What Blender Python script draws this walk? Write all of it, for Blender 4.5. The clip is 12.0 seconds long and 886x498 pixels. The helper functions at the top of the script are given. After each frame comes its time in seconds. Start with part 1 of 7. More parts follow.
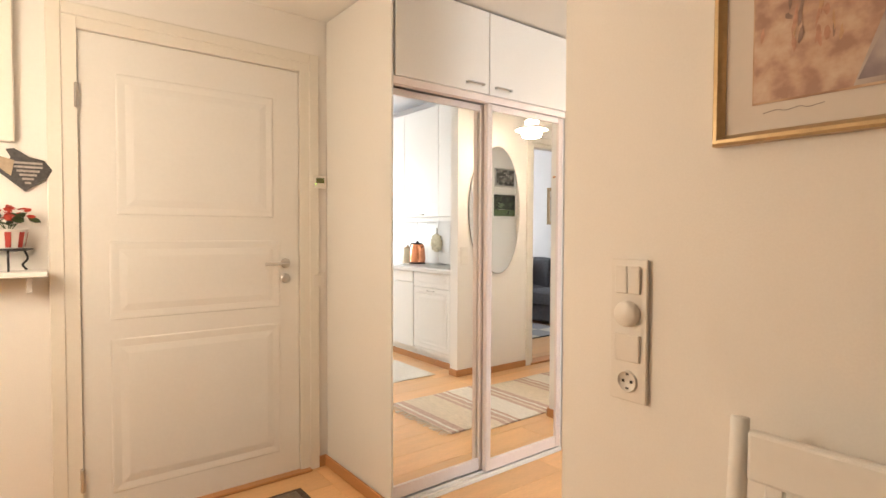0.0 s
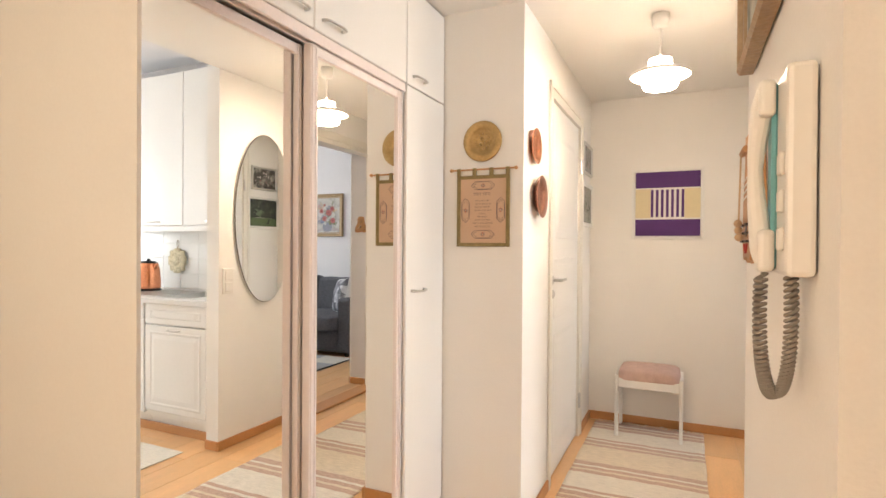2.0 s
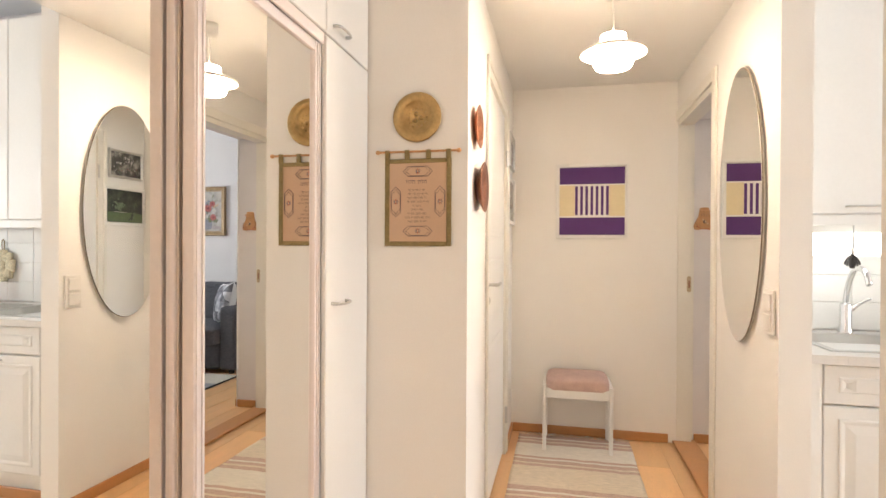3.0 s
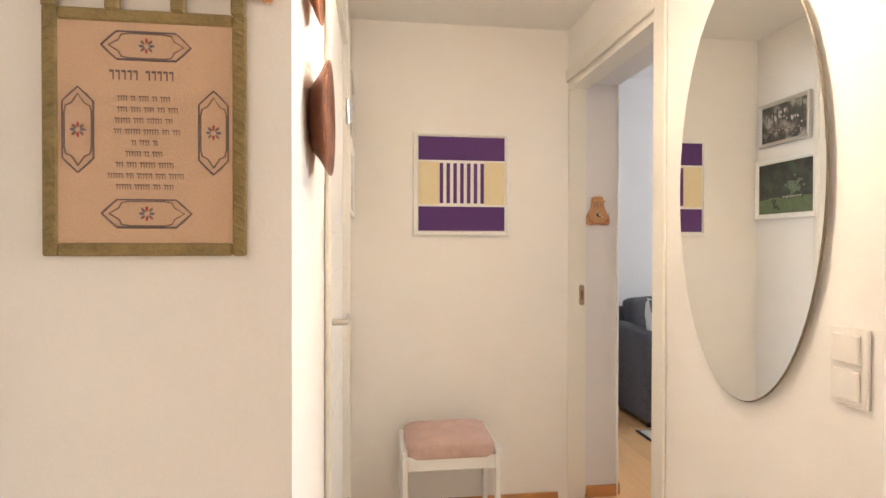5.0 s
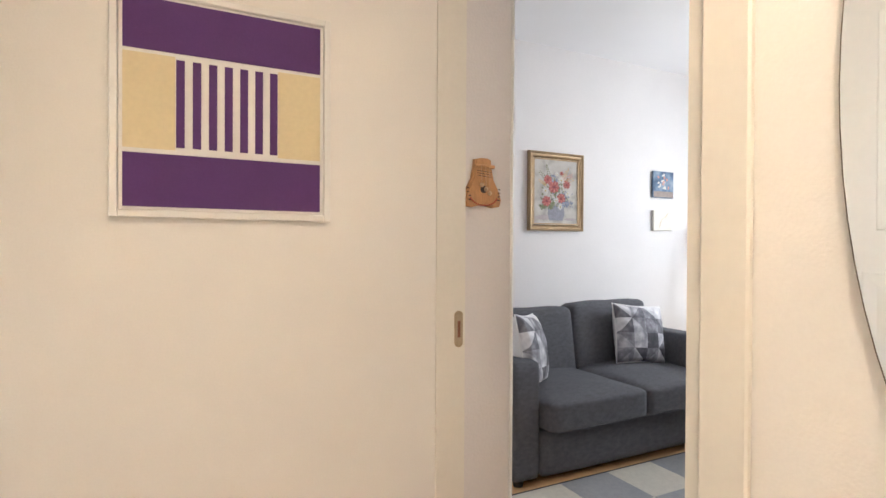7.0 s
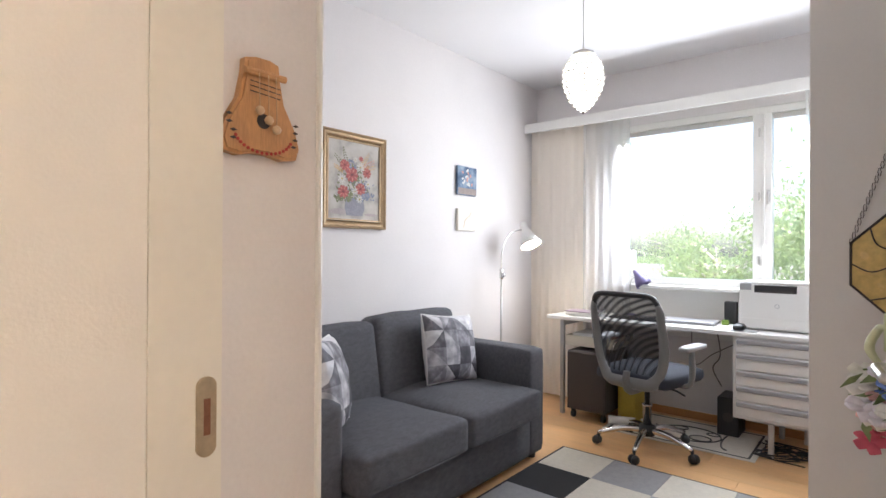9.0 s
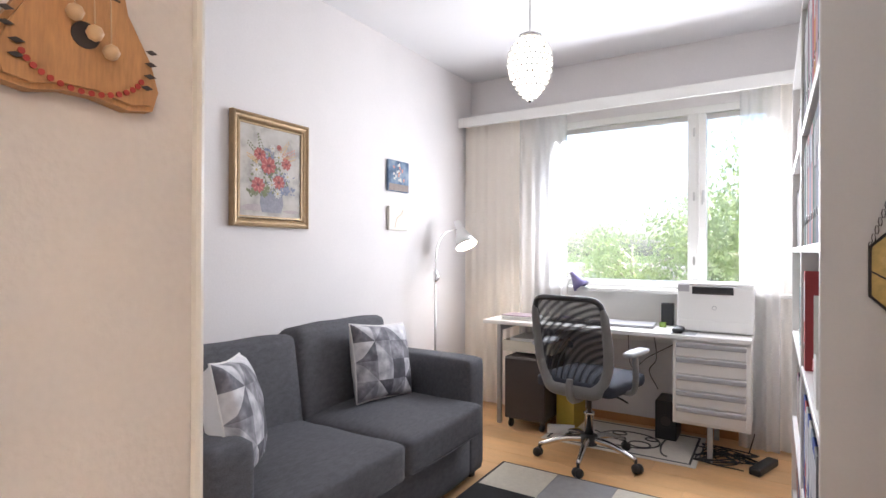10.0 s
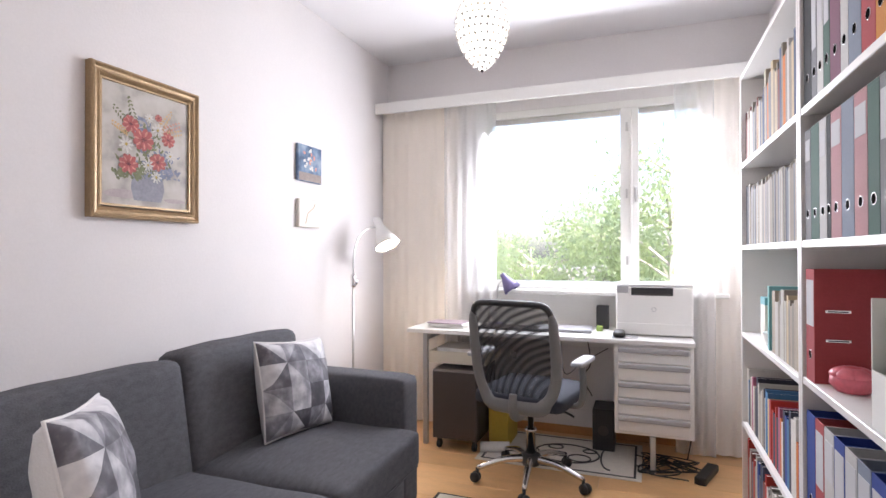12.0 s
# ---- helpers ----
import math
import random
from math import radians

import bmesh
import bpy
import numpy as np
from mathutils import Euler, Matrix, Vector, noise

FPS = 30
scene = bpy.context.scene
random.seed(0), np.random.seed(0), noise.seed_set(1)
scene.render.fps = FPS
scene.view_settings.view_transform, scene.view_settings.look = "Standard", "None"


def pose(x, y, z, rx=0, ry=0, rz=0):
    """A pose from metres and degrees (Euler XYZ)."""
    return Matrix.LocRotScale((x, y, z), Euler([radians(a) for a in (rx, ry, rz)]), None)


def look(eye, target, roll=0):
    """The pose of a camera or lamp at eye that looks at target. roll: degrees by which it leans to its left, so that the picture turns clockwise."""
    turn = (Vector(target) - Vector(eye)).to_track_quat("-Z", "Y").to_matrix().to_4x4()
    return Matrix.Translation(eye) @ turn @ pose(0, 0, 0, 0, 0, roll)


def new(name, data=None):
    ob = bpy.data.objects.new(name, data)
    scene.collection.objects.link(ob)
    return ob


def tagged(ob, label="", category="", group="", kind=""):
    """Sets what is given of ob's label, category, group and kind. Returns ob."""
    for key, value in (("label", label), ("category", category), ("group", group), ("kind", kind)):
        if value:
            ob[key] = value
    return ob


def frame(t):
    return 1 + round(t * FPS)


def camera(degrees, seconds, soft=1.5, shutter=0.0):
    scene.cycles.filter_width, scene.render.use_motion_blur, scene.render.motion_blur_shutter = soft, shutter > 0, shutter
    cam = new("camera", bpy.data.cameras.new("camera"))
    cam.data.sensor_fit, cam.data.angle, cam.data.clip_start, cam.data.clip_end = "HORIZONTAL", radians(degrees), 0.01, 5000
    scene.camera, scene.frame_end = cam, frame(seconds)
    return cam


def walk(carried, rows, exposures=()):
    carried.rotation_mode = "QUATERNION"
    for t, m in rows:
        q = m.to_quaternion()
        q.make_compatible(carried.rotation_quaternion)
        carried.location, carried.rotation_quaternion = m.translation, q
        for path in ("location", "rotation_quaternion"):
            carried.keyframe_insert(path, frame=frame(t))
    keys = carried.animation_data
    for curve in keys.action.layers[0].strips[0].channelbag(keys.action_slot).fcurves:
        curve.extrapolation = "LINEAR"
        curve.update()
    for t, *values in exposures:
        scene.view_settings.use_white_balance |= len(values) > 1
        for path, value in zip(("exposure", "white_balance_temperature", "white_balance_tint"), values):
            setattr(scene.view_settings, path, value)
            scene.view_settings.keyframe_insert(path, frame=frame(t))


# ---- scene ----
cam = camera(79.5, 12.0)
PATH = [
    (0, (1.496, 0.698, 1.228), (2.72, 2.279, 1.168), 0.2),
    (0.5, (1.605, 0.937, 1.252), (3.021, 2.349, 1.205), 0.4),
    (0.8, (1.681, 1.11, 1.248), (3.222, 2.385, 1.214), 0.5),
    (1, (1.732, 1.192, 1.261), (3.328, 2.396, 1.226), 0.6),
    (1.5, (1.846, 1.412, 1.258), (3.565, 2.433, 1.232), 0.5),
    (2, (1.991, 1.623, 1.26), (3.811, 2.453, 1.245), 0.4),
    (2.5, (2.137, 1.793, 1.269), (4.031, 2.436, 1.258), 0.4),
    (2.8, (2.259, 1.881, 1.268), (4.192, 2.394, 1.253), 0.3),
    (3, (2.352, 1.936, 1.255), (4.304, 2.37, 1.244), 0.3),
    (3.2, (2.447, 1.986, 1.261), (4.416, 2.335, 1.247), 0.2),
    (4.8, (3.346, 2.151, 1.275), (5.338, 1.964, 1.254), 0.2),
    (5, (3.485, 2.153, 1.27), (5.469, 1.899, 1.252), 0.1),
    (5.5, (3.785, 2.11, 1.276), (5.745, 1.716, 1.25), 0.2),
    (6, (4.122, 2.027, 1.272), (6.04, 1.461, 1.249), 0.1),
    (6.5, (4.415, 1.944, 1.256), (6.278, 1.216, 1.244), 0.1),
    (6.7, (4.532, 1.908, 1.258), (6.366, 1.112, 1.244), 0.2),
    (8.3, (5.150, 1.605, 1.235), (6.638, 0.268, 1.237), 0.4),
    (8.5, (5.207, 1.565, 1.234), (6.639, 0.169, 1.240), 0.4),
    (9, (5.332, 1.469, 1.233), (6.616, -0.064, 1.239), 0.3),
    (9.5, (5.445, 1.365, 1.238), (6.611, -0.260, 1.247), 0.3),
    (10, (5.551, 1.259, 1.245), (6.608, -0.440, 1.250), 0.2),
    (10.5, (5.646, 1.177, 1.252), (6.596, -0.583, 1.256), 0.1),
    (11, (5.758, 1.102, 1.241), (6.616, -0.704, 1.254), 0.1),
    (11.5, (5.843, 1.028, 1.234), (6.623, -0.814, 1.250), 0.0),
    (12, (5.907, 0.954, 1.227), (6.617, -0.915, 1.244), -0.1),
]
walk(cam, [(t, look(eye, target, roll)) for t, eye, target, roll in PATH], [(0.0, 2.0, 6500, 10), (3.5, 2.0, 6480, 10), (6.5, 2.0, 6310, 9), (9.0, 2.02, 6340, 12), (12.0, 2.09, 6460, 18)])

# ---- light ----
world = bpy.data.worlds.new("world")
world.use_nodes = True
scene.world = world
wn = world.node_tree
sky = wn.nodes.new("ShaderNodeTexSky")
sky.sky_type, sky.sun_disc = "NISHITA", False
sky.sun_elevation, sky.sun_rotation = radians(52), radians(-18)
sky.air_density, sky.dust_density = 1.0, 3.0
wn.links.new(sky.outputs["Color"], wn.nodes["Background"].inputs["Color"])
wn.nodes["Background"].inputs["Strength"].default_value = 0.15

sun_data = bpy.data.lights.new("sun", "SUN")
sun_data.energy, sun_data.angle, sun_data.color = 5.0, radians(12), (1.0, 0.97, 0.92)
new("sun", sun_data).matrix_world = look((-8, 25, 34), (0, 0, 0))


def area(name, at, to, w, h, power, color):
    d = bpy.data.lights.new(name, "AREA")
    d.shape, d.size, d.size_y, d.energy, d.color = "RECTANGLE", w, h, power, color
    o = new(name, d)
    o.matrix_world = look(at, to)
    return o


def bulb(name, at, power, color, size=0.05):
    d = bpy.data.lights.new(name, "POINT")
    d.energy, d.color, d.shadow_soft_size = power, color, size
    o = new(name, d)
    o.location = at
    return o


WARM = (1.0, 0.80, 0.61)
DAY = (0.90, 0.95, 1.0)
area("window_daylight", (6.25, -2.665, 1.64), (6.25, 0, 1.12), 1.40, 0.85, 16, DAY)
# added fill at an unseen window, brightens the mirrored kitchen
area("kitchen_fill", (3.6, -2.72, 1.6), (3.6, 0, 1.2), 1.3, 1.1, 24, DAY)
# unseen point light, added to brighten the front door and near wall
bulb("entry_fill", (1.0, 2.35, 1.5), 12.0, (1.0, 0.82, 0.62), 0.25)

# ---- materials ----


def mat(name, color, rough=0.5, metal=0.0, vary=0.06, size=6.0, fine=90.0, bump=0.05, coat=0.0, stretch=(1, 1, 1), per_piece=0.0):
    """A surface with slow stains and fine grain in its colour, gloss and relief."""
    m = bpy.data.materials.new(name)
    m.use_nodes = True
    n, l = m.node_tree.nodes, m.node_tree.links
    b = n["Principled BSDF"]
    tc = n.new("ShaderNodeTexCoord")
    mp = n.new("ShaderNodeMapping")
    mp.inputs["Scale"].default_value = stretch
    l.new(tc.outputs["Object"], mp.inputs["Vector"])
    slow, quick = n.new("ShaderNodeTexNoise"), n.new("ShaderNodeTexNoise")
    slow.inputs["Scale"].default_value, quick.inputs["Scale"].default_value = size, fine
    slow.inputs["Detail"].default_value, quick.inputs["Detail"].default_value = 4, 3
    l.new(mp.outputs["Vector"], slow.inputs["Vector"])
    l.new(mp.outputs["Vector"], quick.inputs["Vector"])
    add = n.new("ShaderNodeMath")
    add.operation = "ADD"
    l.new(slow.outputs["Fac"], add.inputs[0])
    l.new(quick.outputs["Fac"], add.inputs[1])
    rng = n.new("ShaderNodeMapRange")
    rng.inputs["From Min"].default_value, rng.inputs["From Max"].default_value = 0.6, 1.4
    rng.inputs["To Min"].default_value, rng.inputs["To Max"].default_value = 1 - vary, 1 + vary
    l.new(add.outputs[0], rng.inputs["Value"])
    hsv = n.new("ShaderNodeHueSaturation")
    hsv.inputs["Color"].default_value = (*color, 1)
    if per_piece:
        info = n.new("ShaderNodeObjectInfo")
        r2 = n.new("ShaderNodeMapRange")
        r2.inputs["To Min"].default_value, r2.inputs["To Max"].default_value = 1 - per_piece, 1 + per_piece
        l.new(info.outputs["Random"], r2.inputs["Value"])
        mul = n.new("ShaderNodeMath")
        mul.operation = "MULTIPLY"
        l.new(rng.outputs[0], mul.inputs[0])
        l.new(r2.outputs[0], mul.inputs[1])
        l.new(mul.outputs[0], hsv.inputs["Value"])
    else:
        l.new(rng.outputs[0], hsv.inputs["Value"])
    l.new(hsv.outputs["Color"], b.inputs["Base Color"])
    rr = n.new("ShaderNodeMapRange")
    rr.inputs["To Min"].default_value, rr.inputs["To Max"].default_value = max(rough - 0.08, 0.02), min(rough + 0.08, 1)
    l.new(slow.outputs["Fac"], rr.inputs["Value"])
    l.new(rr.outputs[0], b.inputs["Roughness"])
    b.inputs["Metallic"].default_value = metal
    b.inputs["Coat Weight"].default_value = coat
    if bump:
        bp = n.new("ShaderNodeBump")
        bp.inputs["Strength"].default_value, bp.inputs["Distance"].default_value = bump, 0.004
        l.new(quick.outputs["Fac"], bp.inputs["Height"])
        l.new(bp.outputs["Normal"], b.inputs["Normal"])
    return m


def glow(name, color, strength):
    m = bpy.data.materials.new(name)
    m.use_nodes = True
    b = m.node_tree.nodes["Principled BSDF"]
    b.inputs["Base Color"].default_value = (*color, 1)
    b.inputs["Emission Color"].default_value = (*color, 1)
    b.inputs["Emission Strength"].default_value = strength
    return m


def plain(name, color, rough=0.05, metal=0.0, transmission=0.0):
    m = bpy.data.materials.new(name)
    m.use_nodes = True
    b = m.node_tree.nodes["Principled BSDF"]
    b.inputs["Base Color"].default_value = (*color, 1)
    b.inputs["Roughness"].default_value, b.inputs["Metallic"].default_value = rough, metal
    b.inputs["Transmission Weight"].default_value = transmission
    return m


M_WALL = mat("wall_paint", (0.83, 0.805, 0.765), 0.85, vary=0.025, size=2.5, fine=220, bump=0.10)
M_ROOMCEIL = mat("study_ceiling_paint", (0.82, 0.81, 0.82), 0.9, vary=0.02, size=2, fine=260, bump=0.12)
M_ROOMWALL = mat("textured_wallpaper", (0.735, 0.705, 0.70), 0.8, vary=0.035, size=3.5, fine=130, bump=0.18)
M_CEIL = mat("ceiling_paint", (0.85, 0.835, 0.80), 0.9, vary=0.02, size=2, fine=260, bump=0.12)
M_WHITE = mat("white_satin_paint", (0.80, 0.79, 0.76), 0.38, vary=0.02, size=4, fine=60, bump=0.02)
M_LAMINATE = mat("white_laminate", (0.80, 0.785, 0.75), 0.42, vary=0.02, size=3, fine=120, bump=0.015)
M_CASING = mat("cream_casing_paint", (0.78, 0.75, 0.68), 0.4, vary=0.025, size=5, fine=70, bump=0.02)
M_BEECH = mat("beech_laminate_floor", (0.76, 0.455, 0.215), 0.33, vary=0.12, size=2.2, fine=26, bump=0.02, stretch=(1.2, 9, 9), per_piece=0.09)
M_SUBFLOOR = mat("dark_floor_joint", (0.12, 0.065, 0.03), 0.7)
M_SKIRT = mat("beech_skirting", (0.50, 0.24, 0.09), 0.4, vary=0.1, size=4, fine=40, stretch=(2, 2, 9))
M_MIRROR = plain("mirror_silvering", (0.93, 0.94, 0.93), 0.0, 1.0)
M_GLASS = plain("window_glass", (1, 1, 1), 0.0, 0.0, 1.0)
M_CHROME = mat("chrome", (0.72, 0.72, 0.72), 0.15, 1.0, vary=0.03, bump=0)
M_STEEL = mat("brushed_steel", (0.58, 0.57, 0.55), 0.32, 1.0, vary=0.05, fine=160, bump=0.03)
M_STRIKE = mat("worn_brass_plate", (0.55, 0.44, 0.30), 0.35, 0.8, vary=0.12, size=30, fine=120, bump=0.05)
M_ROSE = mat("champagne_aluminium", (0.82, 0.74, 0.71), 0.42, 0.08, vary=0.04, bump=0.02)
M_BRASS = mat("aged_brass", (0.42, 0.29, 0.13), 0.45, 1.0, vary=0.2, size=18, fine=70, bump=0.3)
M_COPPER = mat("hammered_copper", (0.72, 0.30, 0.16), 0.22, 1.0, vary=0.15, size=25, fine=90, bump=0.2)
M_OLDCOPPER = mat("darkened_copper", (0.36, 0.17, 0.11), 0.33, 0.9, vary=0.25, size=25, fine=90, bump=0.15)
M_GOLD = mat("gilded_frame", (0.37, 0.255, 0.14), 0.42, 0.4, vary=0.22, size=20, fine=120, bump=0.3)
M_GILT = mat("copper_gilt_moulding", (0.52, 0.38, 0.21), 0.35, 0.8, vary=0.12, size=15, fine=80, bump=0.05)
M_BLACK = mat("black_plastic", (0.018, 0.018, 0.02), 0.45, vary=0.1, bump=0.03)
M_DARK = mat("dark_grey_metal", (0.052, 0.043, 0.041), 0.5, vary=0.1, bump=0.04)
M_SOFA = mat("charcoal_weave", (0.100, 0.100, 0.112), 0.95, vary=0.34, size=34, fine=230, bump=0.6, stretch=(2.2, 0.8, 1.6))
M_PAPER = mat("paper_white", (0.78, 0.77, 0.74), 0.8, vary=0.03)

# ---- mesh helpers ----


def empty_bm():
    return bmesh.new()


def add_box(bm, x0, x1, y0, y1, z0, z1, bevel=0.0, seg=1):
    ret = bmesh.ops.create_cube(bm, size=1.0)
    vs = ret["verts"]
    for v in vs:
        v.co = Vector((x0 + (v.co.x + 0.5) * (x1 - x0), y0 + (v.co.y + 0.5) * (y1 - y0), z0 + (v.co.z + 0.5) * (z1 - z0)))
    if bevel:
        es = list({e for v in vs for e in v.link_edges})
        bmesh.ops.bevel(bm, geom=es, offset=bevel, segments=seg, affect="EDGES", profile=0.5)
    return bm


def box(x0, x1, y0, y1, z0, z1, bevel=0.0, seg=1):
    return add_box(bmesh.new(), min(x0, x1), max(x0, x1), min(y0, y1), max(y0, y1), min(z0, z1), max(z0, z1), bevel, seg)


def boxes(*rows, bevel=0.0):
    bm = bmesh.new()
    for r in rows:
        add_box(bm, *r, bevel)
    return bm


def merge(*bms):
    out = bmesh.new()
    for b in bms:
        me = bpy.data.meshes.new("tmp")
        b.to_mesh(me)
        out.from_mesh(me)
        bpy.data.meshes.remove(me)
    return out


def lathe(profile, n=32, caps=True):
    """A turned solid round z from (radius, height) pairs."""
    bm = bmesh.new()
    rings = [[bm.verts.new((r * math.cos(2 * math.pi * i / n), r * math.sin(2 * math.pi * i / n), z)) for i in range(n)] for r, z in profile]
    for a, b in zip(rings, rings[1:]):
        for i in range(n):
            bm.faces.new((a[i], a[(i + 1) % n], b[(i + 1) % n], b[i]))
    if caps:
        bm.faces.new(list(reversed(rings[0])))
        bm.faces.new(rings[-1])
    bmesh.ops.recalc_face_normals(bm, faces=bm.faces)
    return bm


def smooth_path(pts, steps=6):
    pts = [Vector(p) for p in pts]
    out = []
    ext = [2 * pts[0] - pts[1]] + pts + [2 * pts[-1] - pts[-2]]
    for a, b, c, d in zip(ext, ext[1:], ext[2:], ext[3:]):
        for k in range(steps):
            t = k / steps
            out.append(0.5 * ((2 * b) + (c - a) * t + (2 * a - 5 * b + 4 * c - d) * t * t + (3 * b - a - 3 * c + d) * t ** 3))
    out.append(pts[-1])
    return out


def tube(pts, r, n=8, curved=True, steps=6):
    """A round bar along a path; r is one radius or one for each point given."""
    path = smooth_path(pts, steps) if curved and len(pts) > 2 else [Vector(p) for p in pts]
    rad = [r] * len(path) if not isinstance(r, (list, tuple)) else [float(q) for q in np.interp(np.linspace(0, 1, len(path)), np.linspace(0, 1, len(r)), r)]
    bm = bmesh.new()
    rings, side = [], None
    for i, p in enumerate(path):
        d = (path[min(i + 1, len(path) - 1)] - path[max(i - 1, 0)]).normalized()
        if side is None:
            side = d.orthogonal().normalized()
        side = (side - d * side.dot(d)).normalized()
        up = d.cross(side)
        rings.append([bm.verts.new(p + rad[i] * (math.cos(2 * math.pi * k / n) * side + math.sin(2 * math.pi * k / n) * up)) for k in range(n)])
    for a, b in zip(rings, rings[1:]):
        for k in range(n):
            bm.faces.new((a[k], a[(k + 1) % n], b[(k + 1) % n], b[k]))
    bm.faces.new(list(reversed(rings[0])))
    bm.faces.new(rings[-1])
    bmesh.ops.recalc_face_normals(bm, faces=bm.faces)
    return bm


def prism(outline, depth):
    """A flat plate in x and z, from y 0 to y depth."""
    bm = bmesh.new()
    a = [bm.verts.new((x, 0, z)) for x, z in outline]
    b = [bm.verts.new((x, depth, z)) for x, z in outline]
    bm.faces.new(a)
    bm.faces.new(list(reversed(b)))
    for i in range(len(a)):
        j = (i + 1) % len(a)
        bm.faces.new((a[j], a[i], b[i], b[j]))
    bmesh.ops.recalc_face_normals(bm, faces=bm.faces)
    return bm


def moved(bm, m):
    bm.transform(m)
    return bm


def soft_box(w, d, h, r=0.06, puff=0.03, cuts=7, crease=0.0):
    """An upholstered block with rounded edges and a crown, centred in x and y, from z 0."""
    bm = bmesh.new()
    bmesh.ops.create_cube(bm, size=2.0)
    bmesh.ops.subdivide_edges(bm, edges=bm.edges[:], cuts=cuts, use_grid_fill=True)
    for v in bm.verts:
        p = v.co.copy()
        q = Vector((math.copysign(max(abs(p.x) * w / 2 - r, 0), p.x), math.copysign(max(abs(p.y) * d / 2 - r, 0), p.y), math.copysign(max(abs(p.z) * h / 2 - r, 0), p.z)))
        q = Vector((max(-w / 2 + r, min(w / 2 - r, p.x * w / 2)), max(-d / 2 + r, min(d / 2 - r, p.y * d / 2)), max(-h / 2 + r, min(h / 2 - r, p.z * h / 2))))
        o = Vector((p.x * w / 2, p.y * d / 2, p.z * h / 2)) - q
        if o.length > 1e-6:
            o = o.normalized() * r
        c = q + o
        bulge = (1 - p.x ** 2) * (1 - p.y ** 2) * abs(p.z) ** 3 * math.copysign(puff, p.z)
        c.z += bulge
        c.y += (1 - p.x ** 2) * (1 - p.z ** 2) * abs(p.y) ** 3 * math.copysign(puff * 0.5, p.y)
        c += crease * Vector((0, 0, 1)) * noise.noise(c * 6 + Vector((w, d, h)))
        v.co = c + Vector((0, 0, h / 2))
    return bm


def dab(cx, cz, w, h, y, turn=0.0, n=9, rough=0.18, rnd=random):
    """One brush dab: a flat uneven patch facing -y."""
    bm = bmesh.new()
    pts = []
    for i in range(n):
        a = 2 * math.pi * i / n
        k = 1 + rnd.uniform(-rough, rough)
        x, z = w / 2 * k * math.cos(a), h / 2 * k * math.sin(a)
        pts.append(bm.verts.new((cx + x * math.cos(turn) - z * math.sin(turn), y, cz + x * math.sin(turn) + z * math.cos(turn))))
    bm.faces.new(pts)
    bmesh.ops.recalc_face_normals(bm, faces=bm.faces)
    if bm.faces[0:1] and list(bm.faces)[0].normal.y > 0:
        bmesh.ops.reverse_faces(bm, faces=bm.faces[:])
    return bm


def part(name, bm, material, parent=None, label="", smooth=False):
    me = bpy.data.meshes.new(name)
    bm.to_mesh(me)
    bm.free()
    me.materials.append(material)
    if smooth:
        for p in me.polygons:
            p.use_smooth = True
    ob = new(name, me)
    ob.parent = parent
    if label:
        ob["label"] = label
    return ob


def thing(name, label, category, at=(0, 0, 0), rz=0.0, group="", m=None):
    ob = new(name)
    ob.empty_display_size = 0.1
    ob.matrix_basis = m if m is not None else pose(*at, 0, 0, rz)
    return tagged(ob, label, category, group)


def structure(name, bm, material, label, category, smooth=False):
    return tagged(part(name, bm, material, None, "", smooth), label, category, "", "structure")


# ---- the shell ----
X_W, X_NEAR, X_KIT, X_END, X_EAST = -0.9, 2.49, 4.36, 6.0, 7.765
Y_ENTRY, Y_HALL, Y_OVAL, Y_STUB, Y_WIN = 3.28, 2.265, 1.215, 0.93, -2.75
LOW, HIGH = 2.315, 2.68

structure("wall_entry", boxes((X_W, 1.595, Y_ENTRY, 3.46, 0, HIGH), (2.63, 4.33, Y_ENTRY, 3.46, 0, HIGH), (1.595, 2.63, Y_ENTRY, 3.46, 2.085, HIGH), (1.595, 2.63, 3.40, 3.46, 0, 2.085)), M_WALL, "cream painted wall around the front door", "wall")
structure("wall_pier", boxes((4.23, 4.33, 2.365, Y_ENTRY, 0, HIGH)), M_WALL, "cream painted wall end beside the wardrobe", "wall")
structure("wall_hall", boxes((4.23, 4.72, Y_HALL, 2.365, 0, HIGH), (5.61, 6.1, Y_HALL, 2.365, 0, HIGH), (4.72, 5.61, Y_HALL, 2.365, 2.085, HIGH), (4.72, 5.61, 2.36, 2.365, 0, 2.085)), M_WALL, "cream painted hall wall with an inner door", "wall")
structure("wall_end", boxes((X_END, 6.1, 1.2125, Y_HALL, 0, HIGH), (6.0435, 6.1, 1.121, 1.2124, 0, HIGH)), M_WALL, "cream painted end wall of the hall", "wall")
structure("wall_stub", boxes((6.045, 6.40, Y_STUB, 1.12, 0, HIGH), (6.40, 7.9, Y_STUB, 1.12, 0, HIGH), (5.14, 6.045, Y_STUB, Y_OVAL - 0.09, 2.075, HIGH)), M_ROOMWALL, "white wall between hall and study", "wall")
structure("wall_mirror", boxes((X_KIT, 5.16, 1.115, Y_OVAL, 0, HIGH), (5.16, X_END, 1.13, Y_OVAL, 2.075, HIGH), (5.02, 5.16, Y_STUB, 1.115, 0, HIGH)), M_WALL, "cream painted wall with an oval mirror", "wall")
structure("wall_kitchen_back", boxes((5.02, 5.20, -2.9, Y_STUB, 0, HIGH)), M_ROOMWALL, "white wall between kitchen and study", "wall")
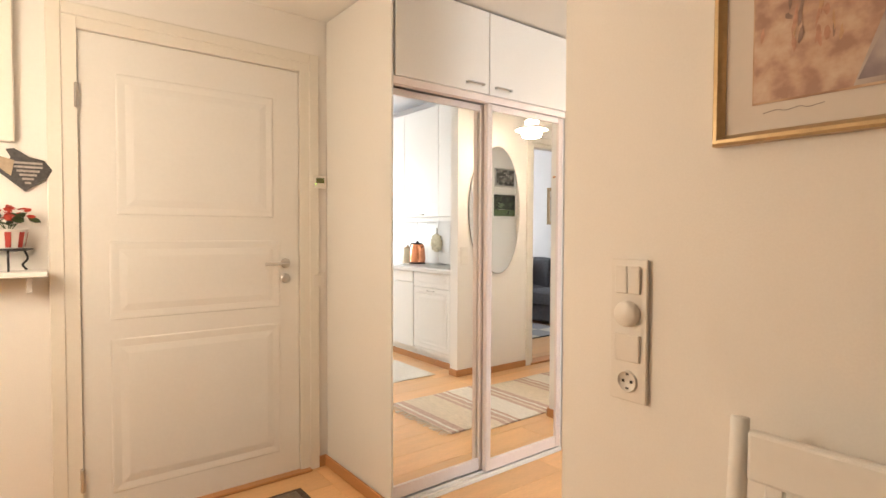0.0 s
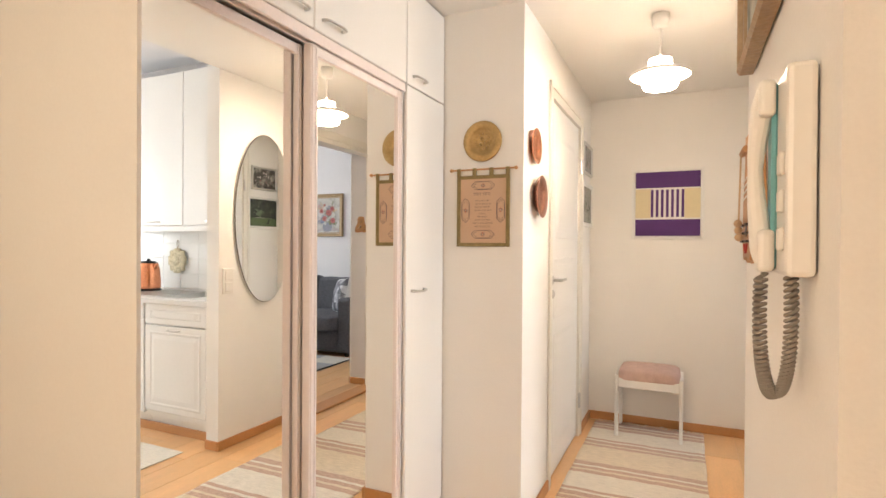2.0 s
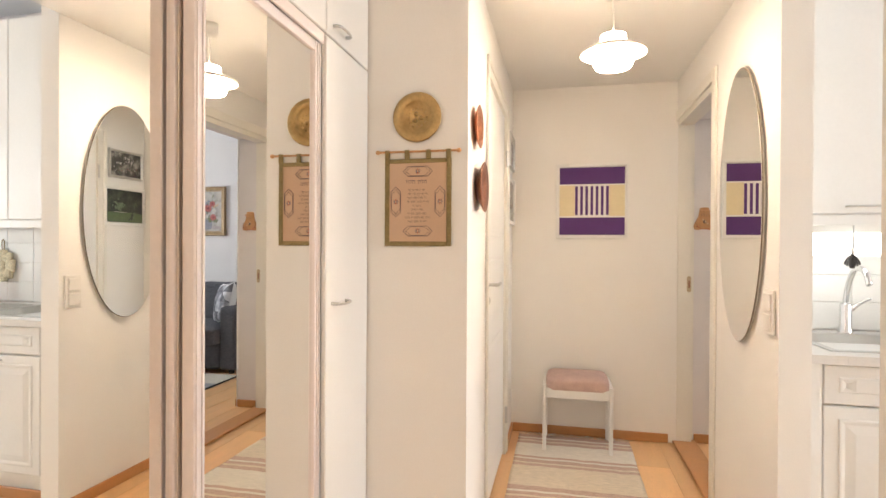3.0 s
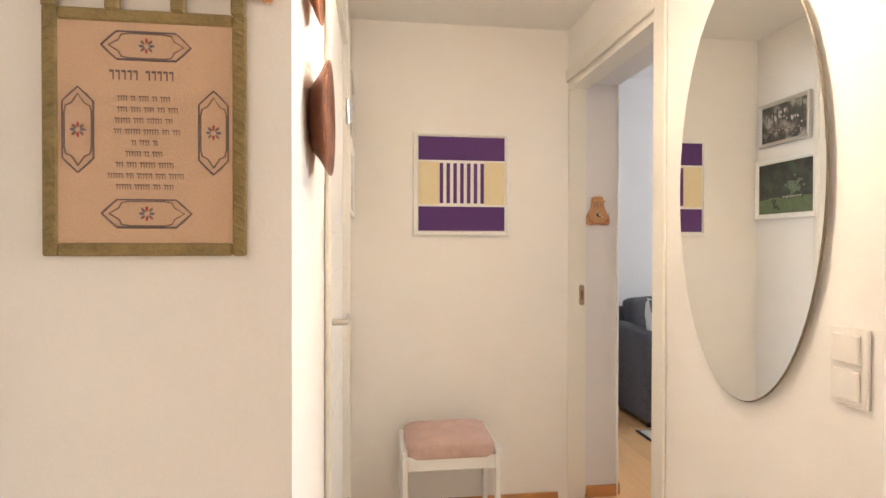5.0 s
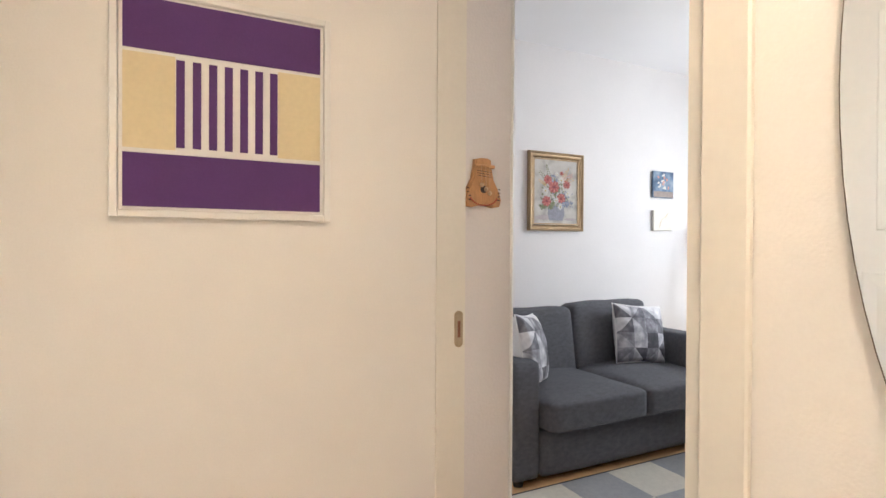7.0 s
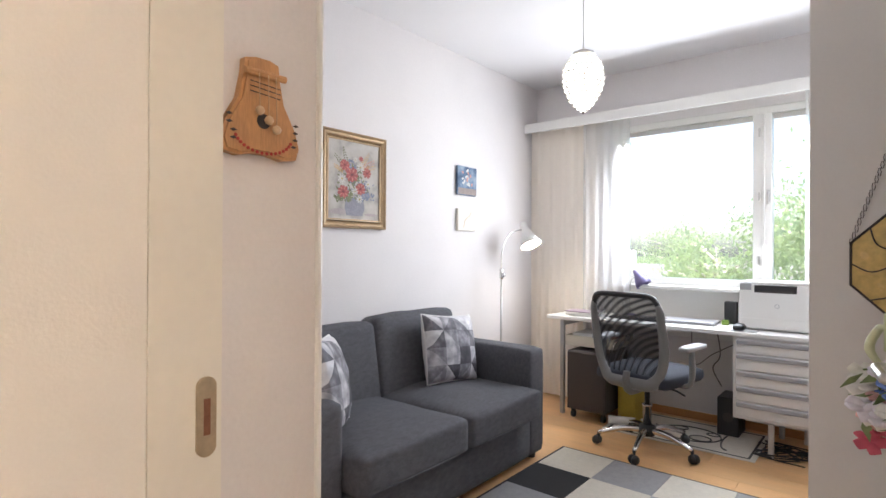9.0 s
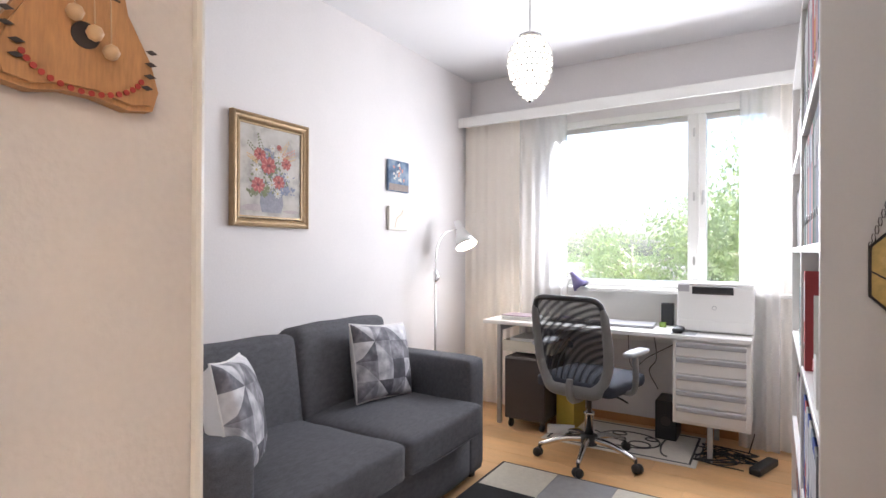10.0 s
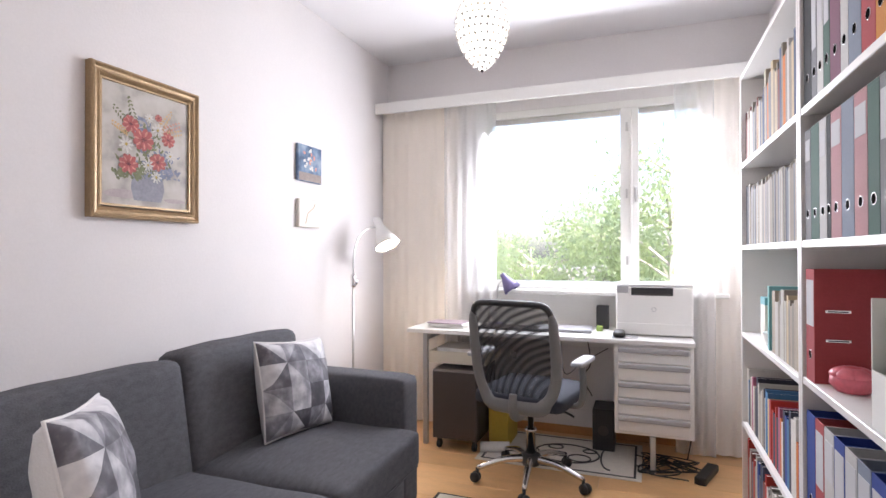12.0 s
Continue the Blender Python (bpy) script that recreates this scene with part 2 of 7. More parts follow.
structure("wall_near", boxes((X_NEAR, 2.59, -2.9, 1.515, 0, HIGH), (2.59, 3.182, 1.415, 1.515, 0, HIGH), (3.082, 3.182, 0.7, 1.415, 0, HIGH), (2.59, 3.082, 0.7, 0.8, 0, HIGH)), M_WALL, "cream painted wall block beside the kitchen", "wall")
structure("wall_west", boxes((X_W - 0.15, X_W, -2.9, 3.46, 0, HIGH)), M_WALL, "cream painted wall", "wall")
structure("wall_east", boxes((X_EAST, X_EAST + 0.15, -2.9, Y_STUB, 0, HIGH)), M_ROOMWALL, "white textured wallpaper wall behind the sofa", "wall")
WX0, WX1, WZ0, WZ1 = 5.50, 7.01, 0.985, 2.235
structure("wall_window", boxes((5.20, WX0, -2.9, Y_WIN, 0, HIGH), (WX1, 7.92, -2.9, Y_WIN, 0, HIGH), (WX0, WX1, -2.9, Y_WIN, 0, WZ0), (WX0, WX1, -2.9, Y_WIN, WZ1, HIGH)), M_ROOMWALL, "white outer wall with the study window", "wall")
# the opening from x 2.9 to 4.3 is added for the kitchen fill
structure("wall_south", boxes((X_W, 2.9, -2.9, Y_WIN, 0, HIGH), (4.3, 5.02, -2.9, Y_WIN, 0, HIGH), (2.9, 4.3, -2.9, Y_WIN, 0, 1.0), (2.9, 4.3, -2.9, Y_WIN, 2.2, HIGH)), M_WALL, "white outer wall of the kitchen", "wall")
structure("ceiling_hall", boxes((X_W, 2.49, -2.9, 3.46, LOW, 2.4), (2.49, 6.1, Y_OVAL, 3.46, LOW, 2.4)), M_CEIL, "low cream painted hall ceiling", "ceiling")
structure("ceiling", boxes((X_W, 7.92, -2.9, 3.46, HIGH, 2.8)), M_ROOMCEIL, "white painted ceiling", "ceiling")

# ---- window, doors, trim ----


def casing(parent, x0, x1, z1, w, y, d):
    """Three flat boards round an opening seen from -y."""
    part("casing_board", box(x0 - w, x0, y - d, y, 0, z1 + w, 0.003), M_CASING, parent)
    part("casing_board", box(x1, x1 + w, y - d, y, 0, z1 + w, 0.003), M_CASING, parent)
    part("casing_board", box(x0 + 0.0005, x1 - 0.0005, y - d, y, z1, z1 + w, 0.003), M_CASING, parent)


def panel_relief(x0, x1, z0, z1, y, up=0.007, edge=0.035):
    """A raised field with a sloping border, standing out from y towards -y."""
    bm = bmesh.new()
    e2 = edge + 0.02
    loops = []
    for inset, out in ((0.0, 0.0), (0.004, 0.0035), (0.010, 0.0035), (edge, 0.0008), (e2 + 0.01, up * 0.8)):
        loops.append([bm.verts.new(p) for p in ((x0 + inset, y - out, z0 + inset), (x1 - inset, y - out, z0 + inset), (x1 - inset, y - out, z1 - inset), (x0 + inset, y - out, z1 - inset))])
    for a, b in zip(loops, loops[1:]):
        for i in range(4):
            bm.faces.new((a[i], a[(i + 1) % 4], b[(i + 1) % 4], b[i]))
    bm.faces.new(loops[-1])
    bmesh.ops.recalc_face_normals(bm, faces=bm.faces)
    return bm


def lever(parent, x, y, z, side=-1):
    """A lever handle on a round rose with a keyhole rose below it, on a face that looks to -y."""
    h = part("door_handle", merge(moved(lathe([(0.024, 0), (0.024, 0.006), (0.02, 0.009)], 20), pose(x, y, z, 90)), tube([(x, y, z), (x, y - 0.045, z), (x + side * 0.02, y - 0.052, z), (x + side * 0.115, y - 0.05, z)], 0.008, 8)), M_STEEL, parent, "brushed steel lever handle", True)
    part("lock_rose", merge(moved(lathe([(0.024, 0), (0.024, 0.006), (0.02, 0.01), (0.008, 0.016)], 20), pose(x, y, z - 0.075, 90))), M_STEEL, parent, "round steel lock rose", True)
    return h


def three_panel_door(parent, x0, x1, z1, y):
    part("door_leaf", box(x0, x1, y, y + 0.04, 0.012, z1, 0.002), M_WHITE, parent)
    a, b = x0 + 0.13, x1 - 0.13
    part("panel", panel_relief(a, b, 1.30, z1 - 0.15, y), M_WHITE, parent)
    part("panel", panel_relief(a - 0.03, b + 0.03, 0.86, 1.19, y), M_WHITE, parent)
    part("panel", panel_relief(a - 0.03, b + 0.03, 0.13, 0.78, y), M_WHITE, parent)


def hinge(parent, x, y, z):
    part("hinge", moved(lathe([(0.005, -0.05), (0.0085, -0.045), (0.0085, -0.002), (0.007, 0), (0.0085, 0.002), (0.0085, 0.045), (0.005, 0.05)], 10), pose(x, y, z)), M_STEEL, parent)


front = tagged(thing("door_1", "white three-panel front door, closed, with steel lever", "door"), kind="structure")
three_panel_door(front, 1.652, 2.572, 2.032, 3.285)
part("door_frame", boxes((1.60, 1.65, 3.27, 3.395, 0, 2.08), (2.574, 2.625, 3.27, 3.395, 0, 2.08), (1.651, 2.573, 3.27, 3.395, 2.034, 2.08)), M_CASING, front)
casing(front, 1.60, 2.624, 2.08, 0.05, 3.278, 0.014)
lever(front, 2.50, 3.285, 1.075)
hinge(front, 1.648, 3.268, 1.77)
hinge(front, 1.648, 3.268, 0.22)
part("threshold", box(1.60, 2.625, 3.24, 3.39, 0.001, 0.014, 0.004), M_SKIRT, front, "beech threshold")

inner = tagged(thing("door_2", "white three-panel inner door, closed, beside copper plates", "door"), kind="structure")
three_panel_door(inner, 4.772, 5.562, 2.032, 2.275)
part("door_frame", boxes((4.725, 4.77, 2.258, 2.355, 0, 2.08), (5.564, 5.605, 2.258, 2.355, 0, 2.08), (4.771, 5.563, 2.258, 2.355, 2.034, 2.08)), M_CASING, inner)
casing(inner, 4.725, 5.605, 2.08, 0.028, 2.2635, 0.013)
lever(inner, 4.835, 2.275, 1.075, 1)
hinge(inner, 5.566, 2.256, 1.78)
hinge(inner, 5.566, 2.256, 0.24)

# doorway to the study: lining, casing, threshold, open leaf
way = tagged(thing("door_3", "cream door frame of the study doorway", "door"), kind="structure")
part("door_lining", boxes((5.997, 6.043, 1.122, 1.212, 0, 2.07), (5.166, 5.20, 1.122, 1.212, 0, 2.07), (5.2005, 5.9965, 1.122, 1.212, 2.03, 2.07)), M_CASING, way)
part("casing_board", box(5.10, 5.168, 1.2165, 1.229, 0, 2.12, 0.003), M_CASING, way)
part("casing_board", box(5.169, 5.998, 1.2165, 1.229, 2.06, 2.12, 0.003), M_CASING, way)
sp_bm = moved(prism([(0.013 * math.cos(a) , 0.038 * (1 if math.sin(a) > 0 else -1) + 0.013 * math.sin(a)) for a in [math.pi * (k + 0.5) / 8 for k in range(16)]], 0.0033), pose(5.9935, 1.143, 1.021, 0, 0, -90))
strike = part("strike_plate", sp_bm, M_STRIKE, way, "worn brass strike plate")
part("strike_hole", box(5.9926, 5.9934, 1.1385, 1.1470, 0.998, 1.044), M_OLDCOPPER, strike, "dark latch hole")
part("stop_bead", box(6.0435, 6.046, 1.105, 1.12, 0, 2.07), M_CASING, way)
part("corner_bead", tube([(6.043, 0.935, 0.0), (6.043, 0.935, HIGH)], 0.006, 8), M_WHITE, way)
part("threshold", box(5.168, 6.04, 1.09, 1.235, 0.001, 0.018, 0.007, 2), M_SKIRT, way, "worn beech threshold")

# the open leaf in its own axes: x along the leaf from the hinge, +y towards the sofa
leaf = tagged(thing("door_4", "white study door standing open beside the bookshelf", "door", (5.205, 1.112, 0), -84), kind="structure")
part("door_leaf", box(0, 0.845, -0.04, 0, 0.012, 2.03, 0.002), M_WHITE, leaf)
part("door_handle", merge(moved(lathe([(0.024, 0), (0.024, 0.006), (0.02, 0.009)], 20), pose(0.79, 0, 1.045, -90)), tube([(0.79, 0, 1.045), (0.79, 0.048, 1.045), (0.775, 0.062, 1.045), (0.68, 0.060, 1.045)], 0.008, 8)), M_STEEL, leaf, "brushed steel lever handle", True)

# study window
win = tagged(thing("window_1", "white wooden window with a narrow side casement", "window"), kind="structure")
YW = -2.80
part("window_frame", boxes((WX0, WX0 + 0.06, YW - 0.05, YW + 0.05, WZ0, WZ1), (WX1 - 0.06, WX1, YW - 0.05, YW + 0.05, WZ0, WZ1), (WX0 + 0.06, WX1 - 0.06, YW - 0.05, YW + 0.05, WZ0, WZ0 + 0.05), (WX0 + 0.06, WX1 - 0.06, YW - 0.05, YW + 0.05, WZ1 - 0.05, WZ1), (5.945, 6.06, YW - 0.05, YW + 0.05, WZ0 + 0.05, WZ1 - 0.05), bevel=0.004), M_WHITE, win)
part("casement_bead", boxes((5.985, 5.998, YW + 0.05, YW + 0.065, WZ0 + 0.05, WZ1 - 0.05), bevel=0.003), M_WHITE, win)
for x0, x1 in ((WX0 + 0.06, 5.945), (6.06, WX1 - 0.06)):
    g = part("pane", box(x0, x1, YW - 0.003, YW + 0.003, WZ0 + 0.05, WZ1 - 0.05), M_GLASS, win)
    g.visible_shadow = False
    part("blind_rail", box(x0 + 0.004, x1 - 0.004, YW + 0.008, YW + 0.035, WZ1 - 0.09, WZ1 - 0.055, 0.003), M_STEEL, win, "raised grey venetian blind")
for z in (1.18, 1.62, 2.06):
    part("hinge", box(6.012, 6.026, YW + 0.05, YW + 0.06, z - 0.03, z + 0.03, 0.002), M_STEEL, win)
part("window_handle", merge(box(5.955, 5.972, YW + 0.05, YW + 0.058, 1.58, 1.66, 0.003), tube([(5.963, YW + 0.055, 1.64), (5.963, YW + 0.085, 1.64), (5.963, YW + 0.09, 1.56)], 0.006)), M_STEEL, win)
part("window_apron", box(WX0 - 0.04, WX1 + 0.04, -2.7495, -2.738, 0.60, WZ0 - 0.0305, 0.002), M_WHITE, win, "white painted board under the window")
part("window_sill", box(WX0 - 0.06, WX1 + 0.06, -2.75, -2.60, WZ0 - 0.03, WZ0 - 0.002, 0.005), M_WHITE, win)

# unseen window, put in only as a way for light into the kitchen
kw = tagged(thing("window_2_added", "white kitchen window, unseen, added to let in light", "window"), kind="structure")
part("window_frame", boxes((2.9, 2.96, -2.85, -2.75, 1.0, 2.2), (4.24, 4.3, -2.85, -2.75, 1.0, 2.2), (2.96, 4.24, -2.85, -2.75, 1.0, 1.06), (2.96, 4.24, -2.85, -2.75, 2.14, 2.2)), M_WHITE, kw)
g = part("pane", box(2.96, 4.24, -2.803, -2.797, 1.06, 2.14), M_GLASS, kw)
g.visible_shadow = False

# skirting boards: (x0, x1, y0, y1)
for r in ((2.63, 2.718, 3.266, 3.279), (4.216, 4.229, 2.266, 2.60), (4.216, 4.70, 2.252, 2.264), (5.655, 5.998, 2.252, 2.264), (5.986, 5.999, 1.262, 2.251), (4.346, 5.10, 1.2165, 1.2285), (4.346, 4.358, 1.1145, 1.216),
          (3.863, 4.215, 2.628, 2.641), (2.704, 2.7175, 2.655, 3.265), (2.476, 2.489, -2.6, 1.528), (2.49, 3.194, 1.516, 1.528), (3.183, 3.195, 0.8, 1.515), (X_W, 1.55, 3.266, 3.279),
          (6.03, 6.0435, 0.94, 1.10), (6.042, 7.75, 0.917, 0.929), (7.751, 7.764, -2.7, 0.91), (5.22, 7.75, -2.749, -2.736), (4.44, 4.452, -1.0, 1.11)):
    structure("baseboard", boxes((*r, 0.001, 0.058), bevel=0.003), M_SKIRT, "low beech skirting board", "skirting")

# ---- wardrobe ----
ward = thing("wardrobe", "built-in white wardrobe with two mirrored sliding doors", "wardrobe")
part("side_panel", box(2.722, 2.7315, 2.645, 3.274, 0.002, LOW - 0.004), M_LAMINATE, ward)
part("divider", box(3.855, 3.873, 2.66, 3.27, 0.002, LOW - 0.006), M_LAMINATE, ward)
part("carcass", boxes((2.743, 4.222, 3.24, 3.27, 0.002, LOW - 0.006), (2.743, 3.854, 2.67, 3.239, 1.885, 1.90)), M_LAMINATE, ward)


def bow_handle(parent, x, z, y, w=0.10):
    part("handle", tube([(x - w / 2, y, z), (x - w / 2 + 0.006, y - 0.02, z - 0.001), (x, y - 0.028, z - 0.003), (x + w / 2 - 0.006, y - 0.02, z - 0.001), (x + w / 2, y, z)], [0.006, 0.005, 0.0045, 0.005, 0.006], 8), M_STEEL, parent, "chrome bow handle", True)


for x0, x1, hx in ((2.743, 3.282, 3.19), (3.286, 3.862, 3.375), (3.868, 4.222, 3.965)):
    d = part("upper_door", box(x0, x1, 2.64, 2.658, 1.905, LOW - 0.012, 0.003), M_LAMINATE, ward)
    bow_handle(d, hx, 1.945, 2.64)
d = part("tall_door", box(3.868, 4.222, 2.64, 2.658, 0.10, 1.90, 0.003), M_LAMINATE, ward)
bow_handle(d, 3.965, 1.072, 2.64, 0.11)
part("plinth", box(3.874, 4.222, 2.650, 2.664, 0.002, 0.098), M_LAMINATE, ward)
part("top_rail", boxes((2.733, 3.862, 2.645, 2.655, 1.868, 1.9035), (2.743, 3.854, 2.672, 2.682, 1.868, 1.885), bevel=0.002), M_ROSE, ward, "champagne aluminium sliding rail")
part("bottom_rail", boxes((2.733, 3.854, 2.64, 2.73, 0.002, 0.012), (2.733, 3.854, 2.644, 2.650, 0.012, 0.024), (2.733, 3.854, 2.682, 2.688, 0.012, 0.024)), M_WHITE, ward, "white floor rail")


def sliding(x0, x1, y, lw=0.035):
    d = part("sliding_door", boxes((x0, x0 + lw, y - 0.014, y + 0.014, 0.026, 1.866), (x1 - 0.035, x1, y - 0.014, y + 0.014, 0.026, 1.866), (x0 + lw, x1 - 0.035, y - 0.012, y + 0.012, 0.026, 0.085), (x0 + lw, x1 - 0.035, y - 0.012, y + 0.012, 1.835, 1.866), bevel=0.002), M_ROSE, ward)
    part("mirror_pane", box(x0 + lw - 0.001, x1 - 0.034, y - 0.004, y + 0.002, 0.084, 1.836), M_MIRROR, d, "mirror glass")
    part("stile_groove", boxes((x0 + 0.004, x0 + 0.007, y - 0.0175, y - 0.0145, 0.03, 1.862), (x0 + lw - 0.013, x0 + lw - 0.009, y - 0.0175, y - 0.0145, 0.03, 1.862), (x1 - 0.013, x1 - 0.009, y - 0.0175, y - 0.0145, 0.03, 1.862), (x1 - 0.026, x1 - 0.022, y - 0.0175, y - 0.0145, 0.03, 1.862)), M_ROSE, d)


sliding(2.7325, 3.312, 2.708, 0.014)
sliding(3.283, 3.852, 2.666)

# ---- hall things ----
M_FABRIC = mat("peach_banner_cloth", (0.60, 0.41, 0.28), 0.95, vary=0.06, size=12, fine=300, bump=0.25)
M_OLIVE = mat("olive_braid", (0.27, 0.20, 0.085), 0.9, vary=0.25, size=40, fine=200, bump=0.5)
M_INK = mat("faded_ink", (0.16, 0.12, 0.12), 0.9, vary=0.2)
M_WOOD = mat("honey_pine", (0.53, 0.285, 0.125), 0.5, vary=0.22, size=9, fine=60, bump=0.1, stretch=(6, 6, 0.9))
M_LIGHTWOOD = mat("pale_birch", (0.58, 0.40, 0.24), 0.5, vary=0.1)
M_RED = mat("red_paint", (0.42, 0.05, 0.04), 0.6)
M_PURPLE = mat("purple_print", (0.095, 0.035, 0.16), 0.8, vary=0.08, size=10, fine=250, bump=0.1)
M_CREAM = mat("cream_print", (0.72, 0.62, 0.40), 0.8, vary=0.05)
M_RUGCREAM = mat("cream_rag_weave", (0.76, 0.71, 0.62), 0.95, vary=0.16, size=30, fine=140, bump=0.9, stretch=(3, 0.7, 1))
M_RUGBROWN = mat("brown_rag_weave", (0.56, 0.40, 0.32), 0.95, vary=0.3, size=45, fine=140, bump=0.9, stretch=(3, 1, 1))
M_RUGBEIGE = mat("beige_rag_weave", (0.72, 0.62, 0.48), 0.95, vary=0.2, size=30, fine=140, bump=0.9, stretch=(3, 0.7, 1))
M_PINKCLOTH = mat("dusty_pink_upholstery", (0.54, 0.38, 0.33), 0.95, vary=0.16, size=18, fine=200, bump=0.3)
M_SWITCH = mat("white_switch_plastic", (0.78, 0.75, 0.70), 0.35, vary=0.015, bump=0)
M_TEAL = mat("teal_plastic", (0.16, 0.40, 0.42), 0.4, vary=0.06)
M_GREYCORD = mat("grey_cord_rubber", (0.25, 0.215, 0.18), 0.6, vary=0.08)


def lens_ring(cx, cz, w, h, y, t=0.004, n=20, wob=0.0):
    """A thin pointed-oval outline in the plane y."""
    pts = [(cx + (w / 2 + wob * math.cos(4 * a)) * math.cos(a), y, cz + h / 2 * math.sin(a)) for a in [2 * math.pi * i / n for i in range(n + 1)]]
    return tube(pts, t / 2, 4, False)


# woven banner: built facing -y at the origin, then turned to face -x
ban = thing("wall_banner", "peach embroidered cloth banner on a wooden rod", "banner", m=pose(4.226, 2.447, 1.42, 0, 0, -90))
part("cloth", box(-0.108, 0.108, -0.004, 0, -0.150, 0.137), M_FABRIC, ban)
part("braid_border", boxes((-0.125, -0.107, -0.007, 0, -0.166, 0.152), (0.107, 0.125, -0.007, 0, -0.166, 0.152), (-0.1065, 0.1065, -0.007, 0, -0.166, -0.149), (-0.1065, 0.1065, -0.007, 0, 0.136, 0.152), bevel=0.002), M_OLIVE, ban, "olive braided border")
for sx in (-1, 1):
    for k in range(22):
        part("braid_stitch", moved(box(-0.0075, 0.0075, -0.0088, -0.006, -0.0022, 0.0022, 0.001), pose(sx * 0.116, 0, -0.157 + 0.0142 * k, 0, 28 * sx)), M_OLIVE, ban)
part("rod", tube([(-0.150, -0.006, 0.178), (0.150, -0.006, 0.178)], 0.004, 8), M_WOOD, ban, "thin wooden rod")
for x in (-0.152, 0.152):
    part("finial", moved(lathe([(0.001, -0.009), (0.007, -0.005), (0.008, 0), (0.007, 0.005), (0.001, 0.009)], 10), pose(x, -0.006, 0.178, 0, 90)), M_WOOD, ban)
for x in (-0.115, -0.04, 0.04, 0.115):
    part("hanging_loop", box(x - 0.009, x + 0.009, -0.011, -0.001, 0.150, 0.184, 0.002), M_OLIVE, ban)
M_THREAD = mat("faded_thread", (0.20, 0.15, 0.125), 0.9, vary=0.25, size=60, fine=300, bump=0.2)
M_BLUETHREAD = mat("blue_thread", (0.16, 0.15, 0.22), 0.9, vary=0.2)


def cartouche(cx, cz, w, h, upright):
    """A pointed double outline with notched shoulders, lying or upright."""
    def at(u, v):
        return (cx + v * w / 2, -0.0045, cz + u * h / 2) if upright else (cx + u * w / 2, -0.0045, cz + v * h / 2)
    o_ = part("embroidery", tube([at(u, v) for u, v in ((-1, 0), (-0.82, 0.55), (-0.66, 1), (0.66, 1), (0.82, 0.55), (1, 0), (0.82, -0.55), (0.66, -1), (-0.66, -1), (-0.82, -0.55), (-1, 0))], 0.0013, 4, False), M_INK, ban)
    part("inner_outline", tube([at(u, v) for u, v in ((-0.84, 0), (-0.62, 0.42), (-0.56, 0.78), (-0.40, 0.88), (0.40, 0.88), (0.56, 0.78), (0.62, 0.42), (0.84, 0), (0.62, -0.42), (0.56, -0.78), (0.40, -0.88), (-0.40, -0.88), (-0.56, -0.78), (-0.62, -0.42), (-0.84, 0))], 0.0010, 4, False), M_THREAD, o_)
    for k in range(8):
        a = 0.785 * k
        part("stitched_petal", dab(cx + 0.0065 * math.cos(a), cz + 0.0065 * math.sin(a), 0.0075, 0.0036, -0.0047, a, 7, 0.2, random), (M_BLUETHREAD, M_THREAD, M_RED, M_THREAD)[k % 4], o_)


random.seed(5)
for cx, cz, w, h, upright in ((0, 0.106, 0.110, 0.036, False), (0, -0.111, 0.110, 0.036, False), (-0.083, -0.004, 0.037, 0.110, True), (0.083, -0.004, 0.037, 0.110, True)):
    cartouche(cx, cz, w, h, upright)
rows = [(0.068, 0.045, 0.0062)] + [(0.038 - 0.0143 * k, half, 0.0034) for k, half in enumerate((0.036, 0.036, 0.039, 0.040, 0.019, 0.026, 0.038, 0.048, 0.038))]
for z, half, hh in rows:
    line = None
    x = -half
    while x < half - 0.004:
        count = 5 if hh > 0.004 else random.choice((2, 3, 4, 6))
        wide = 0.0072 if hh > 0.004 else 0.0032
        word, x0 = bmesh.new(), x
        for _ in range(count):
            if x > half:
                break
            add_box(word, x, x + wide * 0.72, -0.0047, -0.0042, z + hh * 0.55, z + hh)
            add_box(word, x + wide * 0.52, x + wide * 0.72, -0.0047, -0.0042, z - hh, z + hh * 0.549)
            x += wide
        part("stitched_word", word, M_INK if hh > 0.004 else M_THREAD, ban)
        x += wide * 1.1

plate = thing("brass_plate", "round embossed brass wall plate", "plate", m=pose(4.228, 2.450, 1.722, 0, -90, 0))
part("dish", lathe([(0.0, 0.004), (0.052, 0.004), (0.057, 0.009), (0.062, 0.012), (0.086, 0.016), (0.090, 0.013), (0.091, 0.010), (0.085, 0.003), (0.0, 0.001)], 48, False), M_BRASS, plate, smooth=True)
part("embossing", merge(*[moved(lathe([(0.004, 0), (0.003, 0.003), (0.0005, 0.0045)], 8), pose(0.034 * math.cos(a), 0.034 * math.sin(a), 0.004)) for a in [i * 0.5236 for i in range(12)]], *[moved(lathe([(0.009, 0), (0.006, 0.004), (0.001, 0.006)], 10), pose(0.014 * math.cos(a), 0.014 * math.sin(a), 0.004)) for a in (0.4, 2.5, 4.6)]), M_BRASS, plate, smooth=True)

